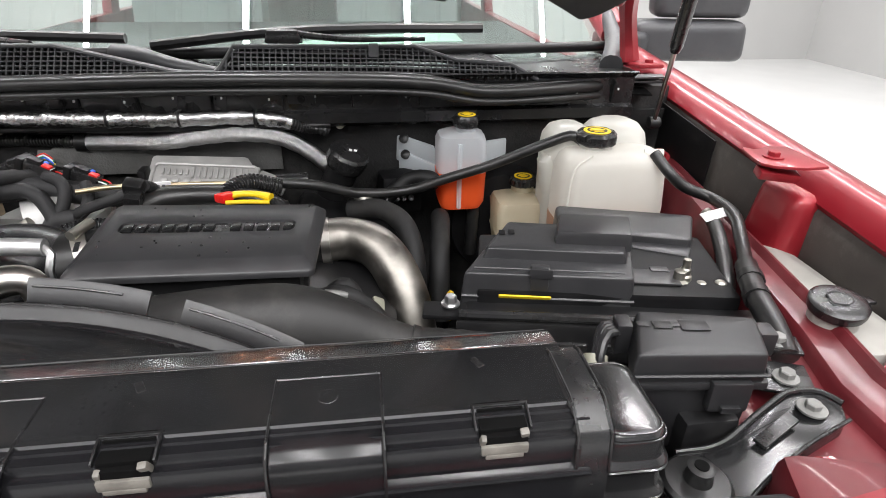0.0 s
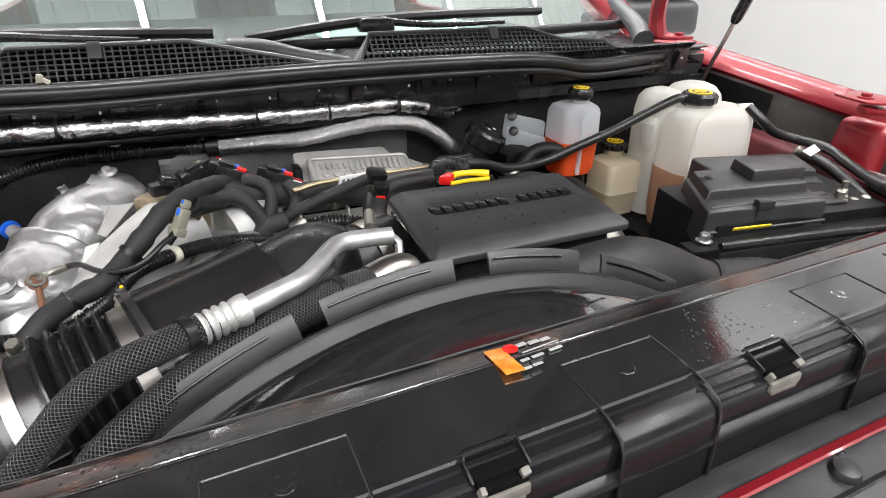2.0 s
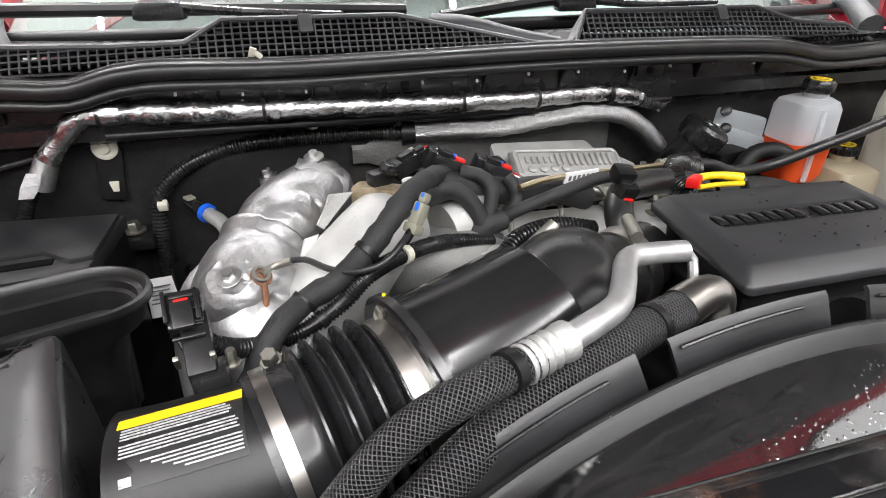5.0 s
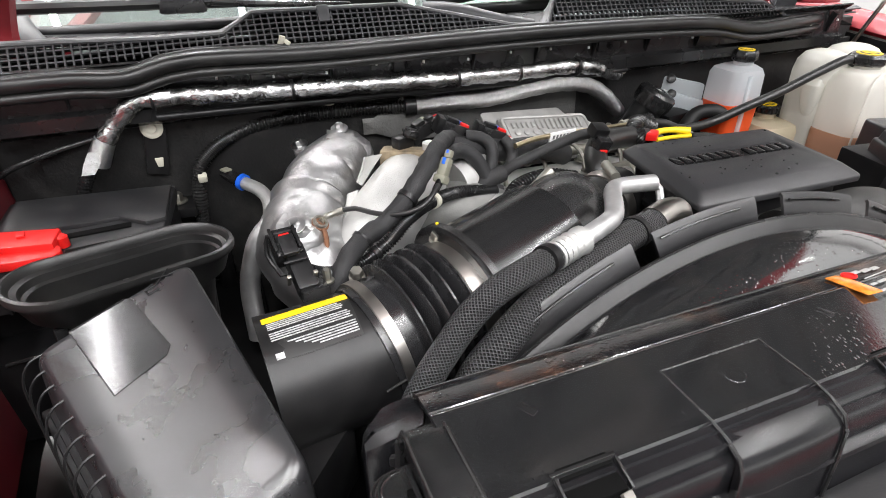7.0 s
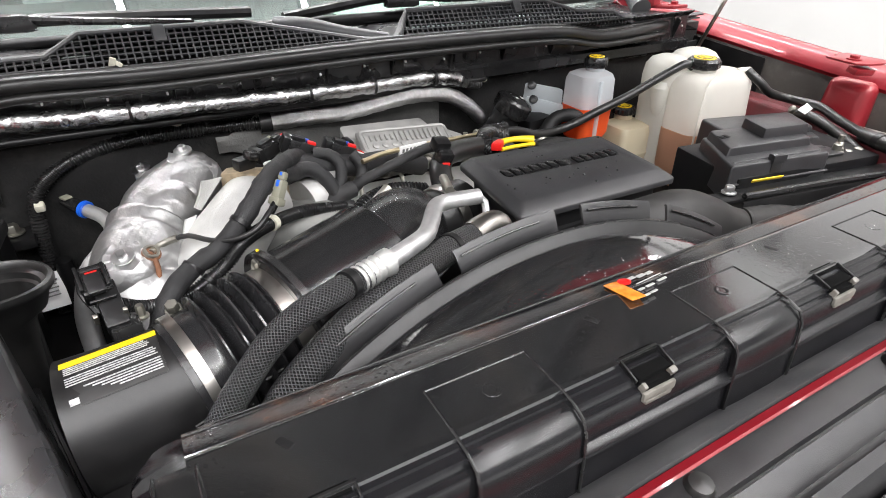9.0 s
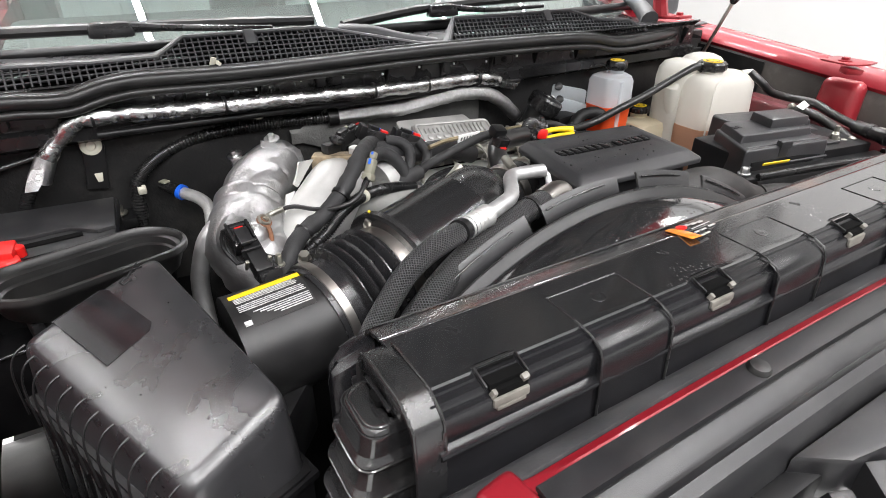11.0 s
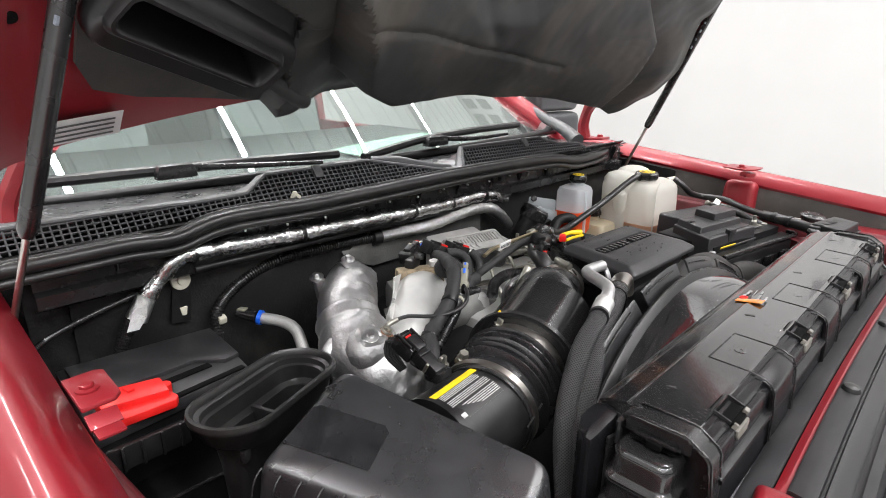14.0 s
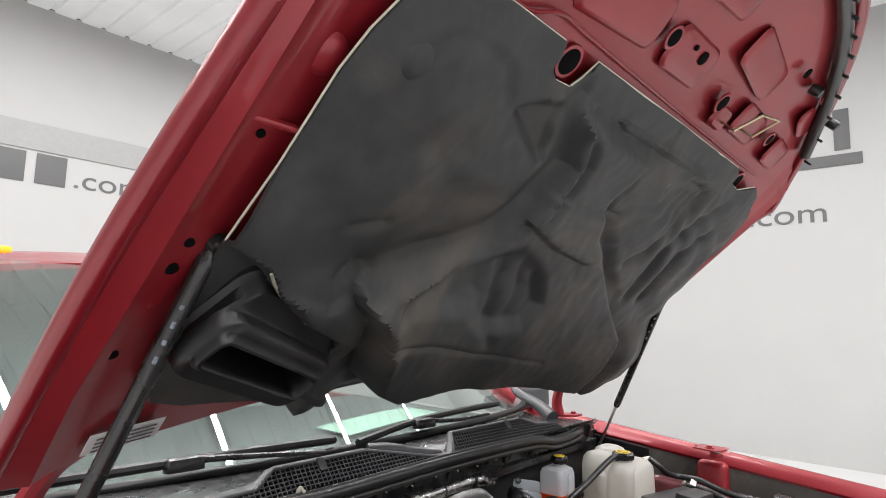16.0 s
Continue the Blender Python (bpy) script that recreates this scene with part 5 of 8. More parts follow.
# raised saddle pieces with fine ridges round them
for xa, xb in ((-0.358, -0.276), (-0.124, -0.042), (0.112, 0.186)):
    rows = []
    for k in range(5):
        x = xa + (xb - xa) * k / 4
        lift = -0.002 if k in (0, 4) else 0.0
        rows.append([(x, y - lift * 0.7, z + lift) for y, z in ((-0.0005, 1.2062), (-0.0070, 1.2045), (-0.0125, 1.2018), (-0.0160, 1.1975), (-0.0175, 1.192), (-0.0188, 1.178), (-0.0200, 1.15), (-0.0208, 1.129))])
    sad = part("saddle", sheet(rows, 0.004), GLOSS_DRY, rad)
    for x in (xa, xb):
        part("ridge", tube([(x, 0.053, 1.2096), (x, 0.02, 1.2090), (x, 0.010, 1.2089), (x, -0.003, 1.2066)], 0.0010, 6, smooth=False), BLACK_SATIN, sad)
        part("ridge", tube([(x, -0.002, 1.2068), (x, -0.0125, 1.2022), (x, -0.0172, 1.193), (x, -0.0192, 1.172), (x, -0.0208, 1.13)], 0.0012, 6, smooth=False), BLACK_SATIN, sad)
    part("ridge", tube([(xa, 0.053, 1.2096), (xb, 0.053, 1.2096)], 0.0010, 6, smooth=False), BLACK_SATIN, sad)
    part("post_mark", lathe([(0.007, 0), (0.007, 0.0008), (0.005, 0.0012), (0.002, 0.0004)], ((xa + xb) / 2, 0.033, 1.2088), (0, 0, 1), 18), GLOSS, sad)
for x0 in (-0.443, -0.204, 0.027, 0.265):
    # solid near-black boxes carry the shade of the latch pockets
    la = part("pocket_shade", rbox((x0, 0.0115, 1.2060), (0.032, 0.008, 0.0062), 0.0008), HOLE_SHADE, rad)
    part("pocket_shade_step", rbox((x0, 0.0005, 1.2027), (0.032, 0.014, 0.0058), 0.0008), HOLE_SHADE, la)
    part("pocket_shade_front", rbox((x0, -0.0082, 1.1975), (0.032, 0.0055, 0.010), 0.0008), HOLE_SHADE, la)
    b = rbox((x0, -0.0118, 1.1925), (0.032, 0.004, 0.008), 0.0015)
    rbox((x0, -0.0125, 1.1875), (0.026, 0.003, 0.004), 0.001, None, b)
    rbox((x0 - 0.0145, -0.0095, 1.199), (0.004, 0.005, 0.008), 0.0012, rot(20, 8, 0), b)
    rbox((x0 + 0.0135, -0.0085, 1.201), (0.006, 0.005, 0.012), 0.0012, rot(25, -8, 0), b)
    part("latch_clip", b, LATCH, la, "dirty grey plastic latch clip")
    b = rbox((x0, 0.0125, 1.2090), (0.040, 0.002, 0.0012), 0.0005)
    for s in (-1, 1):
        rbox((x0 + s * 0.0185, 0.002, 1.2065), (0.0018, 0.018, 0.004), 0.0008, rot(18, 0, 0), b)
    part("pocket_rim", b, BLACK, la)
for x0 in (-0.447, -0.203, 0.022, 0.262):
    # a near-black box is coloured as the shade inside the slots
    sl = part("slot_shade", rbox((x0, 0.057, 1.2074), (0.032, 0.010, 0.0022), 0.0006), HOLE_SHADE, rad)
    part("slot_bridge", rbox((x0 - 0.004, 0.057, 1.2089), (0.006, 0.012, 0.003), 0.001, rot(0, 0, 30)), BLACK_SATIN, sl)
    part("slot_edge", rbox((x0, 0.0515, 1.2086), (0.036, 0.002, 0.0018), 0.0006), BLACK_SATIN, sl)
    part("slot_tab", rbox((x0 + 0.004, 0.0605, 1.2083), (0.014, 0.0025, 0.0016), 0.0006), LATCH, sl)


def tank_ring(side, z, out):
    k = max(0.0, min(1.0, (1.186 - z) / 0.10))
    hw, hl = 0.0215 + 0.010 * k, 0.0275 + 0.006 * k
    cx, cy = -0.5025 - hw, 0.040
    if side > 0:
        hw, hl, cx, cy = 0.024 + 0.006 * k, 0.041 + 0.005 * k, 0.364, 0.036
    return [(cx + x, cy + y, z) for x, y in rrect(2 * (hw + out), 2 * (hl + out), 0.014, 6)]


for side in (-1, 1):
    tank = thing("radiator_tank", (-0.53 if side < 0 else 0.367, 0.04, 0.86), "ribbed satin black plastic radiator end tank", "radiator tank", "radiator end tanks")
    rings = [tank_ring(side, 0.86, 0)]
    for k in range(10):
        z = 0.894 + 0.029 * k
        for dz, out in ((-0.0075, 0), (-0.006, 0.0002), (-0.0032, 0.0026), (-0.0012, 0.0032), (0.0002, 0.0012), (0.0016, 0.0032), (0.0036, 0.0026), (0.0062, 0.0002), (0.0075, 0)):
            rings.append(tank_ring(side, z + dz, out))
    for z, out in ((1.166, 0), (1.176, 0), (1.180, -0.0004), (1.183, -0.0016), (1.1848, -0.0034), (1.1855, -0.0055), (1.1858, -0.009)):
        rings.append(tank_ring(side, z, out))
    part("shell", loft(rings), TANKM, tank)
    for dz, out in ((1.1842, -0.0022), (1.1795, 0.0004)):
        ring = tank_ring(side, dz, out)
        part("top_ridge", tube(ring + [ring[0]], 0.0008, 6, smooth=False), TANKM, tank)

# ---------------------------------------------------------------- fan shroud
shroud = thing("fan_shroud", (-0.13, 0.15, 0.9), "wet gloss black fan shroud with an arched lip", "fan shroud")
FX, FZ, FR = -0.152, 0.741, 0.476


def ring_at(deg, out=0.0, back=0.0):
    """A place on the shroud's wide arched lip, which leans forward towards its feet."""
    a = radians(deg)
    z = FZ + (FR + out) * math.cos(a)
    return Vector((FX + (FR + out) * math.sin(a), 0.16 + 0.2 * (z - 1.19) + back, z))


ANG = [-50 + 2 * k for k in range(50)]
rows = []
for d in ANG:
    e = ring_at(d, -0.008, -0.005)
    f = Vector((e.x, 0.1035, min(1.1960, e.z - 0.004)))
    rows.append([f + Vector((0, 0.001, -0.03))] + [f.lerp(e, t) + Vector((0, 0, 0.004 * math.sin(math.pi * t))) for t in (0, 0.2, 0.4, 0.6, 0.8, 1.0)])
part("shell", sheet(rows, 0.003), GLOSS, shroud)
part("lip", sheet([[ring_at(d, -0.010, -0.0065), ring_at(d, -0.0075, -0.0055), ring_at(d, -0.0060, -0.0038), ring_at(d, -0.0015, -0.0015), ring_at(d, 0.0005, 0.0015), ring_at(d, 0.0, 0.005), ring_at(d, -0.004, 0.0065), ring_at(d, -0.04, 0.008), ring_at(d, -0.09, 0.03)] for d in ANG], 0.003), BLACK, shroud, "satin black rolled lip")
part("lip_edge", tube([ring_at(d, 0.0006, 0.003) for d in ANG], 0.0016, 6, smooth=False), BLACK_SATIN, shroud)


def shroud_tab(da, db):
    rows = []
    for k in range(7):
        d = da + (db - da) * k / 6
        rows.append([ring_at(d, -0.016, 0.009), ring_at(d, -0.004, 0.0095), ring_at(d, 0.014, 0.0155), ring_at(d, 0.016, 0.018)])
    t = part("tab", sheet(rows, 0.003), GREY_PL, shroud, "matte charcoal air baffle tab")
    part("tab_edge", tube([ring_at(da + 0.6 + (db - da - 3.2) * k / 6, 0.0115, 0.0125) for k in range(7)], 0.0012, 6), BLACK_SATIN, t)


for da, db in ((-33, -15.2), (-12.6, 1.0), (5, 16.6), (20, 33)):
    shroud_tab(da, db)
def label_at(x, y):
    return (x, y, 1.2253 - 0.2 * y)


part("caution_label", rbox(label_at(-0.1572, 0.0725), (0.0145, 0.035, 0.0012), 0.0004, rot(-11.3, 0, -3)), ORANGE, rad, "orange caution label")
part("caution_ring", lathe([(0.0058, 0), (0.0058, 0.0010), (0.0042, 0.0012), (0.0040, 0.0004)], label_at(-0.1450, 0.0840), (0, 0.2, 1), 20), RED_PL, rad, "red warning circle")
for x, y, w, h in ((-0.1345, 0.0862, 0.008, 0.0040), (-0.1245, 0.0850, 0.009, 0.0042), (-0.1150, 0.0845, 0.008, 0.0040), (-0.1440, 0.0660, 0.007, 0.0028), (-0.1330, 0.0668, 0.010, 0.0028), (-0.1165, 0.0688, 0.011, 0.0028), (-0.1480, 0.0560, 0.006, 0.0026), (-0.1395, 0.0570, 0.008, 0.0026)):
    part("print_bar", rbox(label_at(x, y), (w, h, 0.0009), 0.0003, rot(-11.3, 0, 4)), BAND, rad)
part("print_rule", rbox(label_at(-0.124, 0.0765), (0.032, 0.0010, 0.0007), 0.0002, rot(-11.3, 0, 4)), BAND, rad)

# ---------------------------------------------------------------- engine cover plate
cover = thing("engine_cover", (0.0, 0.34, 1.1), "matte black plastic intake cover with a sunken name panel", "engine cover")
CO = [(-0.128, 0.254), (0.121, 0.253), (0.127, 0.402), (-0.124, 0.398)]
TOPZ = [1.1895, 1.1855, 1.191, 1.2025]


def on_cover(u, v, h=0.0):
    """A place on the sloping lid: across, back, and above it."""
    z0 = TOPZ[0] + (TOPZ[1] - TOPZ[0]) * u
    z1 = TOPZ[3] + (TOPZ[2] - TOPZ[3]) * u
    xa, xb = CO[0][0] + (CO[3][0] - CO[0][0]) * v, CO[1][0] + (CO[2][0] - CO[1][0]) * v
    ya, yb = CO[0][1] + (CO[1][1] - CO[0][1]) * u, CO[3][1] + (CO[2][1] - CO[3][1]) * u
    return Vector((xa + (xb - xa) * u, ya + (yb - ya) * v, z0 + (z1 - z0) * v + h))


def cover_ring(u0, u1, v0, v1, r, h):
    """A rounded rectangle on the lid, between shares of its width and depth."""
    return [on_cover((u0 + u1) / 2 + x / 0.243, (v0 + v1) / 2 + y / 0.147, h) for x, y in rrect((u1 - u0) * 0.243, (v1 - v0) * 0.147, r, 5)]


part("lid", loft([cover_ring(0.03, 0.97, 0.04, 0.98, 0.006, -0.009), cover_ring(0.0, 1.0, 0.0, 1.0, 0.007, -0.008), cover_ring(-0.003, 1.003, -0.004, 1.003, 0.008, -0.004), cover_ring(0.0, 1.0, 0.0, 1.0, 0.007, -0.0012), cover_ring(0.004, 0.996, 0.008, 0.992, 0.006, 0.0),
     cover_ring(0.046, 0.960, 0.120, 0.965, 0.006, 0.0068), cover_ring(0.052, 0.954, 0.132, 0.955, 0.006, 0.0076), cover_ring(0.112, 0.888, 0.50, 0.70, 0.010, 0.0076), cover_ring(0.116, 0.884, 0.508, 0.692, 0.010, 0.0070), cover_ring(0.118, 0.882, 0.512, 0.688, 0.010, 0.0036), cover_ring(0.45, 0.55, 0.58, 0.62, 0.002, 0.0036)]), COVERM, cover, "satin black chamfered lid")
part("body", prism([(-0.117, 0.268), (0.108, 0.267), (0.102, 0.392), (-0.112, 0.388)], 1.06, 1.180, 0.012, 0.9, [1.182, 1.173, 1.180, 1.192]), BLACK, cover)
part("body_band", prism([(-0.121, 0.263), (0.112, 0.262), (0.106, 0.396), (-0.116, 0.392)], 1.145, 1.152, 0.002), BLACK, cover)
tilt = rot(4.5, 2.2, 0)
part("name_panel", loft([cover_ring(0.121, 0.879, 0.516, 0.684, 0.009, 0.0034), cover_ring(0.122, 0.878, 0.518, 0.682, 0.009, 0.0040)]), BLACK_SATIN, cover, "sunken gloss name panel")
for k in range(13):
    if k == 7:
        continue
    u = 0.150 + 0.0583 * k
    part("raised_block", rbox(on_cover(u, 0.60, 0.0056), (0.0108, 0.0165, 0.0034), 0.0012, tilt), DRUMM, cover)
for k in range(46):
    u, v = random.uniform(0.03, 0.97), random.uniform(0.04, 0.96)
    if abs(v - 0.6) > 0.15 and 0.14 < v < 0.94 and 0.07 < u < 0.94:
        r = random.uniform(0.0007, 0.0019)
        part("water_drop", lathe([(r, 0), (r * 0.8, r * 0.5), (r * 0.3, r * 0.75)], on_cover(u, v, 0.0075), (0, 0, 1), 8), BLACK_SATIN, cover)

# charge pipe of the cover
pipe = thing("charge_pipe", (0.2, 0.36, 1.0), "brushed stainless steel charge pipe bending down", "charge pipe")
part("pipe", tube([(0.100, 0.457, 1.114), (0.152, 0.460, 1.116), (0.196, 0.434, 1.105), (0.226, 0.390, 1.058), (0.239, 0.351, 0.981), (0.246, 0.329, 0.892)], 0.0305, 28), mat("dull_stainless_steel", (0.27, 0.255, 0.23), 0.42, metal=1.0, var=0.5, vs=22, bump=0.06, dust=0.1), pipe)
part("clamp", tube([(0.112, 0.4575, 1.1145), (0.124, 0.458, 1.115)], 0.0338, 28), STEEL, pipe)
part("coupler", tube([(0.07, 0.452, 1.112), (0.112, 0.4575, 1.1145)], 0.0327, 28), RUBBER, pipe)

# ---------------------------------------------------------------- intake: air box, neck, bellows, resonator
abox = thing("air_box", (-0.67, 0.24, 0.85), "black plastic air filter box with a sloping lid", "air box")
LID = [(-0.636, 0.364), (-0.770, 0.330), (-0.664, 0.082), (-0.572, 0.112)]


def lid_at(x, y, h=0.0):
    """A place on the lid's sloping top."""
    return Vector((x, y, 1.29312 + 0.278 * x + 0.191 * y + h))


part("lid", pad(LID, 1.062, [lid_at(x, y).z for x, y in LID], 0.016, 0.011, 1.07), LIDM, abox, "satin black sloping lid")
PATCH = [(-0.738, 0.330), (-0.692, 0.341), (-0.686, 0.338), (-0.655, 0.265), (-0.658, 0.256), (-0.698, 0.240)]
part("label_patch", loft([[lid_at(x, y, h) for x, y in PATCH] for h in (-0.001, 0.0008)]), PATCHM, abox, "smooth glossy label patch")
part("patch_edge", tube([lid_at(x, y, 0.0009) for x, y in (PATCH[1], PATCH[0], PATCH[5])], 0.0006, 6, smooth=False), GREY_PL, abox)
for a, b in (((-0.668, 0.352), (-0.650, 0.347)), ((-0.664, 0.343), (-0.654, 0.357)), ((-0.674, 0.340), (-0.664, 0.343)), ((-0.674, 0.340), (-0.671, 0.333)), ((-0.671, 0.333), (-0.662, 0.336))):
    part("mark", tube([lid_at(*a, 0.0002), lid_at(*b, 0.0002)], 0.0009, 6), DARK, abox)
part("lower_case", prism([(-0.630, 0.374), (-0.783, 0.336), (-0.668, 0.060), (-0.562, 0.10)], 0.78, 1.075, 0.012, 0.94), DARK, abox)
part("lip", prism([(-0.630, 0.378), (-0.787, 0.338), (-0.669, 0.056), (-0.559, 0.10)], 1.060, 1.070, 0.004), DARK, abox)


def side_ribs(a, b, n):
    for k in range(n):
        t = (k + 0.5) / n
        p = Vector((a[0] + (b[0] - a[0]) * t, a[1] + (b[1] - a[1]) * t, 0))
        way = Vector((b[0] - a[0], b[1] - a[1], 0)).normalized()
        out = Vector((way.y, -way.x, 0)) * -1
        ang = math.degrees(math.atan2(way.y, way.x))
        part("rib", rbox((p.x + out.x * 0.004, p.y + out.y * 0.004, 0.955), (0.0028, 0.016, 0.19), 0.001, rot(-5, 0, ang)), BLACK_SATIN, abox)


side_ribs((-0.787, 0.34), (-0.668, 0.052), 12)
for k in range(12):
    p = Vector((-0.787, 0.34, 0)).lerp(Vector((-0.668, 0.052, 0)), 0.066 + 0.0768 * k)
    out = Vector((-0.924, -0.382, 0))
    part("hook_rib", tube([p + out * o + Vector((0, 0, z)) for o, z in ((-0.016, 1.1365), (-0.008, 1.134), (-0.001, 1.126), (0.003, 1.112), (0.004, 1.09), (0.004, 1.062))], 0.0011, 6), BLACK, abox)
side_ribs((-0.666, 0.055), (-0.56, 0.10), 4)
nk = Vector((0.996, 0.06, 0.06)).normalized()
A0 = Vector((-0.652, 0.252, 1.096))
neck = part("neck", tube([A0 + nk * 0.066, A0 + nk * 0.1, A0 + nk * 0.165], lambda d, t: 0.0615 + 0.006 * max(0, 0.3 - t), 36, 0.01), BLACK, abox, "round black outlet neck")
part("gusset", prism([(-0.572, 0.16), (-0.525, 0.215), (-0.56, 0.24), (-0.585, 0.2)], 1.0, 1.075, 0.003), BLACK, abox)

PRINT = mat("label_print", (0.42, 0.42, 0.42), 0.5, var=0.5, vs=420, bump=0)
# warning label wrapped on the neck
up_a = Vector((0, 0, 1)) - nk * nk.z
up_a.normalize()
side_a = nk.cross(up_a)


def on_neck(d, ang, h=0.0):
    r = 0.0617 + h
    return A0 + nk * d + (up_a * math.cos(radians(ang)) + side_a * math.sin(radians(ang))) * r


sgn = 1 if side_a.y < 0 else -1


def neck_patch(name, d0, d1, a0, a1, h, material, label=""):
    rows = [[on_neck(d0 + (d1 - d0) * i / 2, sgn * (a0 + (a1 - a0) * k / 6), h) for i in range(3)] for k in range(7)]
    return part(name, sheet(rows, 0.0004), material, neck, label)


neck_patch("warning_label", 0.072, 0.147, -14, 34, 0.0006, mat("label_black", (0.02, 0.02, 0.02), 0.35, bump=0), "black warning label with white print")
neck_patch("label_header", 0.072, 0.147, -14, -5, 0.0012, YELLOW, "yellow label header")
for k in range(15):
    a = -3.5 + 2.3 * k
    d1 = 0.144 - random.uniform(0, 0.008) if k < 9 else 0.145
    d0 = 0.075 if k < 10 else 0.075 + 0.006 * (k - 8)
    if k not in (4, 9):
        neck_patch("print_bar", d0, d1, a, a + 1.0, 0.0012, PRINT)
neck_patch("book_symbol", 0.075, 0.082, 27, 32, 0.0013, PRINT)

hose = thing("intake_bellows", (-0.44, 0.29, 1.04), "black ribbed rubber intake bellows with steel clamps", "bellows hose")
B0 = A0 + nk * 0.154
B1 = Vector((-0.388, 0.288, 1.119))


def bellow_r(d, t):
    if t < 0.26:
        return 0.0645
    if t > 0.80:
        return 0.066
    return 0.0600 + 0.0145 * (0.5 + 0.5 * math.cos(2 * math.pi * (t - 0.26) / 0.54 * 5 + math.pi)) ** 0.7


part("bellows", tube([B0, B0.lerp(B1, 0.5), B1], bellow_r, 40, 0.0018), BELLOW, hose)
for t0, t1, bolt in ((0.055, 0.140, (-0.491, 0.306, 1.160)), (0.82, 0.97, (-0.406, 0.314, 1.178))):
    c = part("clamp", tube([B0.lerp(B1, t0), B0.lerp(B1, t1)], 0.0675, 40), STEEL, hose, "shiny steel band clamp")
    part("clamp_bolt", hexbolt(bolt, 0.0065, 0.010, (-0.1, -0.35, 0.9), 1.25), ZINC, c)
    part("clamp_screw", tube([Vector(bolt) + Vector((0.002, -0.012, -0.006)), Vector(bolt) + Vector((0.002, 0.012, -0.008))], 0.0045, 8), BRASS, c)
part("seam", tube([B0 + Vector((0.0, -0.066, 0.01)), B1 + Vector((-0.01, -0.069, 0.012))], 0.0012, 6), RUBBER, hose)

res = thing("resonator", (-0.3, 0.31, 1.05), "black plastic intake resonator drum and elbow", "resonator")
D1 = Vector((-0.268, 0.322, 1.142))
part("drum", tube([B1 + Vector((-0.004, 0, 0)), B1.lerp(D1, 0.5), D1], lambda d, t: 0.079 if t < 0.05 else (0.074 if t < 0.1 else 0.0745 - 0.003 * t if t < 0.955 else 0.0715 - 6.0 * (t - 0.955) ** 2 * (1 + 1.5 * (t > 0.98))), 44, 0.003), DRUMM, res)
part("flange", tube([B1, B1 + (D1 - B1).normalized() * 0.007], 0.083, 44), RESO, res)
part("yellow_mark", rbox((-0.405, 0.318, 1.188), (0.003, 0.004, 0.018), 0.001, rot(20, 0, 0)), YELLOW, res)
EL = [D1 - (D1 - B1).normalized() * 0.02, Vector((-0.242, 0.346, 1.146)), Vector((-0.216, 0.372, 1.138)), Vector((-0.199, 0.394, 1.112))]
part("elbow", tube(EL, lambda d, t: 0.0570 - 0.002 * t, 40), RESO, res, "bulging satin black elbow")
rn = Vector((0.25, 0.60, -0.76)).normalized()
RC = Vector((-0.203, 0.389, 1.119))
part("elbow_ring", tube([RC - rn * 0.007, RC], 0.0625, 40), RESO, res, "flat black flange ring")
part("elbow_ring", tube([RC + rn * 0.004, RC + rn * 0.011], 0.0660, 40), GREY_PL, res)
part("outlet", tube([(-0.20, 0.37, 1.135), (-0.165, 0.375, 1.142), (-0.12, 0.39, 1.148)], lambda d, t: 0.044 - 0.010 * t, 28), RUBBER, res)
oc_ = part("outlet_clamp", tube([(-0.165, 0.374, 1.142), (-0.150, 0.380, 1.1435)], 0.042, 32), STEEL, res, "steel worm-drive clamp")
for k in range(7):
    part("clamp_slot", rbox(Vector((-0.158, 0.377, 1.1427)) + Vector((0.1, -0.7 + 0.05 * k, 0.72)).normalized() * 0.0422 + Vector((0.0, 0.0, 0.0)), (0.006, 0.0016, 0.0012), 0.0004, rot(40, 0, 22)), DARK, oc_)
part("clamp_screw", tube([(-0.160, 0.358, 1.187), (-0.150, 0.392, 1.189)], 0.0062, 10), ZINC, oc_)

# intake hood duct, open oval mouth
duct = thing("intake_mouth", (-0.70, 0.45, 0.95), "open black rubber intake mouth of the hood duct", "intake duct")
ang = 0.445


def mouth(w, d, z, r):
    c, s = math.cos(ang), math.sin(ang)
    return [(-0.6976 + x * c - y * s, 0.430 + x * s + y * c, z + 0.004 - 0.093 * x) for x, y in rrect(w, d, r, 8)]


part("mouth", loft([mouth(0.13, 0.05, 0.97, 0.024), mouth(0.15, 0.062, 1.08, 0.03), mouth(0.162, 0.070, 1.115, 0.034), mouth(0.190, 0.080, 1.124, 0.039), mouth(0.205, 0.088, 1.143, 0.043), mouth(0.217, 0.098, 1.148, 0.048), mouth(0.219, 0.100, 1.152, 0.049), mouth(0.217, 0.098, 1.1565, 0.048),
     mouth(0.210, 0.091, 1.1575, 0.045), mouth(0.205, 0.086, 1.155, 0.042), mouth(0.202, 0.083, 1.149, 0.040), mouth(0.192, 0.073, 1.147, 0.036), mouth(0.189, 0.070, 1.140, 0.034), mouth(0.182, 0.063, 1.138, 0.031), mouth(0.178, 0.060, 1.118, 0.029), mouth(0.160, 0.044, 1.114, 0.021), mouth(0.15, 0.04, 1.03, 0.019)]), RUBBER, duct)
part("duct_clip", rbox((-0.758, 0.375, 1.122), (0.012, 0.008, 0.016), 0.003, rot(0, 0, 25)), BLACK_SATIN, duct)
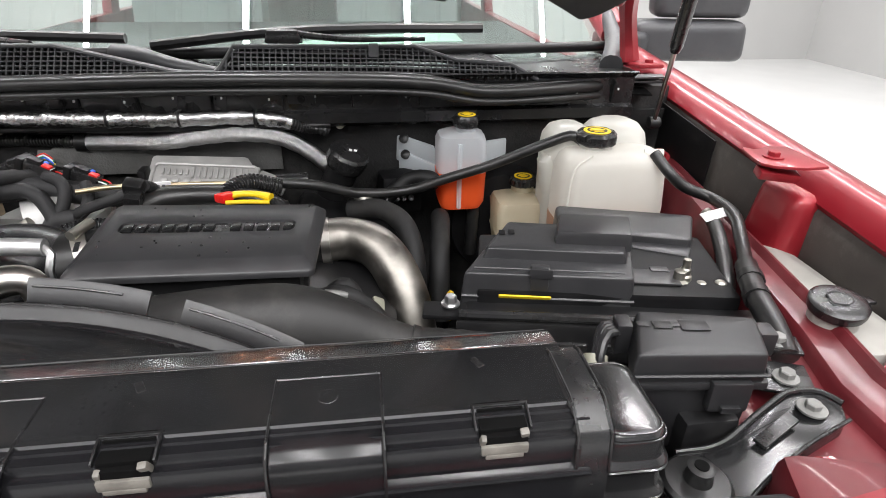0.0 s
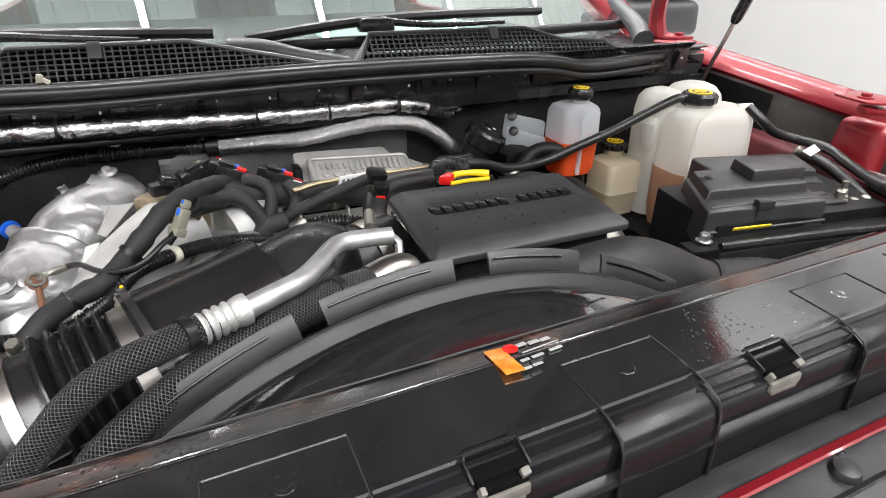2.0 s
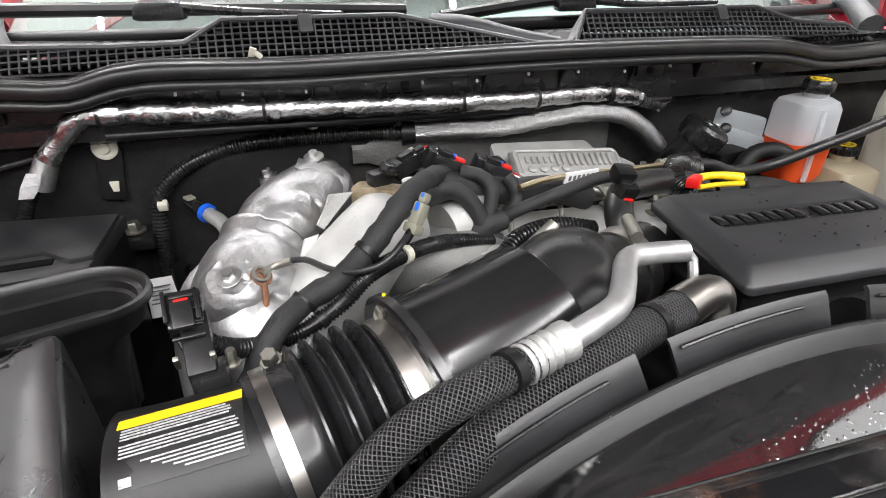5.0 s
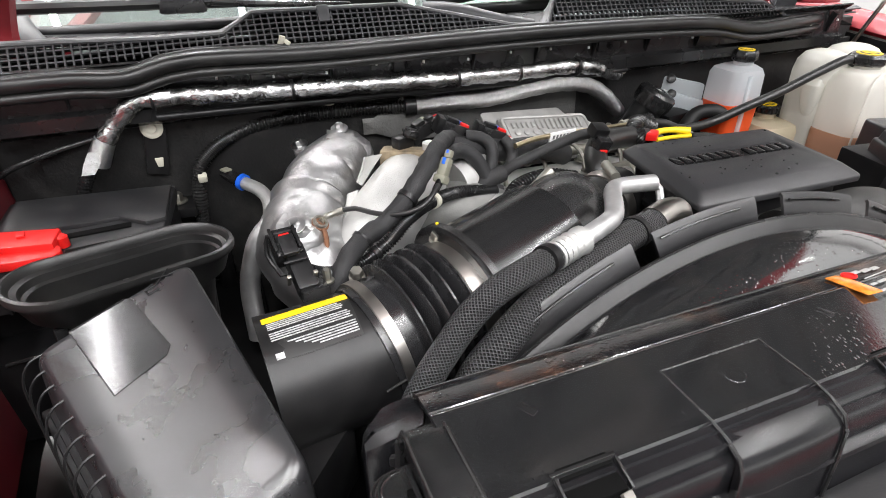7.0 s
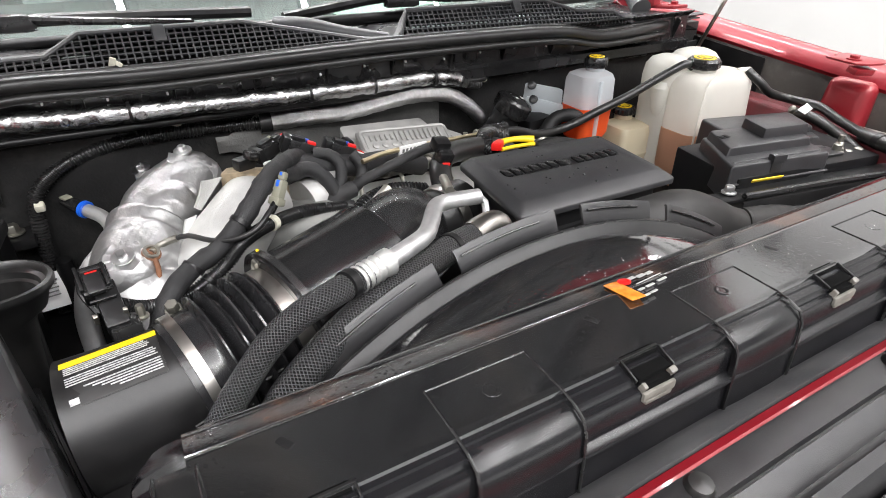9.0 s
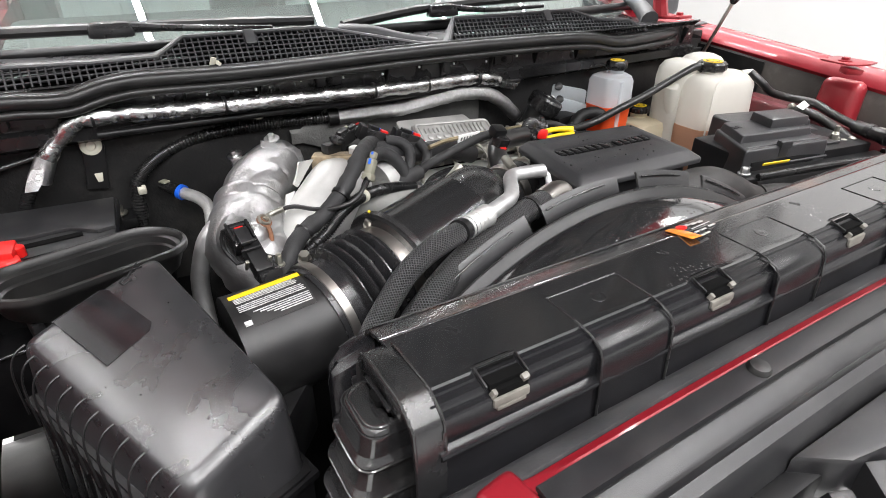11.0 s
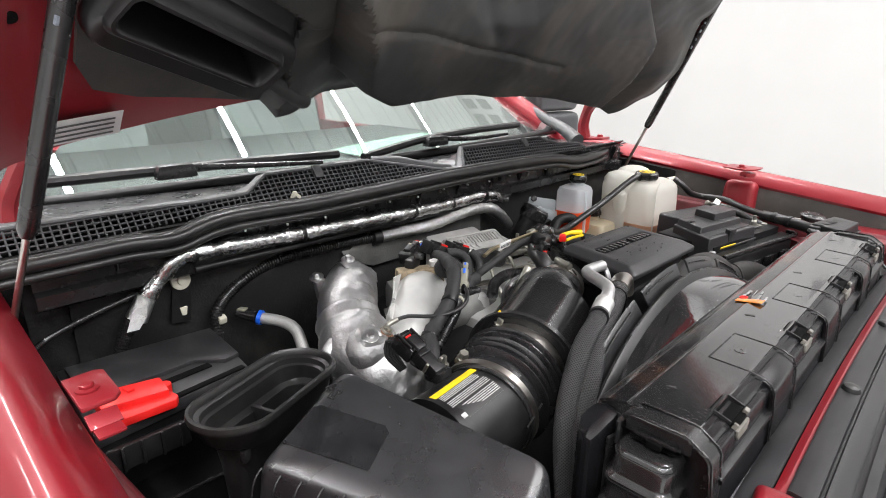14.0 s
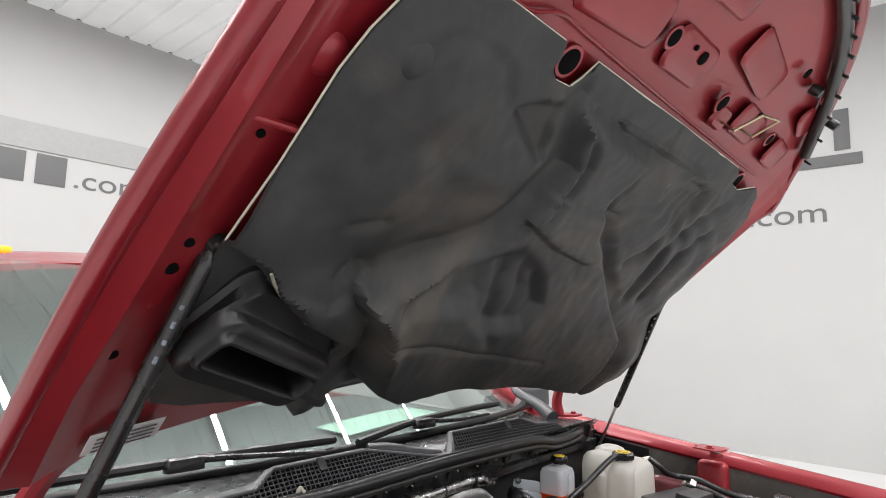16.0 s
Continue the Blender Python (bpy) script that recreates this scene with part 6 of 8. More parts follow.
part("vane", rbox((-0.70, 0.43, 1.10), (0.006, 0.05, 0.05), 0.002, rot(0, 0, 21)), BLACK, duct)

# airflow sensor
maf = thing("airflow_sensor", (-0.54, 0.32, 1.14), "black airflow sensor with a red-locked plug", "sensor")
part("base", rbox((-0.533, 0.308, 1.155), (0.026, 0.024, 0.016), 0.003, rot(0, 0, 8)), BLACK_SATIN, maf)
part("body", rbox((-0.540, 0.325, 1.170), (0.020, 0.05, 0.018), 0.003, rot(28, 0, 8)), BLACK, maf)
pl = part("plug", rbox((-0.548, 0.348, 1.184), (0.026, 0.032, 0.022), 0.004, rot(28, 0, 8)), BLACK_SATIN, maf)
part("lock", rbox((-0.5485, 0.345, 1.1975), (0.010, 0.005, 0.002), 0.0006, rot(28, 0, 8)), RED_PL, pl, "red lock tab")
part("slider", rbox((-0.5470, 0.333, 1.1935), (0.015, 0.022, 0.006), 0.002, rot(28, 0, 8)), GREY_PL, pl)
for s in (-1, 1):
    part("pin", rbox((-0.541 + s * 0.012, 0.310, 1.170), (0.004, 0.004, 0.014), 0.001, rot(28, 0, 8)), ZINC, pl)
for s in (-1, 1):
    part("rib", rbox((-0.5485 + s * 0.011, 0.341, 1.197), (0.003, 0.026, 0.004), 0.001, rot(28, 0, 8)), BLACK, pl)
part("screw", hexbolt((-0.518, 0.313, 1.158), 0.004, 0.012), ZINC, maf)
for k in range(4):
    part("rib", rbox((-0.5465 + 0.001 * k, 0.351 - 0.010 * k, 1.1985 - 0.0053 * k), (0.022, 0.0025, 0.003), 0.0008, rot(28, 0, 8)), GREY_PL, pl)
for k in range(5):
    part("wire", tube([(-0.556 + 0.004 * k, 0.362, 1.188), (-0.562 + 0.005 * k, 0.372, 1.186 + 0.003 * (k % 2)), (-0.566 + 0.004 * k, 0.368, 1.168), (-0.556 + 0.002 * k, 0.352, 1.150)], 0.0022, 8), BLACK, pl)

# ---------------------------------------------------------------- silver pipe and braided hoses
ac = thing("silver_pipe", (-0.23, 0.27, 1.1), "satin aluminium air-conditioning pipe with a braided hose", "pipe")
part("pipe", tube([(-0.156, 0.300, 1.203), (-0.19, 0.300, 1.206), (-0.215, 0.293, 1.208), (-0.243, 0.255, 1.212), (-0.262, 0.232, 1.214), (-0.29, 0.217, 1.214), (-0.322, 0.207, 1.210)], 0.0092, 16, 0.006), PIPEM, ac)
part("ferrule", tube([(-0.310, 0.210, 1.212), (-0.320, 0.207, 1.2115), (-0.346, 0.1975, 1.2105)], lambda d, t: (0.0132 if t < 0.2 else 0.0120 + 0.0012 * math.sin(d * 900)), 18, 0.0015), CAST, ac)
part("tail_loop", tube([(-0.158, 0.300, 1.203), (-0.150, 0.296, 1.196), (-0.152, 0.288, 1.182), (-0.150, 0.284, 1.165)], 0.0045, 8), ALU, ac)
part("braided_hose", tube([(-0.335, 0.202, 1.210), (-0.379, 0.186, 1.210), (-0.408, 0.180, 1.203), (-0.432, 0.174, 1.191), (-0.455, 0.167, 1.171), (-0.4785, 0.1578, 1.148), (-0.496, 0.1475, 1.122), (-0.508, 0.136, 1.09), (-0.514, 0.125, 1.03), (-0.514, 0.12, 0.95), (-0.51, 0.12, 0.86)], 0.0118, 24, 0.005), BRAID, ac)
part("band", tube([(-0.352, 0.195, 1.212), (-0.359, 0.1915, 1.2125)], 0.0132, 18), BLACK, ac)
ac2 = thing("braided_hose", (-0.3, 0.22, 1.0), "thick black braided sleeve hose with a steel end", "hose")
part("sleeve", tube([(-0.190, 0.250, 1.186), (-0.225, 0.236, 1.190), (-0.270, 0.219, 1.189), (-0.319, 0.202, 1.183), (-0.345, 0.194, 1.178), (-0.3765, 0.1828, 1.168), (-0.411, 0.169, 1.153), (-0.434, 0.162, 1.135), (-0.455, 0.152, 1.10), (-0.468, 0.14, 1.05), (-0.472, 0.13, 0.95), (-0.468, 0.13, 0.86)], 0.0150, 26, 0.005), BRAID, ac2)
part("end_fitting", tube([(-0.196, 0.248, 1.187), (-0.172, 0.256, 1.190), (-0.156, 0.258, 1.186), (-0.150, 0.258, 1.165)], lambda d, t: 0.0165 - 0.003 * t, 18, 0.004), STEEL, ac2)
part("band", tube([(-0.228, 0.2347, 1.1903), (-0.234, 0.232, 1.1905)], 0.0164, 18), BLACK, ac2)

# ---------------------------------------------------------------- turbo heat shield and intake casting
hs = thing("heat_shield", (-0.49, 0.53, 1.0), "crumpled silver heat shield over the exhaust pipe", "heat shield")


def lump(d, t):
    if t < 0.42:
        return 0.034 + 0.0145 * math.sin(math.pi * min(1, t * 1.25 + 0.12)) - 0.009 * (t < 0.03) - 0.0045 * max(0, t - 0.34) / 0.08
    k = (t - 0.42) / 0.58
    lip = 0.0022 * math.exp(-((k - 0.015) / 0.02) ** 2) - 0.0030 * math.exp(-((k - 0.10) / 0.035) ** 2)
    return 0.0500 + 0.0085 * math.sin(math.pi * min(1, k * 1.35)) + lip - 0.018 * max(0, k - 0.8) / 0.2 - 0.0035 * math.exp(-((k - 0.52) / 0.05) ** 2)


shape = tube([(-0.408, 0.652, 1.146), (-0.438, 0.617, 1.149), (-0.484, 0.563, 1.135), (-0.505, 0.52, 1.114), (-0.515, 0.477, 1.099), (-0.502, 0.440, 1.072), (-0.482, 0.408, 1.03)], lump, 72, 0.003)
for v in shape.verts:
    near = math.exp(-((v.co - Vector((-0.527, 0.470, 1.15))).length / 0.04) ** 2)
    crease = 0.5 - abs(noise.noise(v.co * 22 + Vector((3, 1, 7))))
    sharp = max(0.0, 0.12 - abs(noise.noise(v.co * 15 + Vector((9, 4, 2))))) / 0.12
    v.co += Vector((0.8, -0.6, 1)) * (0.0024 * noise.noise(v.co * 16) + (0.0013 + 0.0030 * near) * crease - 0.0018 * sharp * sharp + 0.0011 * (0.5 - abs(noise.noise(v.co * 60))) + near * 0.0012 * math.sin(v.co.x * 420 + v.co.y * 160))
part("shell", shape, SHIELD, hs)
lobe = lathe([(0.046, -0.055), (0.046, -0.03), (0.042, -0.008), (0.036, 0.008), (0.029, 0.018), (0.022, 0.024), (0.017, 0.0235), (0.010, 0.0235), (0.003, 0.0235)], (-0.523, 0.460, 1.130), (-0.1, -0.35, 0.9), 56)
for v in lobe.verts:
    r = v.co - Vector((-0.523, 0.460, 1.15))
    a = math.atan2(r.y, r.x)
    v.co += Vector((0.3, 0.3, 1)) * (0.0012 * math.sin(a * 9 + 5 * noise.noise(v.co * 30)) + 0.0015 * noise.noise(v.co * 45))
part("lobe", lobe, SHIELD, hs)
for c, a in (((-0.5265, 0.450, 1.1525), (-0.12, -0.36, 0.9)), ((-0.428, 0.631, 1.197), (-0.1, -0.2, 1)), ((-0.484, 0.645, 1.176), (-0.3, -0.1, 1))):
    part("bolt", hexbolt(c, 0.0058, 0.007, a, 2.1), ALU, hs)
part("rust_gap", tube([(-0.4965, 0.441, 1.146), (-0.4955, 0.434, 1.138), (-0.4975, 0.427, 1.125), (-0.501, 0.419, 1.110), (-0.503, 0.408, 1.085)], 0.0030, 10), RUST, hs, "rusty exposed flange")
part("sensor_ring", lathe([(0.0092, 0), (0.0092, 0.003), (0.0085, 0.0042), (0.0060, 0.0042), (0.0056, 0.0005), (0.002, 0.0005)], (-0.4985, 0.449, 1.1505), (0.35, -0.45, 0.8), 22), ZINC, hs)
part("rust_hole", lathe([(0.0105, 0), (0.0105, 0.002), (0.009, 0.003)], (-0.4985, 0.4495, 1.1485), (0.35, -0.45, 0.8), 20), RUST, hs)
part("collar_plate", sheet([[(-0.438, 0.652, 1.188), (-0.412, 0.640, 1.188), (-0.388, 0.620, 1.176)], [(-0.446, 0.630, 1.199), (-0.418, 0.612, 1.194), (-0.392, 0.600, 1.172)], [(-0.452, 0.606, 1.196), (-0.424, 0.592, 1.186), (-0.398, 0.590, 1.160)]], 0.003), SHIELD, hs, "bent aluminium collar plate")
part("side_lug", rbox((-0.480, 0.640, 1.155), (0.020, 0.012, 0.045), 0.005, rot(10, -15, 0)), SHIELD, hs)
part("outlet_tube", tube([(-0.535, 0.51, 1.135), (-0.552, 0.50, 1.132), (-0.567, 0.50, 1.116), (-0.578, 0.50, 1.090), (-0.588, 0.50, 1.05), (-0.590, 0.49, 0.98)], 0.0125, 18), PIPEM, hs, "bent aluminium drain pipe")

STAIN = mat("stained_cast_alloy", (0.30, 0.24, 0.16), 0.62, metal=0.5, var=0.45, vs=70, bump=0.5, bs=600, dist=0.001)
man = thing("intake_casting", (-0.38, 0.52, 1.0), "rough cast aluminium intake horn on the engine", "intake horn")
horn = tube([(-0.505, 0.425, 1.035), (-0.476, 0.436, 1.066), (-0.446, 0.456, 1.098), (-0.408, 0.484, 1.126), (-0.372, 0.512, 1.146), (-0.350, 0.530, 1.150)], lambda d, t: 0.030 + 0.016 * min(1, t * 1.6) - 0.002 * math.sin(t * 9), 44, 0.005)
for v in horn.verts:
    v.co += Vector((-0.3, -0.4, 0.8)) * (0.0030 * noise.noise(v.co * 22) + 0.0010 * noise.noise(v.co * 75))
part("horn", horn, CAST, man, "pale sand-cast curved horn")
part("pipe_boss", lathe([(0.017, 0), (0.017, 0.012), (0.013, 0.016), (0.006, 0.016)], (-0.470, 0.418, 1.094), (-0.2, -0.8, 0.6), 20), CAST, man)
part("edge_plate", sheet([[(-0.398, 0.532, 1.190), (-0.424, 0.518, 1.195)], [(-0.412, 0.522, 1.180), (-0.431, 0.510, 1.182)], [(-0.434, 0.506, 1.163), (-0.440, 0.502, 1.170)]], 0.003), CAST, man, "bent pale shield corner")
part("edge_plate", sheet([[(-0.440, 0.500, 1.160), (-0.454, 0.494, 1.160)], [(-0.455, 0.484, 1.140), (-0.466, 0.476, 1.136)]], 0.003), CAST, man)
part("top_flange", prism([(-0.400, 0.535), (-0.332, 0.492), (-0.316, 0.516), (-0.385, 0.560)], 1.150, 1.194, 0.006, 1.0, [1.194, 1.197, 1.194, 1.192]), STAIN, man, "rust-stained brownish flange")
part("body", prism([(-0.40, 0.50), (-0.24, 0.46), (-0.21, 0.60), (-0.33, 0.66)], 1.02, 1.13, 0.02), CAST, man)
part("elbow_casting", tube([(-0.40, 0.55, 1.08), (-0.34, 0.51, 1.105), (-0.285, 0.50, 1.105), (-0.22, 0.50, 1.085)], lambda d, t: 0.042 - 0.008 * t, 28), CAST_D, man)
part("throttle", tube([(-0.30, 0.53, 1.13), (-0.25, 0.55, 1.135)], 0.036, 22), CAST, man)
part("boss", lathe([(0.009, 0), (0.009, 0.01), (0.005, 0.012)], (-0.338, 0.512, 1.194), (0, 0, 1), 14), CAST, man)
part("sensor_block", rbox((-0.366, 0.536, 1.201), (0.026, 0.018, 0.016), 0.004, rot(0, 0, 20)), BLACK, man)
part("sensor_plug", rbox((-0.356, 0.530, 1.212), (0.020, 0.014, 0.012), 0.004, rot(10, 20, 30)), BLACK_SATIN, man)

# ---------------------------------------------------------------- wiring and small hoses
def run(name, pts, r, material, label, category="harness", ridged=False, sides=12):
    t = thing(name, pts[0], label, category)
    part("sleeve", corrugated(pts, r) if ridged else tube(pts, r, sides), material, t)
    return t


def plug(parent, c, size, turn, material, accents=()):
    p = part("plug", rbox(c, size, 0.003, turn), material, parent)
    for off, s, m in accents:
        part("lock", rbox(Vector(c) + turn @ Vector(off), s, 0.001, turn), m, p)
    return p


run("taped_harness", [(-0.52, 0.335, 1.10), (-0.492, 0.360, 1.142), (-0.462, 0.396, 1.148), (-0.430, 0.412, 1.155), (-0.402, 0.414, 1.180), (-0.377, 0.430, 1.200), (-0.356, 0.452, 1.211), (-0.325, 0.50, 1.206), (-0.290, 0.555, 1.190), (-0.25, 0.58, 1.175), (-0.21, 0.57, 1.165)], lambda d, t: 0.0112 + 0.0006 * math.sin(d * 420) + 0.0005 * math.sin(d * 170), TAPE, "thick black cloth-taped wiring harness")
th = bpy.data.objects["taped_harness"]
for p in ((-0.462, 0.396, 1.148), (-0.402, 0.414, 1.180), (-0.366, 0.441, 1.206)):
    part("cable_tie", tube([Vector(p) - Vector((0.002, 0.001, 0.0015)), Vector(p) + Vector((0.002, 0.001, 0.0015))], 0.0128, 16), BLACK, th)
ll = thing("split_loom", (-0.45, 0.39, 1.11), "shiny black corrugated wire loom", "harness")
part("sleeve", corrugated([(-0.545, 0.338, 1.168), (-0.520, 0.350, 1.145), (-0.495, 0.372, 1.128), (-0.466, 0.388, 1.124), (-0.431, 0.398, 1.138), (-0.400, 0.405, 1.162), (-0.359, 0.436, 1.160), (-0.31, 0.475, 1.145), (-0.25, 0.49, 1.13)], 0.0075, 0.0036, 0.0008), BLACK_SATIN, ll)
part("collar", tube([(-0.366, 0.430, 1.161), (-0.360, 0.435, 1.1605)], 0.0095, 14), CREAM, ll, "white cable collar")
part("tie", tube([(-0.452, 0.392, 1.128), (-0.447, 0.394, 1.130)], 0.0088, 14), BLACK, ll)
run("sensor_lead", [(-0.470, 0.459, 1.156), (-0.456, 0.4486, 1.161), (-0.437, 0.421, 1.1635), (-0.418, 0.4015, 1.168), (-0.397, 0.3944, 1.174), (-0.383, 0.3966, 1.181), (-0.372, 0.406, 1.187), (-0.364, 0.416, 1.188)], 0.0031, GREY_PL, "thin grey sensor lead", "cable")
sp = run("exhaust_sensor", [(-0.4985, 0.449, 1.150), (-0.490, 0.4605, 1.150), (-0.480, 0.462, 1.1525), (-0.468, 0.4575, 1.157)], 0.0042, ZINC, "steel exhaust sensor in a rusty flange", "sensor")
cg = run("sensor_connector", [(-0.366, 0.418, 1.182), (-0.356, 0.427, 1.190)], 0.0045, DARK, "beige wiring connector with a blue clip", "connector")
tilt = Vector((0.45, 0.3, 0.85)).to_track_quat("Y", "Z").to_matrix()
plug(cg, (-0.349, 0.433, 1.200), (0.012, 0.026, 0.012), tilt, BEIGE, (((0.0, 0.008, 0.0062), (0.004, 0.008, 0.002), BLUE),))
plug(cg, (-0.355, 0.4285, 1.189), (0.016, 0.010, 0.014), tilt, BEIGE)
plug(cg, (-0.341, 0.438, 1.215), (0.009, 0.010, 0.009), tilt, BEIGE, (((0.0, 0.002, 0.0048), (0.003, 0.004, 0.001), BLUE),))

# black pipes and coils behind the cover
run("breather_hose", [(-0.115, 0.40, 1.12), (-0.13, 0.43, 1.165), (-0.105, 0.47, 1.180), (-0.06, 0.49, 1.178), (0.0, 0.51, 1.165), (0.05, 0.52, 1.14), (0.07, 0.53, 1.08)], 0.0155, RUBBER, "black moulded breather hose", "hose", sides=16)
run("coil_loom", [(0.02, 0.46, 1.12), (0.0, 0.475, 1.155), (-0.015, 0.50, 1.175), (0.01, 0.53, 1.18), (0.05, 0.545, 1.165)], 0.012, BLACK_SATIN, "black corrugated loom behind the cover", ridged=True)
run("manifold_loom", [(-0.335, 0.490, 1.195), (-0.315, 0.525, 1.182), (-0.285, 0.545, 1.178), (-0.245, 0.55, 1.168), (-0.195, 0.55, 1.160), (-0.15, 0.555, 1.155), (-0.09, 0.57, 1.13)], 0.0165, TAPE, "thick black cloth-taped engine harness", sides=18)
lp = run("harness_loop", [(-0.335, 0.478, 1.200), (-0.310, 0.512, 1.184), (-0.290, 0.522, 1.183), (-0.272, 0.520, 1.173), (-0.258, 0.512, 1.150), (-0.252, 0.505, 1.128), (-0.236, 0.502, 1.120)], 0.0105, TAPE, "black cloth-taped injector harness loop", sides=16)
part("junction", tube([(-0.268, 0.508, 1.128), (-0.250, 0.512, 1.140), (-0.226, 0.512, 1.143)], lambda d, t: 0.016 - 0.005 * abs(2 * t - 1), 16), TAPE, lp)
part("branch", tube([(-0.255, 0.512, 1.140), (-0.243, 0.518, 1.160), (-0.240, 0.528, 1.180), (-0.252, 0.540, 1.190), (-0.270, 0.548, 1.192)], 0.0085, 14), TAPE, lp)
part("branch", tube([(-0.236, 0.512, 1.138), (-0.216, 0.515, 1.152), (-0.209, 0.524, 1.170), (-0.216, 0.538, 1.184)], 0.008, 14), TAPE, lp)
run("long_branch", [(-0.225, 0.512, 1.148), (-0.21, 0.505, 1.158), (-0.16, 0.500, 1.176), (-0.12, 0.495, 1.189), (-0.105, 0.48, 1.196), (-0.108, 0.465, 1.205)], 0.0075, TAPE, "black taped sensor branch", sides=14)
run("valley_loom", [(-0.25, 0.455, 1.130), (-0.225, 0.47, 1.142), (-0.18, 0.478, 1.145), (-0.13, 0.475, 1.135)], 0.009, BLACK_SATIN, "shiny black corrugated wire loom", ridged=True)


def twin_plug(at, way, locks):
    """A long black plug with a coloured lock and a bundle of wires at its end."""
    at, way = Vector(at), Vector(way).normalized()
    turn = way.to_track_quat("X", "Z").to_matrix()
    pg = thing("injector_plug", at, "black injector plug with coloured lock and wires", "connector", "injector plugs")
    p = plug(pg, at, (0.040, 0.020, 0.020), turn, BLACK_SATIN, (((0.012, -0.003, 0.011), (0.012, 0.009, 0.004), locks[0]), ((0.006, 0.004, 0.0115), (0.006, 0.006, 0.003), locks[1])))
    part("latch", rbox(at + turn @ Vector((-0.006, 0, 0.012)), (0.018, 0.012, 0.005), 0.0015, turn), BLACK, p)
    part("collar", rbox(at + turn @ Vector((-0.022, 0, 0)), (0.010, 0.024, 0.023), 0.002, turn), BLACK, p)
    for k in range(6):
        e = at + turn @ Vector((0.019, -0.0075 + 0.003 * k, 0.004 * math.sin(k * 2.1)))
        part("wire", tube([e, e + way * 0.012 + Vector((0, -0.001, 0.001)), e + way * 0.02 + Vector((0.004, -0.006, -0.010))], 0.0011, 6), (BLUE, WHITE_PL, YELLOW, GREEN, RED_PL, BLACK)[k], pg)


twin_plug((-0.283, 0.562, 1.199), (0.85, -0.15, -0.38), (RED_PL, BLUE))
twin_plug((-0.224, 0.562, 1.184), (0.85, -0.15, -0.35), (RED_PL, BLUE))
twin_plug((-0.318, 0.590, 1.196), (0.8, 0.3, 0.25), (BLACK, BEIGE))
part("drum_band_screw", tube([(-0.252, 0.395, 1.168), (-0.222, 0.402, 1.188)], 0.007, 10), ZINC, engine)
oc = thing("temperature_sensor", (-0.122, 0.44, 1.15), "black sensor plug with a red lock on a clamp", "sensor")
plug(oc, (-0.119, 0.449, 1.187), (0.020, 0.020, 0.034), rot(20, 10, 0), BLACK_SATIN, (((0, -0.011, 0.0), (0.012, 0.003, 0.008), RED_PL),))
part("probe", tube([(-0.12, 0.445, 1.172), (-0.128, 0.425, 1.150), (-0.135, 0.405, 1.14)], 0.008, 12), ZINC, oc)
part("plug_cap", rbox((-0.118, 0.456, 1.208), (0.024, 0.02, 0.016), 0.004, rot(20, 10, 0)), BLACK, oc)

# bolts and small lines in the valley
for c in ((-0.20, 0.60, 1.112), (-0.14, 0.60, 1.110), (-0.05, 0.58, 1.110), (0.03, 0.58, 1.108), (-0.26, 0.60, 1.112)):
    part("bolt", hexbolt(c, 0.006, 0.008), ZINC, engine)
run("injector_rail", [(-0.27, 0.60, 1.125), (-0.16, 0.61, 1.125), (-0.03, 0.60, 1.12), (0.05, 0.59, 1.115)], 0.009, ZINC, "dull steel fuel rail behind the cover", "fuel rail")
for x in (-0.22, -0.15, -0.08, -0.01):
    part("line", tube([(x, 0.605, 1.128), (x + 0.012, 0.585, 1.14), (x + 0.02, 0.56, 1.125), (x + 0.015, 0.54, 1.09)], 0.0035, 8), ZINC, engine)

# engine controller in its alloy case
ecu = thing("control_module", (-0.09, 0.65, 1.10), "ribbed cast aluminium control module case", "control module")
ECUM = mat("grey_cast_case", (0.46, 0.455, 0.44), 0.5, metal=0.45, var=0.15, vs=30, bump=0.4, bs=500, dist=0.001, dust=0.15)
part("case", prism([(-0.180, 0.632), (0.002, 0.630), (0.010, 0.655), (-0.022, 0.70), (-0.178, 0.70)], 1.09, 1.17, 0.007, 1.0, [1.136, 1.122, 1.128, 1.164, 1.172]), ECUM, ecu)
er = rot(30, 4.5, 0)
EC = Vector((-0.082, 0.641, 1.148))
part("flange", rbox(EC, (0.168, 0.050, 0.010), 0.004, er), ECUM, ecu)
part("rib_field", rbox(EC + er @ Vector((0.002, -0.002, 0.005)), (0.152, 0.038, 0.004), 0.0015, er), ECUM, ecu)
for k in range(15):
    part("fin", rbox(EC + er @ Vector((-0.064 + 0.0092 * k, 0.004, 0.008)), (0.0045, 0.022 - 0.010 * (k < 5), 0.006), 0.002, er), ECUM, ecu)
for k in range(4):
    part("boss", lathe([(0.006, 0), (0.006, 0.004), (0.004, 0.005)], EC + er @ Vector((-0.060 + 0.017 * k, -0.012, 0.006)), er @ Vector((0, 0, 1)), 12), ECUM, ecu)
part("face_rim", tube([EC + er @ Vector((x, y, 0.0065)) for x, y in rrect(0.160, 0.044, 0.008, 4) + [(0.080, 0.014)]], 0.0030, 8, smooth=False), ECUM, ecu)
part("bracket_arm", rbox((0.018, 0.655, 1.13), (0.05, 0.03, 0.02), 0.006, rot(10, 25, 0)), ECUM, ecu)
part("stud", tube([(0.012, 0.60, 1.12), (0.012, 0.60, 1.158)], 0.004, 8), ZINC, ecu)
part("lug", rbox((-0.180, 0.655, 1.150), (0.012, 0.03, 0.026), 0.003), BLACK, ecu)

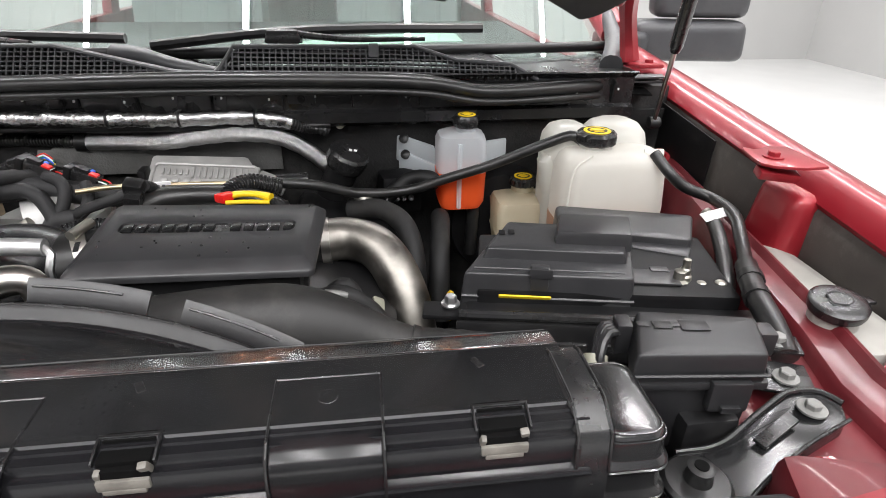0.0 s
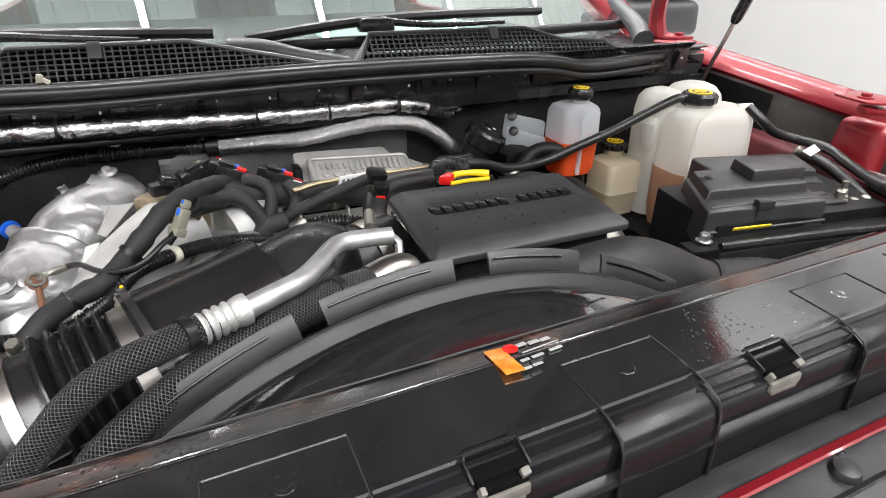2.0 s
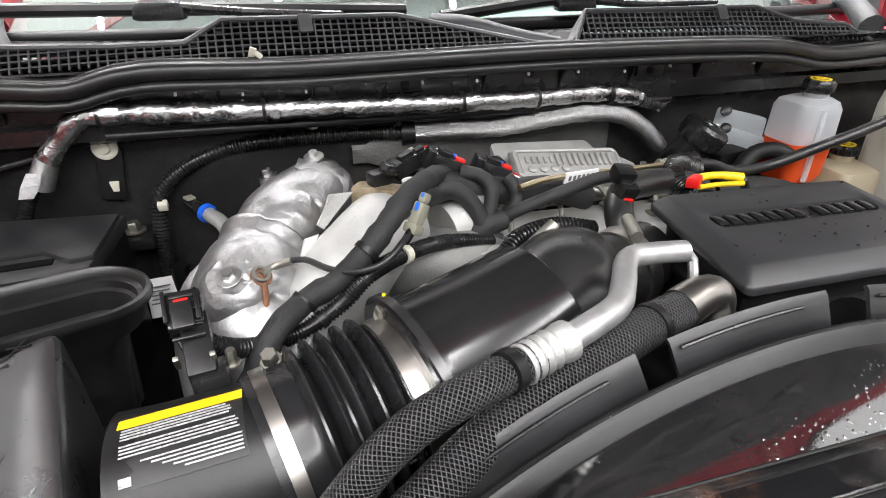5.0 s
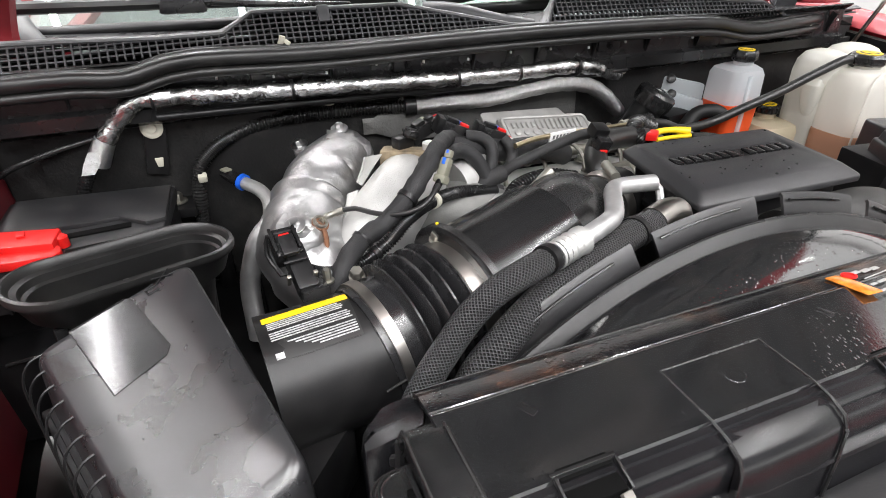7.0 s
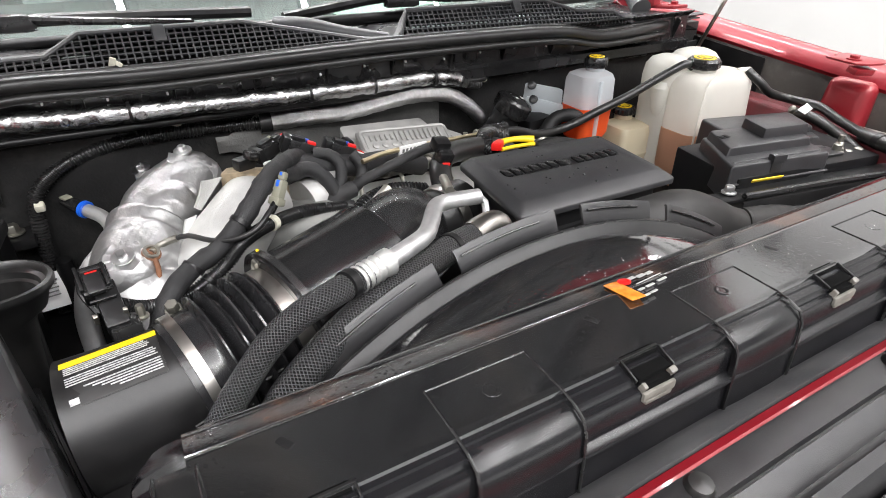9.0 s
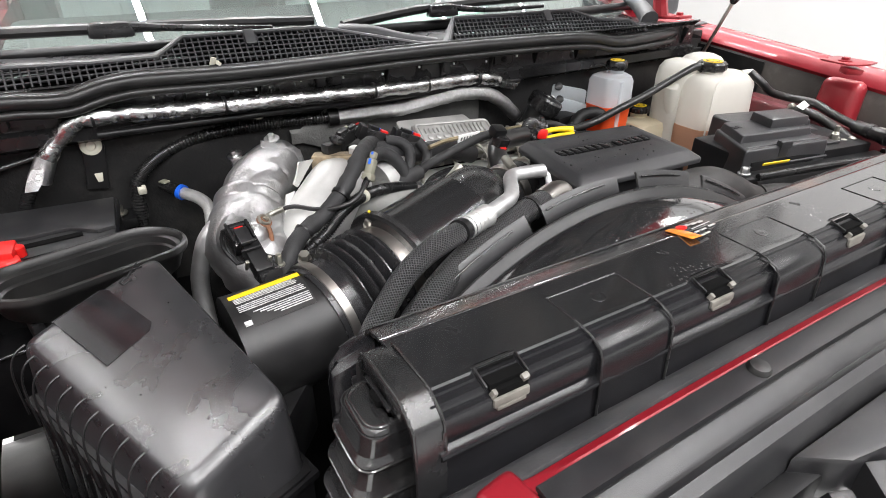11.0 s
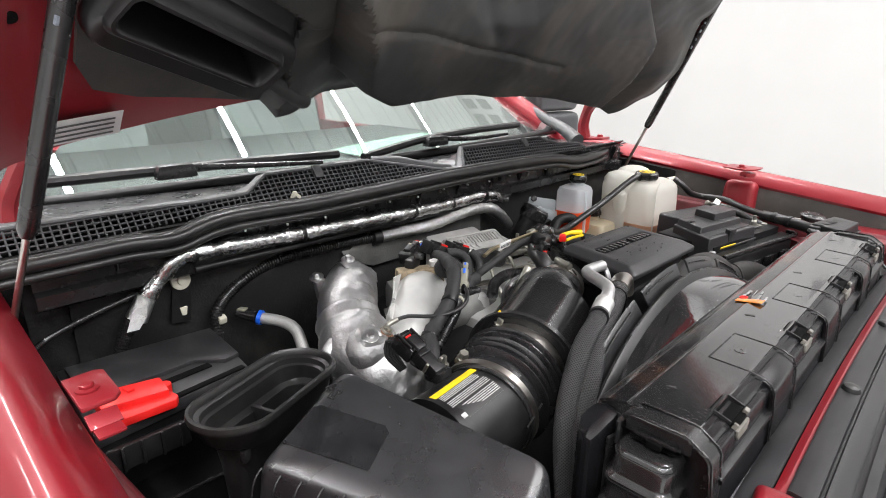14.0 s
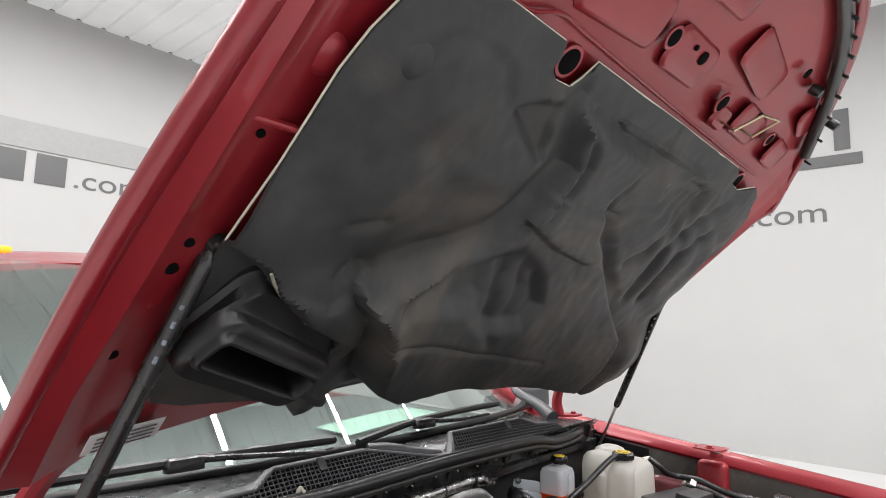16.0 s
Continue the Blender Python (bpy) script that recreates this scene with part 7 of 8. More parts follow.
rod = thing("fuel_line", (-0.2, 0.51, 1.17), "thin brass-coloured fuel line with a white tag", "fuel line")
part("line", tube([(-0.215, 0.505, 1.184), (-0.152, 0.524, 1.183), (0.045, 0.568, 1.164)], 0.0038, 10), BRASS, rod)
part("tag", rbox((-0.125, 0.528, 1.1795), (0.052, 0.003, 0.014), 0.001, rot(10, 4, 14)), WHITE_PL, rod, "white paper part tag")
for k in range(6):
    part("print_bar", rbox((-0.143 + 0.0068 * k, 0.522 + 0.0017 * k, 1.1805 - 0.0005 * k), (0.004, 0.001, 0.006), 0.0004, rot(10, 4, 14)), LETTER, rod)
part("union", tube([(0.012, 0.569, 1.165), (0.045, 0.578, 1.162)], lambda d, t: 0.0065 + 0.0015 * math.sin(t * 18), 10, 0.003), ZINC, rod)
part("hose", tube([(0.04, 0.565, 1.165), (0.10, 0.575, 1.154), (0.165, 0.595, 1.130), (0.245, 0.61, 1.126), (0.315, 0.60, 1.150), (0.38, 0.592, 1.172), (0.44, 0.582, 1.199), (0.480, 0.574, 1.217), (0.500, 0.569, 1.2245), (0.512, 0.566, 1.222)], 0.0082, 14), RUBBER, rod, "long black rubber overflow hose")
part("end_sleeve", tube([(0.04, 0.577, 1.162), (0.085, 0.590, 1.158)], 0.0115, 12), BLACK_SATIN, rod)

dip = thing("oil_dipstick", (0.02, 0.47, 1.15), "yellow dipstick pull handle with a red end", "dipstick")
part("handle", tube([(-0.016, 0.468, 1.182), (0.004, 0.476, 1.184), (0.03, 0.473, 1.184), (0.050, 0.464, 1.182)], lambda d, t: 0.0062 - 0.0018 * math.sin(math.pi * t), 12), YELLOW, dip)
part("handle_web", tube([(-0.010, 0.462, 1.178), (0.015, 0.463, 1.178), (0.048, 0.458, 1.178)], 0.003, 8), YELLOW, dip)
part("red_end", prism([(-0.026, 0.468), (-0.006, 0.480), (0.0, 0.470), (-0.012, 0.460)], 1.176, 1.189, 0.003), RED_PL, dip)
part("stem", tube([(0.05, 0.462, 1.18), (0.062, 0.46, 1.15), (0.07, 0.46, 1.06)], 0.005, 8), BLACK, dip)

fill = thing("oil_filler", (0.12, 0.63, 1.08), "black oil filler neck with a ridged cap", "filler cap")
fa = Vector((0.38, -0.25, 0.88)).normalized()
F0 = Vector((0.150, 0.652, 1.176))
part("neck", tube([F0 - fa * 0.11, F0 - fa * 0.015], lambda d, t: 0.025 + 0.003 * t, 24), BLACK, fill)
cap = part("cap", lathe([(0.031, -0.022), (0.034, -0.014), (0.034, 0.004), (0.030, 0.009), (0.012, 0.010)], F0, fa, 30, None, lambda a, h: 1 + 0.04 * (math.sin(a * 10) > 0)), BLACK_SATIN, fill)
for k in range(3):
    part("print_mark", rbox(F0 + fa * 0.0095 + Vector((-0.008 + 0.008 * k, 0.004 - 0.004 * k, 0.001)), (0.005, 0.006, 0.001), 0.0003, rot(12, 22, 0)), WHITE_PL, cap)

# ---------------------------------------------------------------- foil-wrapped lines on the firewall
foil = thing("foil_line", (-0.3, 0.69, 1.2), "crinkled foil-wrapped heater line along the firewall", "foil pipe")
fp = [(-0.735, 0.708, 1.192), (-0.708, 0.704, 1.222), (-0.681, 0.70, 1.245), (-0.64, 0.695, 1.249), (-0.478, 0.69, 1.243), (-0.225, 0.685, 1.236), (-0.116, 0.686, 1.234), (-0.02, 0.69, 1.234), (0.03, 0.694, 1.228), (0.055, 0.70, 1.220)]
part("wrap", tube(fp, lambda d, t: 0.0125 + 0.0012 * math.sin(d * 130) + 0.0008 * math.sin(d * 410 + 1), 18, 0.006), FOIL, foil)
for p0 in ((-0.478, 0.69, 1.243), (-0.225, 0.685, 1.236), (-0.116, 0.686, 1.234), (0.001, 0.691, 1.2315), (-0.66, 0.697, 1.247)):
    part("tie", tube([Vector(p0) - Vector((0.002, 0, 0)), Vector(p0) + Vector((0.002, 0, 0))], 0.0145, 16), BLACK, foil)
part("foil_cuff", tube([(-0.730, 0.707, 1.199), (-0.748, 0.710, 1.166)], lambda d, t: 0.0135 + 0.002 * t, 16), FOIL2, foil)
part("foil_flag", sheet([[(-0.752, 0.694, 1.188), (-0.762, 0.692, 1.172), (-0.768, 0.692, 1.158)], [(-0.736, 0.693, 1.186), (-0.742, 0.691, 1.170), (-0.752, 0.690, 1.158)]], 0.001), FOIL2, foil)
part("loom", corrugated([(-0.738, 0.708, 1.188), (-0.760, 0.708, 1.158), (-0.778, 0.706, 1.12), (-0.79, 0.70, 1.05)], 0.0085), BLACK_SATIN, foil)
part("tail", corrugated([(0.05, 0.699, 1.221), (0.075, 0.705, 1.210), (0.105, 0.712, 1.202), (0.11, 0.725, 1.20)], 0.009), BLACK_SATIN, foil)

foil2 = thing("lagged_pipe", (-0.1, 0.71, 1.15), "foil-lagged coolant pipe with a corrugated end", "foil pipe")
part("wrap", tube([(-0.293, 0.725, 1.188), (-0.22, 0.715, 1.190), (-0.16, 0.708, 1.190), (-0.09, 0.700, 1.200), (-0.03, 0.698, 1.204), (0.03, 0.70, 1.196), (0.075, 0.704, 1.172), (0.115, 0.706, 1.136)], lambda d, t: 0.0135 + 0.0006 * math.sin(d * 200), 18), FOIL2, foil2)
part("loom", corrugated([(-0.285, 0.725, 1.188), (-0.40, 0.735, 1.191), (-0.512, 0.738, 1.187), (-0.58, 0.732, 1.168), (-0.622, 0.725, 1.135), (-0.632, 0.72, 1.09), (-0.636, 0.715, 1.03), (-0.64, 0.71, 0.95)], 0.0095), BLACK_SATIN, foil2)
part("collar", tube([(-0.30, 0.7255, 1.188), (-0.282, 0.724, 1.188)], 0.016, 16), BLACK, foil2)
part("clip", rbox((-0.622, 0.715, 1.122), (0.013, 0.012, 0.012), 0.003, rot(20, 0, 0)), CREAM, foil2, "white plastic line clip")
part("foil_shield", sheet([[(x, 0.733, 1.203 - 0.03 * (x < -0.33)), (x, 0.728, 1.168), (x, 0.727, 1.13 + 0.02 * (x < -0.33))] for x in (-0.37, -0.35, -0.30, -0.24, -0.18, -0.12, -0.06, 0.0, 0.03)], 0.003), mat("dark_plate_aluminium", (0.10, 0.10, 0.097), 0.55, metal=0.6, var=0.4, vs=14, bump=0.5, bs=260, dist=0.002, dust=0.2), foil2, "dull dark aluminium heat plate")
part("wire_rail", tube([(-0.66, 0.70, 1.222), (-0.4, 0.70, 1.219), (0.0, 0.698, 1.214), (0.12, 0.71, 1.212)], 0.0055, 10), BLACK, foil2)

for c, nm in (((-0.673, 0.7305, 1.2005), 0.0150), ((-0.42, 0.732, 1.213), 0.011), ((0.135, 0.737, 1.205), 0.008)):
    g = thing("firewall_plug", c, "white plastic plug in the firewall mat", "plug", "firewall plugs")
    part("disc", lathe([(nm, 0), (nm, 0.004), (nm * 0.75, 0.006), (nm * 0.45, 0.0055), (nm * 0.4, 0.009)], c, (0, -1, 0.1), 22), CREAM, g)
gb = thing("ground_strap", (-0.675, 0.735, 1.16), "black cable bracket with a white arrow tip", "bracket")
part("strap", rbox((-0.675, 0.733, 1.165), (0.03, 0.006, 0.07), 0.003, rot(0, 8, 0)), BLACK, gb)
part("tip", prism([(-0.680, 0.727), (-0.668, 0.727), (-0.668, 0.731), (-0.680, 0.731)], 1.142, 1.156, 0.0015, 0.6), CREAM, gb)
part("bolt", hexbolt((-0.664, 0.72, 1.088), 0.009, 0.012), ZINC, gb)
part("plate", rbox((-0.664, 0.72, 1.078), (0.05, 0.05, 0.016), 0.004), BLACK, gb)

# quick connector with a blue ring
qc = thing("quick_connector", (-0.57, 0.69, 1.1), "quick pipe connector with a blue ring", "connector")
part("tip", tube([(-0.592, 0.722, 1.122), (-0.572, 0.697, 1.116)], lambda d, t: 0.008 + 0.003 * t, 14), BLACK_SATIN, qc)
part("ring", tube([(-0.570, 0.694, 1.1155), (-0.566, 0.689, 1.1143)], 0.0125, 18), BLUE, qc, "blue lock ring")
part("pipe", tube([(-0.565, 0.688, 1.114), (-0.548, 0.66, 1.112), (-0.54, 0.63, 1.105), (-0.545, 0.60, 1.08), (-0.55, 0.56, 1.03)], 0.0095, 14), CAST, qc)
part("yellow_tab", rbox((-0.588, 0.712, 1.130), (0.012, 0.014, 0.003), 0.001, rot(0, 0, 30)), BEIGE, qc)
tg = thing("part_tag", (-0.64, 0.70, 0.98), "white printed tag on a dark sensor body", "tag")
part("tag", rbox((-0.645, 0.69, 1.0), (0.038, 0.003, 0.055), 0.001, rot(-14, 0, 6)), WHITE_PL, tg)
for k in range(5):
    part("print_bar", rbox((-0.645, 0.688 - 0.0025 * k, 1.018 - 0.005 * k), (0.026 - 0.003 * (k % 2), 0.001, 0.002), 0.0003, rot(-14, 0, 6)), LETTER, tg)
part("body", tube([(-0.618, 0.70, 1.04), (-0.618, 0.70, 0.93)], 0.012, 14), DARK, tg)

# ---------------------------------------------------------------- passenger-side battery
BATTOP = mat("dusty_battery_top", (0.020, 0.020, 0.0215), 0.42, var=0.3, vs=9, bump=0.12, bs=700, dust=0.22)
batl = thing("battery", (-0.76, 0.58, 0.95), "black car battery in a tray with a red terminal cover", "battery")
part("case", prism([(-0.868, 0.512), (-0.674, 0.530), (-0.660, 0.672), (-0.862, 0.694)], 0.93, 1.118, 0.006), DARK, batl)
part("lid", prism([(-0.866, 0.506), (-0.672, 0.526), (-0.657, 0.676), (-0.860, 0.698)], 1.114, 1.132, 0.005), BATTOP, batl, "dusty grey-black battery lid")
part("raised_panel", prism([(-0.852, 0.590), (-0.768, 0.584), (-0.722, 0.588), (-0.690, 0.560), (-0.668, 0.565), (-0.662, 0.668), (-0.850, 0.688)], 1.131, 1.1375, 0.002), BATTOP, batl)
# both slots are near-black boxes that imitate their own shade
part("slot_shade", rbox((-0.745, 0.566, 1.1325), (0.075, 0.012, 0.003), 0.001, rot(0, 0, 4)), HOLE_SHADE, batl)
part("slot_shade", rbox((-0.725, 0.528, 1.1325), (0.095, 0.009, 0.003), 0.001, rot(0, 0, 6)), HOLE_SHADE, batl)
cov = part("terminal_cover", prism([(-0.850, 0.528), (-0.779, 0.516), (-0.776, 0.554), (-0.849, 0.572)], 1.131, 1.150, 0.003, 1.0), RED_PL, batl, "bright red terminal cover")
part("cover_step", prism([(-0.852, 0.503), (-0.778, 0.500), (-0.772, 0.510), (-0.775, 0.526), (-0.850, 0.530)], 1.1315, 1.1425, 0.003), RED_PL, cov)
part("cover_lug", rbox((-0.814, 0.548, 1.1515), (0.008, 0.014, 0.003), 0.001, rot(0, 0, 10)), RED_PL, cov)
part("cover_ear", lathe([(0.004, 0), (0.0075, 0.002), (0.0075, 0.014), (0.005, 0.016)], (-0.776, 0.540, 1.131), (0, 0, 1), 12), RED_PL, cov)
part("front_lip", prism([(-0.862, 0.482), (-0.775, 0.480), (-0.772, 0.488), (-0.860, 0.490)], 1.092, 1.1215, 0.002), BLACK, batl)
part("front_lip", prism([(-0.860, 0.490), (-0.775, 0.488), (-0.772, 0.512), (-0.858, 0.508)], 1.10, 1.108, 0.002), BLACK, batl)
for k in range(4):
    part("lip_rib", rbox((-0.848 + 0.021 * k, 0.4795, 1.108), (0.003, 0.006, 0.030), 0.001), BLACK, batl)
part("tray", prism([(-0.868, 0.46), (-0.70, 0.455), (-0.69, 0.53), (-0.868, 0.52)], 0.93, 1.045, 0.006), DARK, batl)
part("tray_rim", tube([(-0.845, 0.457, 1.045), (-0.79, 0.455, 1.050), (-0.75, 0.454, 1.049)], 0.0022, 8), BLACK_SATIN, batl)
run("fender_loom", [(-0.874, 0.60, 1.10), (-0.874, 0.54, 1.105), (-0.868, 0.49, 1.095), (-0.862, 0.44, 1.085), (-0.855, 0.40, 1.078), (-0.849, 0.37, 1.065), (-0.846, 0.34, 1.02)], 0.008, BLACK_SATIN, "black corrugated loom beside the fender", ridged=True)
part("end_sleeve", tube([(-0.853, 0.392, 1.076), (-0.850, 0.376, 1.068)], 0.0095, 14), GREY_PL, bpy.data.objects["fender_loom"])

# ---------------------------------------------------------------- driver-side battery, covers and boxes
batr = thing("battery", (0.42, 0.34, 0.9), "black battery under stepped plastic covers on a tray", "battery")
part("case", prism([(0.30, 0.275), (0.60, 0.225), (0.63, 0.38), (0.33, 0.42)], 0.92, 1.135, 0.006), DARK, batr)
part("cover", pad([(0.286, 0.283), (0.476, 0.247), (0.516, 0.355), (0.353, 0.392)], 1.10, [1.155] * 4, 0.005, 0.003, 1.05), COVERM, batr, "charcoal stepped battery cover")
part("cover_deck", pad([(0.318, 0.315), (0.478, 0.283), (0.508, 0.352), (0.36, 0.385)], 1.152, [1.168] * 4, 0.004, 0.0022, 1.06), COVERM, batr)
part("cover_block", prism([(0.405, 0.318), (0.492, 0.300), (0.510, 0.352), (0.425, 0.372)], 1.16, 1.184, 0.004, 1.06), COVERM, batr)
part("cover_clip", rbox((0.372, 0.270, 1.150), (0.022, 0.012, 0.03), 0.003, rot(0, 0, -11)), COVERM, batr)
part("label_strip", rbox((0.355, 0.2645, 1.128), (0.06, 0.002, 0.006), 0.0005, rot(30, 0, -11)), YELLOW, batr, "yellow warning strip")
part("rear_cover", pad([(0.435, 0.40), (0.60, 0.345), (0.642, 0.420), (0.455, 0.475)], 1.06, [1.148] * 4, 0.008, 0.003, 1.04), COVERM, batr, "charcoal rear box cover")
part("rear_step", prism([(0.50, 0.365), (0.585, 0.32), (0.605, 0.35), (0.52, 0.395)], 1.08, 1.138, 0.006), COVERM, batr)
for k in range(2):
    part("print_bar", rbox((0.345 + 0.012 * k, 0.352, 1.1695), (0.008, 0.012, 0.0006), 0.0002, rot(0, 0, -11)), DARK, batr)
part("terminal_plate", rbox((0.512, 0.278, 1.137), (0.066, 0.034, 0.003), 0.001, rot(0, 0, -11)), COVERM, batr)
part("plate_tab", rbox((0.530, 0.292, 1.138), (0.022, 0.012, 0.003), 0.001, rot(0, 0, -11)), COVERM, batr)
part("stud", tube([(0.552, 0.272, 1.13), (0.552, 0.272, 1.162)], lambda d, t: 0.009 if t < 0.35 else (0.0065 if t < 0.6 else 0.0045), 10, 0.002), ZINC, batr)
part("cover_ridge", tube([(0.300, 0.292, 1.1555), (0.470, 0.260, 1.1555)], 0.0012, 6), COVERM, batr)
part("cover_lip", tube([(0.284, 0.281, 1.125), (0.478, 0.244, 1.125), (0.520, 0.354, 1.125)], 0.0022, 6, smooth=False), COVERM, batr)
part("clip_frame", rbox((0.372, 0.2645, 1.158), (0.026, 0.004, 0.012), 0.001, rot(0, 0, -11)), COVERM, batr)
for c in ((0.545, 0.270, 1.13), (0.592, 0.258, 1.118), (0.570, 0.262, 1.116)):
    part("terminal", lathe([(0.012, 0), (0.012, 0.006), (0.007, 0.008), (0.007, 0.018), (0.004, 0.02)], c, (0, 0, 1), 12), ZINC, batr)
part("terminal_lug", rbox((0.600, 0.262, 1.122), (0.045, 0.022, 0.006), 0.002, rot(0, 0, 60)), ZINC, batr)
part("tray", prism([(0.270, 0.240), (0.60, 0.178), (0.622, 0.225), (0.29, 0.285)], 1.07, 1.118, 0.006), BLACK, batr)
part("tray_rim", tube([(0.275, 0.245, 1.124), (0.44, 0.215, 1.124), (0.59, 0.186, 1.122), (0.615, 0.21, 1.12)], 0.0055, 8), BLACK_SATIN, batr)
for k in range(4):
    part("tray_rib", rbox((0.32 + 0.07 * k, 0.228 - 0.013 * k, 1.085), (0.05, 0.006, 0.026), 0.002, rot(8, 0, -11)), BLACK_SATIN, batr)
bb = part("hold_bracket", rbox((0.262, 0.262, 1.118), (0.05, 0.03, 0.006), 0.002, rot(0, 0, -11)), DARK, batr)
part("bolt", hexbolt((0.269, 0.267, 1.123), 0.0072, 0.010, (0, 0, 1), 1.5), ALU, bb)
part("washer_bolt", hexbolt((0.285, 0.300, 1.092), 0.0045, 0.006), ALU, bb)


loop = thing("transmission_dipstick", (0.292, 0.468, 0.93), "yellow plastic dipstick pull loop on its tube", "dipstick")
part("loop", tube([(0.2925, 0.466, 0.972), (0.2905, 0.464, 0.990), (0.2925, 0.461, 1.008), (0.2975, 0.460, 1.017), (0.3015, 0.461, 1.010), (0.2995, 0.464, 0.992), (0.2950, 0.466, 0.973)], 0.0028, 8), YELLOW, loop)
part("cap", lathe([(0.010, 0), (0.010, 0.003), (0.006, 0.006), (0.004, 0.007)], (0.2925, 0.468, 0.964), (0, -0.2, 1), 16), YELLOW, loop)
part("tube", tube([(0.2925, 0.468, 0.965), (0.288, 0.475, 0.90), (0.27, 0.48, 0.80)], 0.006, 10), DARK, loop)

cab = thing("battery_cable", (0.63, 0.5, 1.1), "thick black battery cable with a white tag", "cable")
part("hose", tube([(0.615, 0.512, 1.211), (0.629, 0.486, 1.190), (0.652, 0.474, 1.170), (0.688, 0.452, 1.158), (0.684, 0.392, 1.160), (0.664, 0.34, 1.152), (0.632, 0.275, 1.148), (0.603, 0.215, 1.150), (0.590, 0.165, 1.145)], 0.0085, 14), RUBBER, cab)
part("cable", tube([(0.672, 0.42, 1.14), (0.655, 0.38, 1.145), (0.635, 0.33, 1.14), (0.612, 0.275, 1.128), (0.603, 0.258, 1.124)], 0.0095, 14), RUBBER, cab)
part("cable", tube([(0.632, 0.275, 1.147), (0.604, 0.217, 1.149), (0.588, 0.16, 1.145), (0.578, 0.12, 1.135)], 0.013, 14), RUBBER, cab)
part("tag", rbox((0.664, 0.402, 1.156), (0.042, 0.016, 0.002), 0.0008, rot(20, -8, 10)), WHITE_PL, cab, "white paper tag")
part("end_cap", lathe([(0.008, 0), (0.008, 0.01), (0.005, 0.013)], (0.672, 0.425, 1.142), (-0.5, 0.5, 0.5), 12), ZINC, cab)
for k, y in enumerate((0.20, 0.235)):
    part("tape", tube([(0.597 + 0.016 * k, y, 1.149), (0.602 + 0.016 * k, y + 0.012, 1.149)], 0.0145, 12), BLACK, cab)

fuse = thing("fuse_box", (0.46, 0.095, 1.08), "black plastic fuse box with a snap lid", "fuse box")
FB = [(0.395, 0.066), (0.497, 0.056), (0.517, 0.102), (0.418, 0.124)]
part("body", prism(FB, 1.09, 1.172, 0.006, 0.92), FUSEM, fuse)
part("rim", prism([(0.388, 0.060), (0.502, 0.049), (0.523, 0.104), (0.414, 0.130)], 1.164, 1.172, 0.003), FUSEM, fuse)
lid = part("lid", pad([(0.390, 0.064), (0.497, 0.053), (0.517, 0.103), (0.416, 0.125)], 1.170, [1.199] * 4, 0.004, 0.003, 1.05), FUSEM, fuse, "charcoal ribbed lid")
part("lid_symbol", rbox((0.455, 0.096, 1.2), (0.024, 0.014, 0.0006), 0.0002, rot(0, 0, -9)), BLACK, lid)
part("lid_mark", rbox((0.428, 0.10, 1.2), (0.016, 0.010, 0.0006), 0.0002, rot(0, 0, -9)), BLACK, lid)
for k in range(3):
    part("lid_print", rbox((0.412 + 0.014 * k, 0.104 - 0.002 * k, 1.1996), (0.010, 0.007, 0.0006), 0.0002, rot(0, 0, -9)), GREY_PL, lid)
part("lid_lip", tube([(0.389, 0.060, 1.180), (0.499, 0.049, 1.180), (0.522, 0.103, 1.180)], 0.0018, 6, smooth=False), FUSEM, lid)
part("snap", rbox((0.470, 0.052, 1.160), (0.034, 0.010, 0.030), 0.003, rot(0, 0, -6)), FUSEM, fuse)
part("snap_tab", rbox((0.470, 0.046, 1.150), (0.016, 0.006, 0.006), 0.001, rot(0, 0, -6)), GREY_PL, fuse)
part("side_lug", rbox((0.400, 0.115, 1.182), (0.014, 0.02, 0.03), 0.003, rot(0, 0, -9)), FUSEM, fuse)
part("side_lug", rbox((0.526, 0.098, 1.178), (0.016, 0.02, 0.024), 0.003, rot(0, 0, -9)), FUSEM, fuse)
part("connector", rbox((0.462, 0.062, 1.105), (0.05, 0.03, 0.06), 0.006), BLACK, fuse)
part("boot", corrugated([(0.462, 0.062, 1.08), (0.464, 0.055, 1.03)], 0.016, 0.012, 0.003), RUBBER, fuse)
for k in range(4):
    part("lead", tube([(0.405, 0.124 - 0.004 * k, 1.185), (0.384, 0.118 - 0.004 * k, 1.190), (0.372, 0.10 - 0.003 * k, 1.178), (0.368 + 0.002 * k, 0.082, 1.15), (0.372, 0.06, 1.11)], 0.0042, 8), GREY_PL, fuse)
part("tie", tube([(0.372, 0.10, 1.172), (0.370, 0.094, 1.166)], 0.011, 10), BEIGE, fuse)

# stamped bracket bolted to the apron
sb = thing("stamped_bracket", (0.48, 0.02, 1.10), "glossy black stamped steel bracket with bolts", "bracket")
part("plate", prism([(0.402, -0.018), (0.437, -0.030), (0.472, -0.008), (0.520, 0.014), (0.575, 0.036), (0.584, 0.052), (0.574, 0.068), (0.545, 0.070), (0.505, 0.052), (0.462, 0.034), (0.425, 0.036), (0.402, 0.022)], 1.108, 1.12, 0.003, 1.0,
     [1.116, 1.116, 1.122, 1.132, 1.136, 1.136, 1.137, 1.138, 1.134, 1.122, 1.116, 1.116]), DRUMM, sb)
part("upper_flange", tube([(0.425, 0.036, 1.1165), (0.462, 0.035, 1.1225), (0.505, 0.053, 1.1345), (0.545, 0.071, 1.1385), (0.574, 0.069, 1.1375), (0.585, 0.054, 1.1365)], 0.0028, 8), BLACK_SATIN, sb)
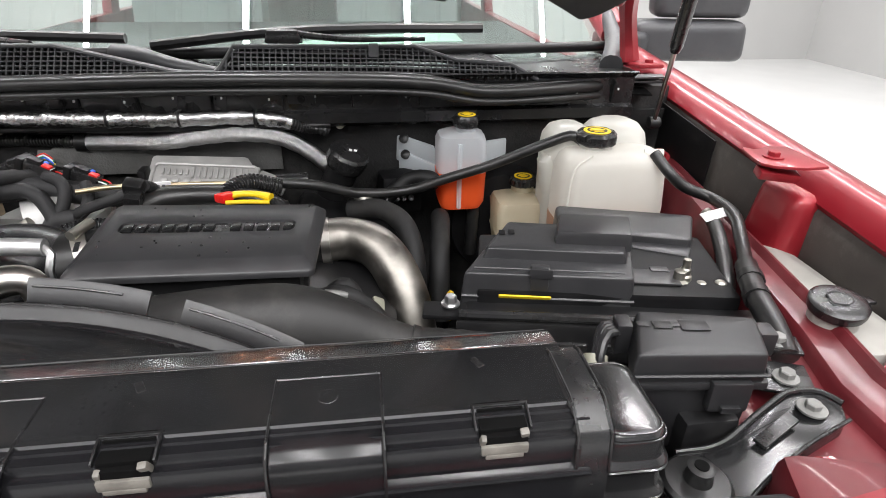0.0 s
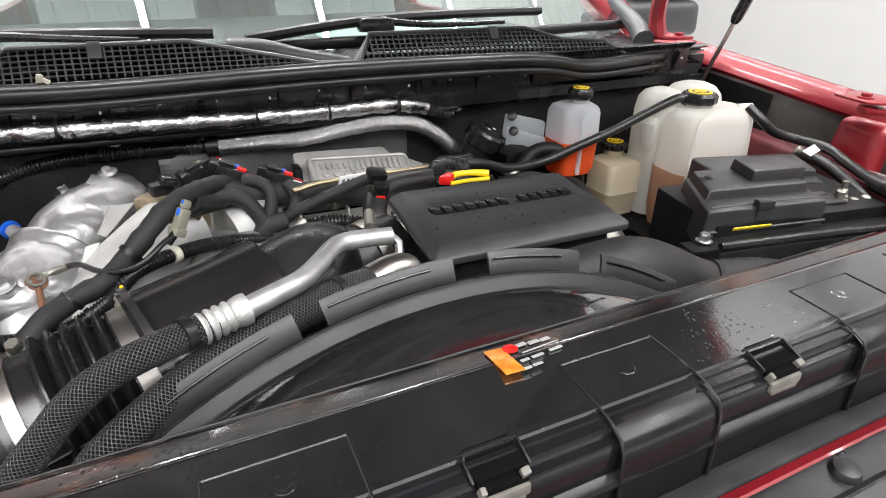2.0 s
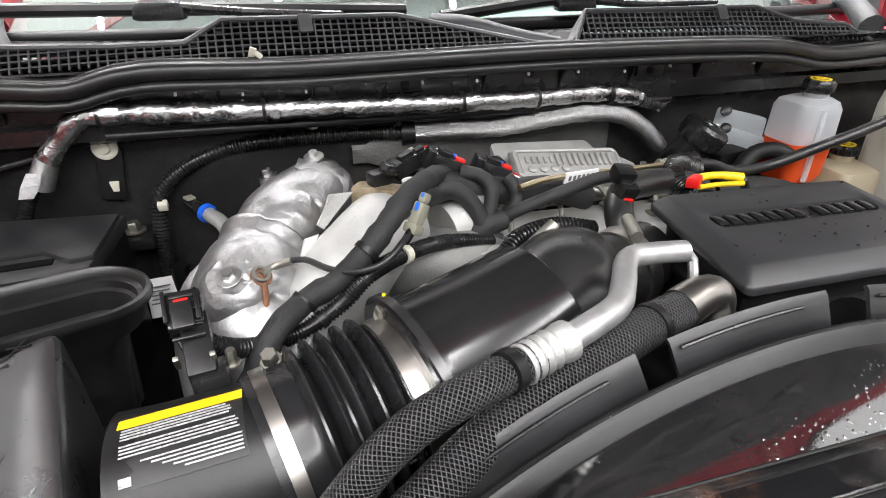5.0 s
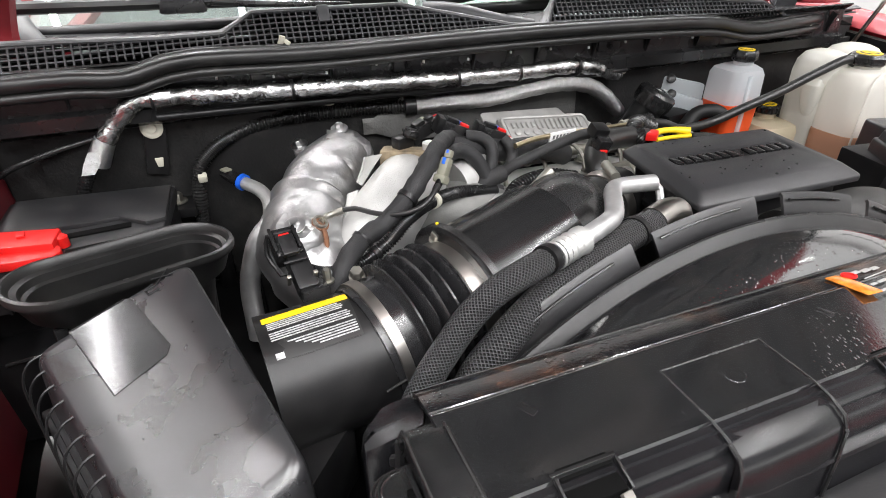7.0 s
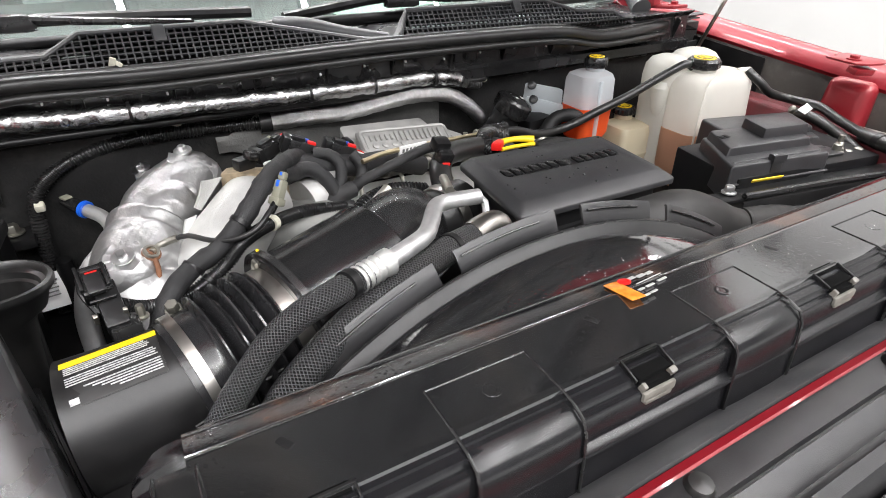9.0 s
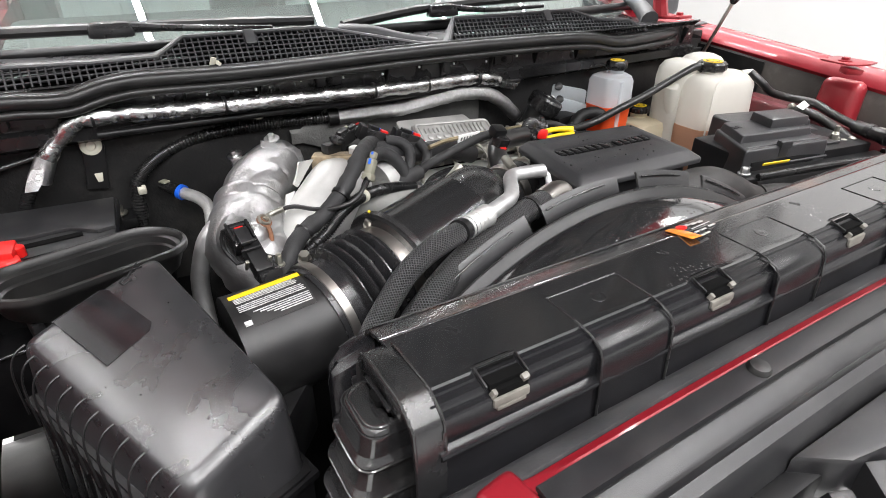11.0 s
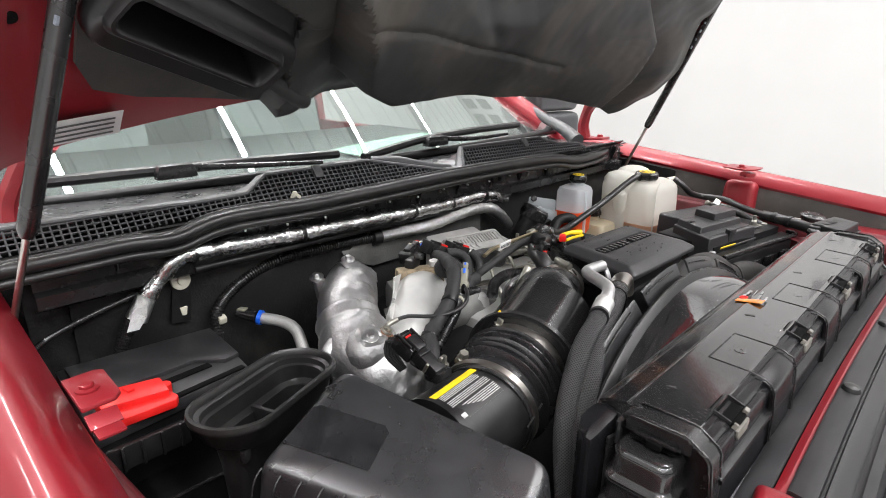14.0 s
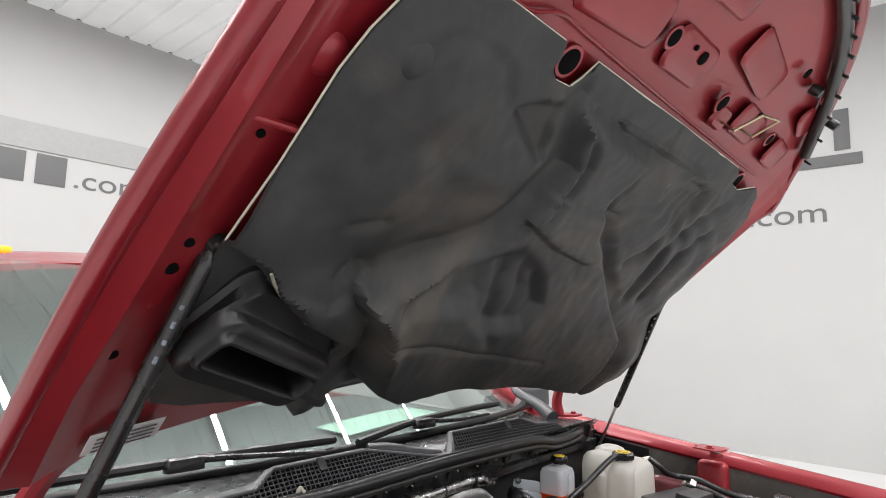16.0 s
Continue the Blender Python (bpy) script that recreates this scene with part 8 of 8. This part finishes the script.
part("lower_flange", tube([(0.437, -0.030, 1.116), (0.472, -0.008, 1.124), (0.520, 0.014, 1.134), (0.575, 0.034, 1.138)], 0.0018, 8), BLACK_SATIN, sb)
part("bead", rbox((0.508, 0.033, 1.1345), (0.045, 0.012, 0.004), 0.0018, rot(0, -10, 24)), BLACK_SATIN, sb)
part("bolt", hexbolt((0.552, 0.050, 1.137), 0.0068, 0.006, (0, 0, 1), 1.8), CAST_D, sb)
part("red_stud", hexbolt((0.533, -0.002, 1.120), 0.0095, 0.010, (0, 0, 1), 1.7), RED_IN, sb)
bush = part("rubber_bush", lathe([(0.026, 0), (0.027, 0.003), (0.024, 0.006), (0.011, 0.007), (0.0095, 0.016), (0.0105, 0.02), (0.008, 0.021)], (0.425, 0.003, 1.117), (0, 0, 1), 26), RUBBER, sb)
# near-black disc on top imitates the shade of the bush opening
part("bush_hole_shade", lathe([(0.0055, 0), (0.0055, 0.001)], (0.425, 0.003, 1.1382), (0, 0, 1), 14), HOLE_SHADE, bush)

rp = thing("bolted_plate", (0.56, 0.1, 1.13), "black steel plate bolted to the red apron", "bracket")
part("plate", rbox((0.556, 0.094, 1.134), (0.05, 0.045, 0.004), 0.002, rot(0, 0, -20)), BLACK_SATIN, rp)
part("plate_upper", rbox((0.572, 0.135, 1.142), (0.05, 0.03, 0.004), 0.002, rot(0, 0, -20)), BLACK_SATIN, rp)
part("bolt", hexbolt((0.556, 0.09, 1.137), 0.0072, 0.007, (0, 0, 1), 1.6), CAST_D, rp)
part("bolt", hexbolt((0.574, 0.132, 1.145), 0.007, 0.007, (0, 0, 1), 1.6), CAST_D, rp)

# washer tank between apron and fender
wash = thing("washer_tank", (0.69, 0.2, 1.0), "translucent washer fluid tank with a black cap", "washer tank")
part("tank", bottle((0.695, 0.24, 0), [(0.95, 0.10, 0.26, 0.03, 0, 0), (1.10, 0.10, 0.26, 0.03, 0, 0), (1.128, 0.085, 0.24, 0.03, 0, 0), (1.135, 0.05, 0.2, 0.02, 0, 0)]), DUSTY, wash)
part("neck", lathe([(0.028, 0), (0.024, 0.03), (0.024, 0.045)], (0.668, 0.172, 1.11), (0, 0, 1), 22), DUSTY, wash)
wc = part("cap", lathe([(0.028, 0), (0.029, 0.004), (0.029, 0.010), (0.024, 0.0135), (0.01, 0.014)], (0.668, 0.172, 1.150), (-0.08, -0.12, 1), 30), BLACK_SATIN, wash, "black cap with a spray symbol")
part("cap_tab", rbox((0.698, 0.172, 1.158), (0.02, 0.012, 0.004), 0.0015), BLACK_SATIN, wc)
part("symbol", tube([(0.654, 0.164, 1.1640), (0.658, 0.180, 1.1655), (0.672, 0.182, 1.1655), (0.680, 0.168, 1.1640), (0.668, 0.160, 1.1635), (0.654, 0.164, 1.1640)], 0.0008, 6), COVERM, wc)
part("symbol", rbox((0.684, 0.178, 1.1640), (0.006, 0.006, 0.001), 0.0003), COVERM, wc)
hm = thing("headlight_mount", (0.70, 0.08, 1.05), "red painted headlight mount at the fender", "mount")
part("box", prism([(0.645, 0.02), (0.76, 0.02), (0.76, 0.125), (0.70, 0.125), (0.665, 0.10)], 1.0, 1.135, 0.010), RED, hm)

# ---------------------------------------------------------------- fluid tanks
def ridged_cap(center, r, h, parent, axis=(0, 0, 1), teeth=8):
    c = part("cap", lathe([(r * 0.92, 0), (r, h * 0.15), (r, h * 0.75), (r * 0.86, h), (r * 0.5, h + 0.0005)], center, axis, 48, None, lambda a, z: 1 + 0.07 * (math.cos(a * teeth) > 0.1)), BLACK_SATIN, parent, "black ridged cap with yellow print")
    top = Vector(center) + Vector(axis).normalized() * (h + 0.0005)
    part("print_ring", lathe([(r * 0.70, 0), (r * 0.70, 0.0007), (r * 0.58, 0.0009)], top, axis, 32), YELLOW, c)
    part("print_disc", lathe([(r * 0.52, 0), (r * 0.52, 0.0009), (r * 0.3, 0.001)], top, axis, 28), BLACK, c)
    for k in range(3):
        part("print_bar", rbox(top + Vector((0, (k - 1) * r * 0.26, 0.0012)), (r * (0.8 if k == 1 else 0.5), r * 0.15, 0.0008), 0.0002), YELLOW, c)
    return c


cool = thing("coolant_reservoir", (0.56, 0.57, 1.0), "milky white coolant surge tank with a black cap", "coolant tank")
part("front_shell", bottle((0.560, 0.545, 0), [(0.97, 0.15, 0.08, 0.025, 0, 0), (1.02, 0.165, 0.09, 0.025, 0, 0), (1.12, 0.172, 0.092, 0.026, 0.002, 0), (1.183, 0.168, 0.091, 0.030, 0.0, 0), (1.197, 0.160, 0.086, 0.032, 0, 0), (1.206, 0.144, 0.072, 0.030, 0, 0), (1.210, 0.115, 0.05, 0.024, 0, 0)]), MILK, cool)
part("rear_lobe", bottle((0.592, 0.622, 0), [(0.99, 0.10, 0.09, 0.03, 0, 0), (1.195, 0.108, 0.098, 0.036, 0, 0), (1.216, 0.100, 0.092, 0.038, 0, 0), (1.229, 0.080, 0.074, 0.034, 0, 0), (1.235, 0.05, 0.046, 0.02, 0, 0)]), MILK, cool)
part("rear_lobe", bottle((0.512, 0.618, 0), [(0.99, 0.075, 0.09, 0.03, 0, 0), (1.19, 0.082, 0.098, 0.036, 0, 0), (1.212, 0.076, 0.092, 0.034, 0, 0), (1.225, 0.060, 0.074, 0.028, 0, 0), (1.231, 0.034, 0.044, 0.015, 0, 0)]), MILK, cool)
part("side_wing", bottle((0.478, 0.600, 0), [(1.10, 0.020, 0.020, 0.009, 0.01, 0), (1.14, 0.034, 0.034, 0.015, 0.004, 0), (1.175, 0.036, 0.038, 0.016, 0, 0), (1.186, 0.024, 0.028, 0.011, 0.003, 0)]), MILK, cool)
part("neck", lathe([(0.029, 0), (0.029, 0.006), (0.026, 0.008), (0.026, 0.02)], (0.538, 0.557, 1.202), (0, 0, 1), 28), MILK, cool)
ridged_cap((0.538, 0.557, 1.2155), 0.030, 0.019, cool)
part("coolant", bottle((0.560, 0.55, 0), [(0.969, 0.151, 0.081, 0.025, 0, -0.005), (1.02, 0.166, 0.091, 0.025, 0, -0.005), (1.098, 0.1725, 0.0930, 0.0258, 0.0015, -0.005), (1.099, 0.160, 0.085, 0.024, 0.0015, -0.005)]), COOLANT, cool, "reddish-brown coolant")
part("seam", tube([(0.482, 0.50, 1.0), (0.482, 0.499, 1.15), (0.49, 0.502, 1.195), (0.515, 0.507, 1.212)], 0.002, 8), MILK, cool)
part("hose_nipple", tube([(0.605, 0.525, 1.206), (0.632, 0.517, 1.207)], 0.008, 12), MILK, cool)
part("overflow_nipple", tube([(0.505, 0.568, 1.223), (0.522, 0.562, 1.213)], 0.0065, 12), BLACK, cool)

orange = thing("clutch_fluid_tank", (0.34, 0.66, 1.08), "clear tank half full of orange fluid", "fluid tank")
part("shell", bottle((0.340, 0.66, 0), [(1.1455, 0.0838, 0.0738, 0.016, 0, 0), (1.15, 0.084, 0.074, 0.016, 0, 0), (1.196, 0.083, 0.073, 0.018, 0, 0), (1.206, 0.076, 0.067, 0.02, 0, 0), (1.211, 0.056, 0.05, 0.018, 0.002, 0)]), MILK_CLEAR, orange)
part("fluid", bottle((0.340, 0.66, 0), [(1.078, 0.070, 0.060, 0.016, 0, 0), (1.09, 0.080, 0.070, 0.016, 0, 0), (1.145, 0.0838, 0.0738, 0.016, 0, 0)]), FLUID, orange, "bright orange fluid")
part("centre_seam", tube([(0.333, 0.621, 1.085), (0.333, 0.6205, 1.15), (0.334, 0.6225, 1.198)], 0.0042, 8), MILK_CLEAR, orange)
part("neck", lathe([(0.018, 0), (0.018, 0.014)], (0.349, 0.659, 1.207), (0, 0, 1), 20), MILK_CLEAR, orange)
ridged_cap((0.349, 0.659, 1.2185), 0.0215, 0.019, orange)
part("wing", prism([(0.232, 0.735), (0.300, 0.690), (0.300, 0.705), (0.238, 0.742)], 1.135, 1.185, 0.004, 1.0, [1.185, 1.172, 1.172, 1.185]), MILK_CLEAR, orange)
part("wing", prism([(0.236, 0.728), (0.306, 0.680), (0.306, 0.69), (0.242, 0.734)], 1.115, 1.152, 0.004, 1.0, [1.158, 1.14, 1.14, 1.158]), MILK_CLEAR, orange)
part("wing", prism([(0.382, 0.668), (0.428, 0.69), (0.428, 0.70), (0.382, 0.682)], 1.135, 1.185, 0.004), MILK_CLEAR, orange)
for c in ((0.248, 0.728, 1.178), (0.250, 0.722, 1.150)):
    part("fixing", lathe([(0.009, 0), (0.009, 0.004), (0.004, 0.006)], c, (-0.3, -0.7, 0.5), 14), BLACK, orange)
part("outlet", tube([(0.362, 0.655, 1.08), (0.364, 0.652, 1.055), (0.36, 0.65, 0.98)], 0.011, 14), RUBBER, orange)

brake = thing("brake_fluid_tank", (0.445, 0.64, 1.0), "yellowed brake fluid reservoir with a black cap", "fluid tank")
part("shell", bottle((0.446, 0.645, 0), [(0.985, 0.075, 0.07, 0.014, 0, 0), (1.03, 0.09, 0.085, 0.014, 0, 0), (1.035, 0.094, 0.089, 0.014, 0, 0), (1.04, 0.09, 0.085, 0.014, 0, 0), (1.082, 0.094, 0.086, 0.014, 0, 0), (1.092, 0.085, 0.078, 0.016, 0, 0), (1.096, 0.06, 0.055, 0.02, 0, 0)]), MILK_YEL, brake)
part("neck", lathe([(0.02, 0), (0.02, 0.016)], (0.457, 0.668, 1.092), (0, 0, 1), 20), MILK_YEL, brake)
ridged_cap((0.457, 0.668, 1.106), 0.0235, 0.015, brake, teeth=16)
part("booster", lathe([(0.10, -0.03), (0.11, 0.0), (0.10, 0.03), (0.05, 0.04)], (0.43, 0.71, 1.02), (0, -1, 0), 28), DARK, brake)

# hoses and harness down between cover and tanks
run("heater_hose", [(0.15, 0.60, 1.10), (0.20, 0.57, 1.11), (0.235, 0.52, 1.10), (0.245, 0.47, 1.05), (0.24, 0.44, 0.96)], 0.0165, HOSE, "thick black heater hose", "hose", sides=18)
run("heater_hose", [(0.30, 0.62, 1.07), (0.295, 0.57, 1.08), (0.285, 0.50, 1.05), (0.28, 0.45, 0.97)], 0.016, HOSE, "thick black heater hose", "hose", sides=18)
run("brake_hose", [(0.21, 0.64, 1.10), (0.25, 0.65, 1.13), (0.285, 0.64, 1.135), (0.30, 0.63, 1.125)], 0.013, HOSE, "short black hose joint", "hose", sides=16)
run("side_harness", [(0.115, 0.30, 1.12), (0.15, 0.29, 1.13), (0.185, 0.285, 1.10), (0.20, 0.255, 1.07), (0.215, 0.225, 1.02)], 0.011, HOSE, "black taped harness beside the engine")
run("side_harness", [(0.12, 0.33, 1.10), (0.15, 0.335, 1.115), (0.17, 0.32, 1.07), (0.18, 0.29, 1.02)], 0.010, HOSE, "black taped harness branch")
run("drain_tube", [(0.128, 0.288, 1.135), (0.140, 0.282, 1.137), (0.152, 0.283, 1.133)], 0.0042, CAST_D, "small metal hose nipple", "nipple")
for c, m in (((0.185, 0.33, 1.085), BEIGE), ((0.205, 0.28, 1.06), ZINC), ((0.175, 0.275, 1.045), YELLOW)):
    pg = thing("harness_clip", c, "small wiring clip on the harness", "clip", "harness clips")
    part("clip", rbox(c, (0.016, 0.02, 0.014), 0.003, rot(20, 30, 10)), m, pg)
    part("stem", tube([c, (c[0], c[1] + 0.005, c[2] - 0.03)], 0.004, 8), DARK, pg)
gd = thing("cooling_duct", (0.15, 0.2, 1.0), "dull grey-black moulded charge air duct", "air duct")
def flat_tube(pts, radius, sides=32, squeeze=0.72, mid=0.222):
    """A moulded duct, narrower from front to back than it is tall."""
    b = tube(pts, radius, sides, 0.006)
    for v in b.verts:
        v.co.y = mid + (v.co.y - mid) * squeeze
    return b


def duct_r(d, t):
    return 0.060 - 0.020 * step(t - 0.45, 0.5)


part("duct", flat_tube([(-0.03, 0.225, 1.118), (0.04, 0.225, 1.124), (0.10, 0.222, 1.124), (0.15, 0.216, 1.115), (0.185, 0.211, 1.103), (0.212, 0.206, 1.093)], duct_r), DUCTM, gd)
part("duct_ring", flat_tube([(0.209, 0.206, 1.094), (0.216, 0.205, 1.0915)], 0.0425), DUCTM, gd)
part("duct_hose", flat_tube([(0.214, 0.205, 1.092), (0.25, 0.203, 1.088), (0.29, 0.20, 1.082), (0.34, 0.196, 1.068), (0.40, 0.19, 1.045)], lambda d, t: 0.0400 + 0.0005 * math.sin(d * 1500)), DUCTM, gd, "finely ribbed duct hose")
mod = thing("grey_module", (0.25, 0.70, 1.09), "dark finned brake module behind the tanks", "module")
part("body", rbox((0.235, 0.70, 1.09), (0.07, 0.05, 0.07), 0.006, rot(0, 0, 12)), DARK, mod)
for k in range(8):
    part("stud", lathe([(0.006, 0), (0.006, 0.006), (0.004, 0.007)], (0.215 + 0.013 * (k % 4), 0.672, 1.10 - 0.016 * (k // 4)), (0, -0.7, 0.7), 10), BLACK_SATIN, mod)
part("rod", tube([(0.16, 0.60, 1.125), (0.20, 0.585, 1.105)], 0.009, 10), ZINC, mod)
run("wall_cable", [(-0.885, 0.722, 1.150), (-0.853, 0.724, 1.168), (-0.80, 0.725, 1.184), (-0.738, 0.726, 1.197)], 0.0042, BLACK_SATIN, "thin black cable sagging on the firewall", "cable")
run("wall_line", [(0.0, 0.728, 1.21), (0.15, 0.728, 1.212), (0.30, 0.725, 1.222), (0.45, 0.722, 1.228), (0.55, 0.72, 1.215)], 0.004, BLACK, "thin black line across the firewall", "line")
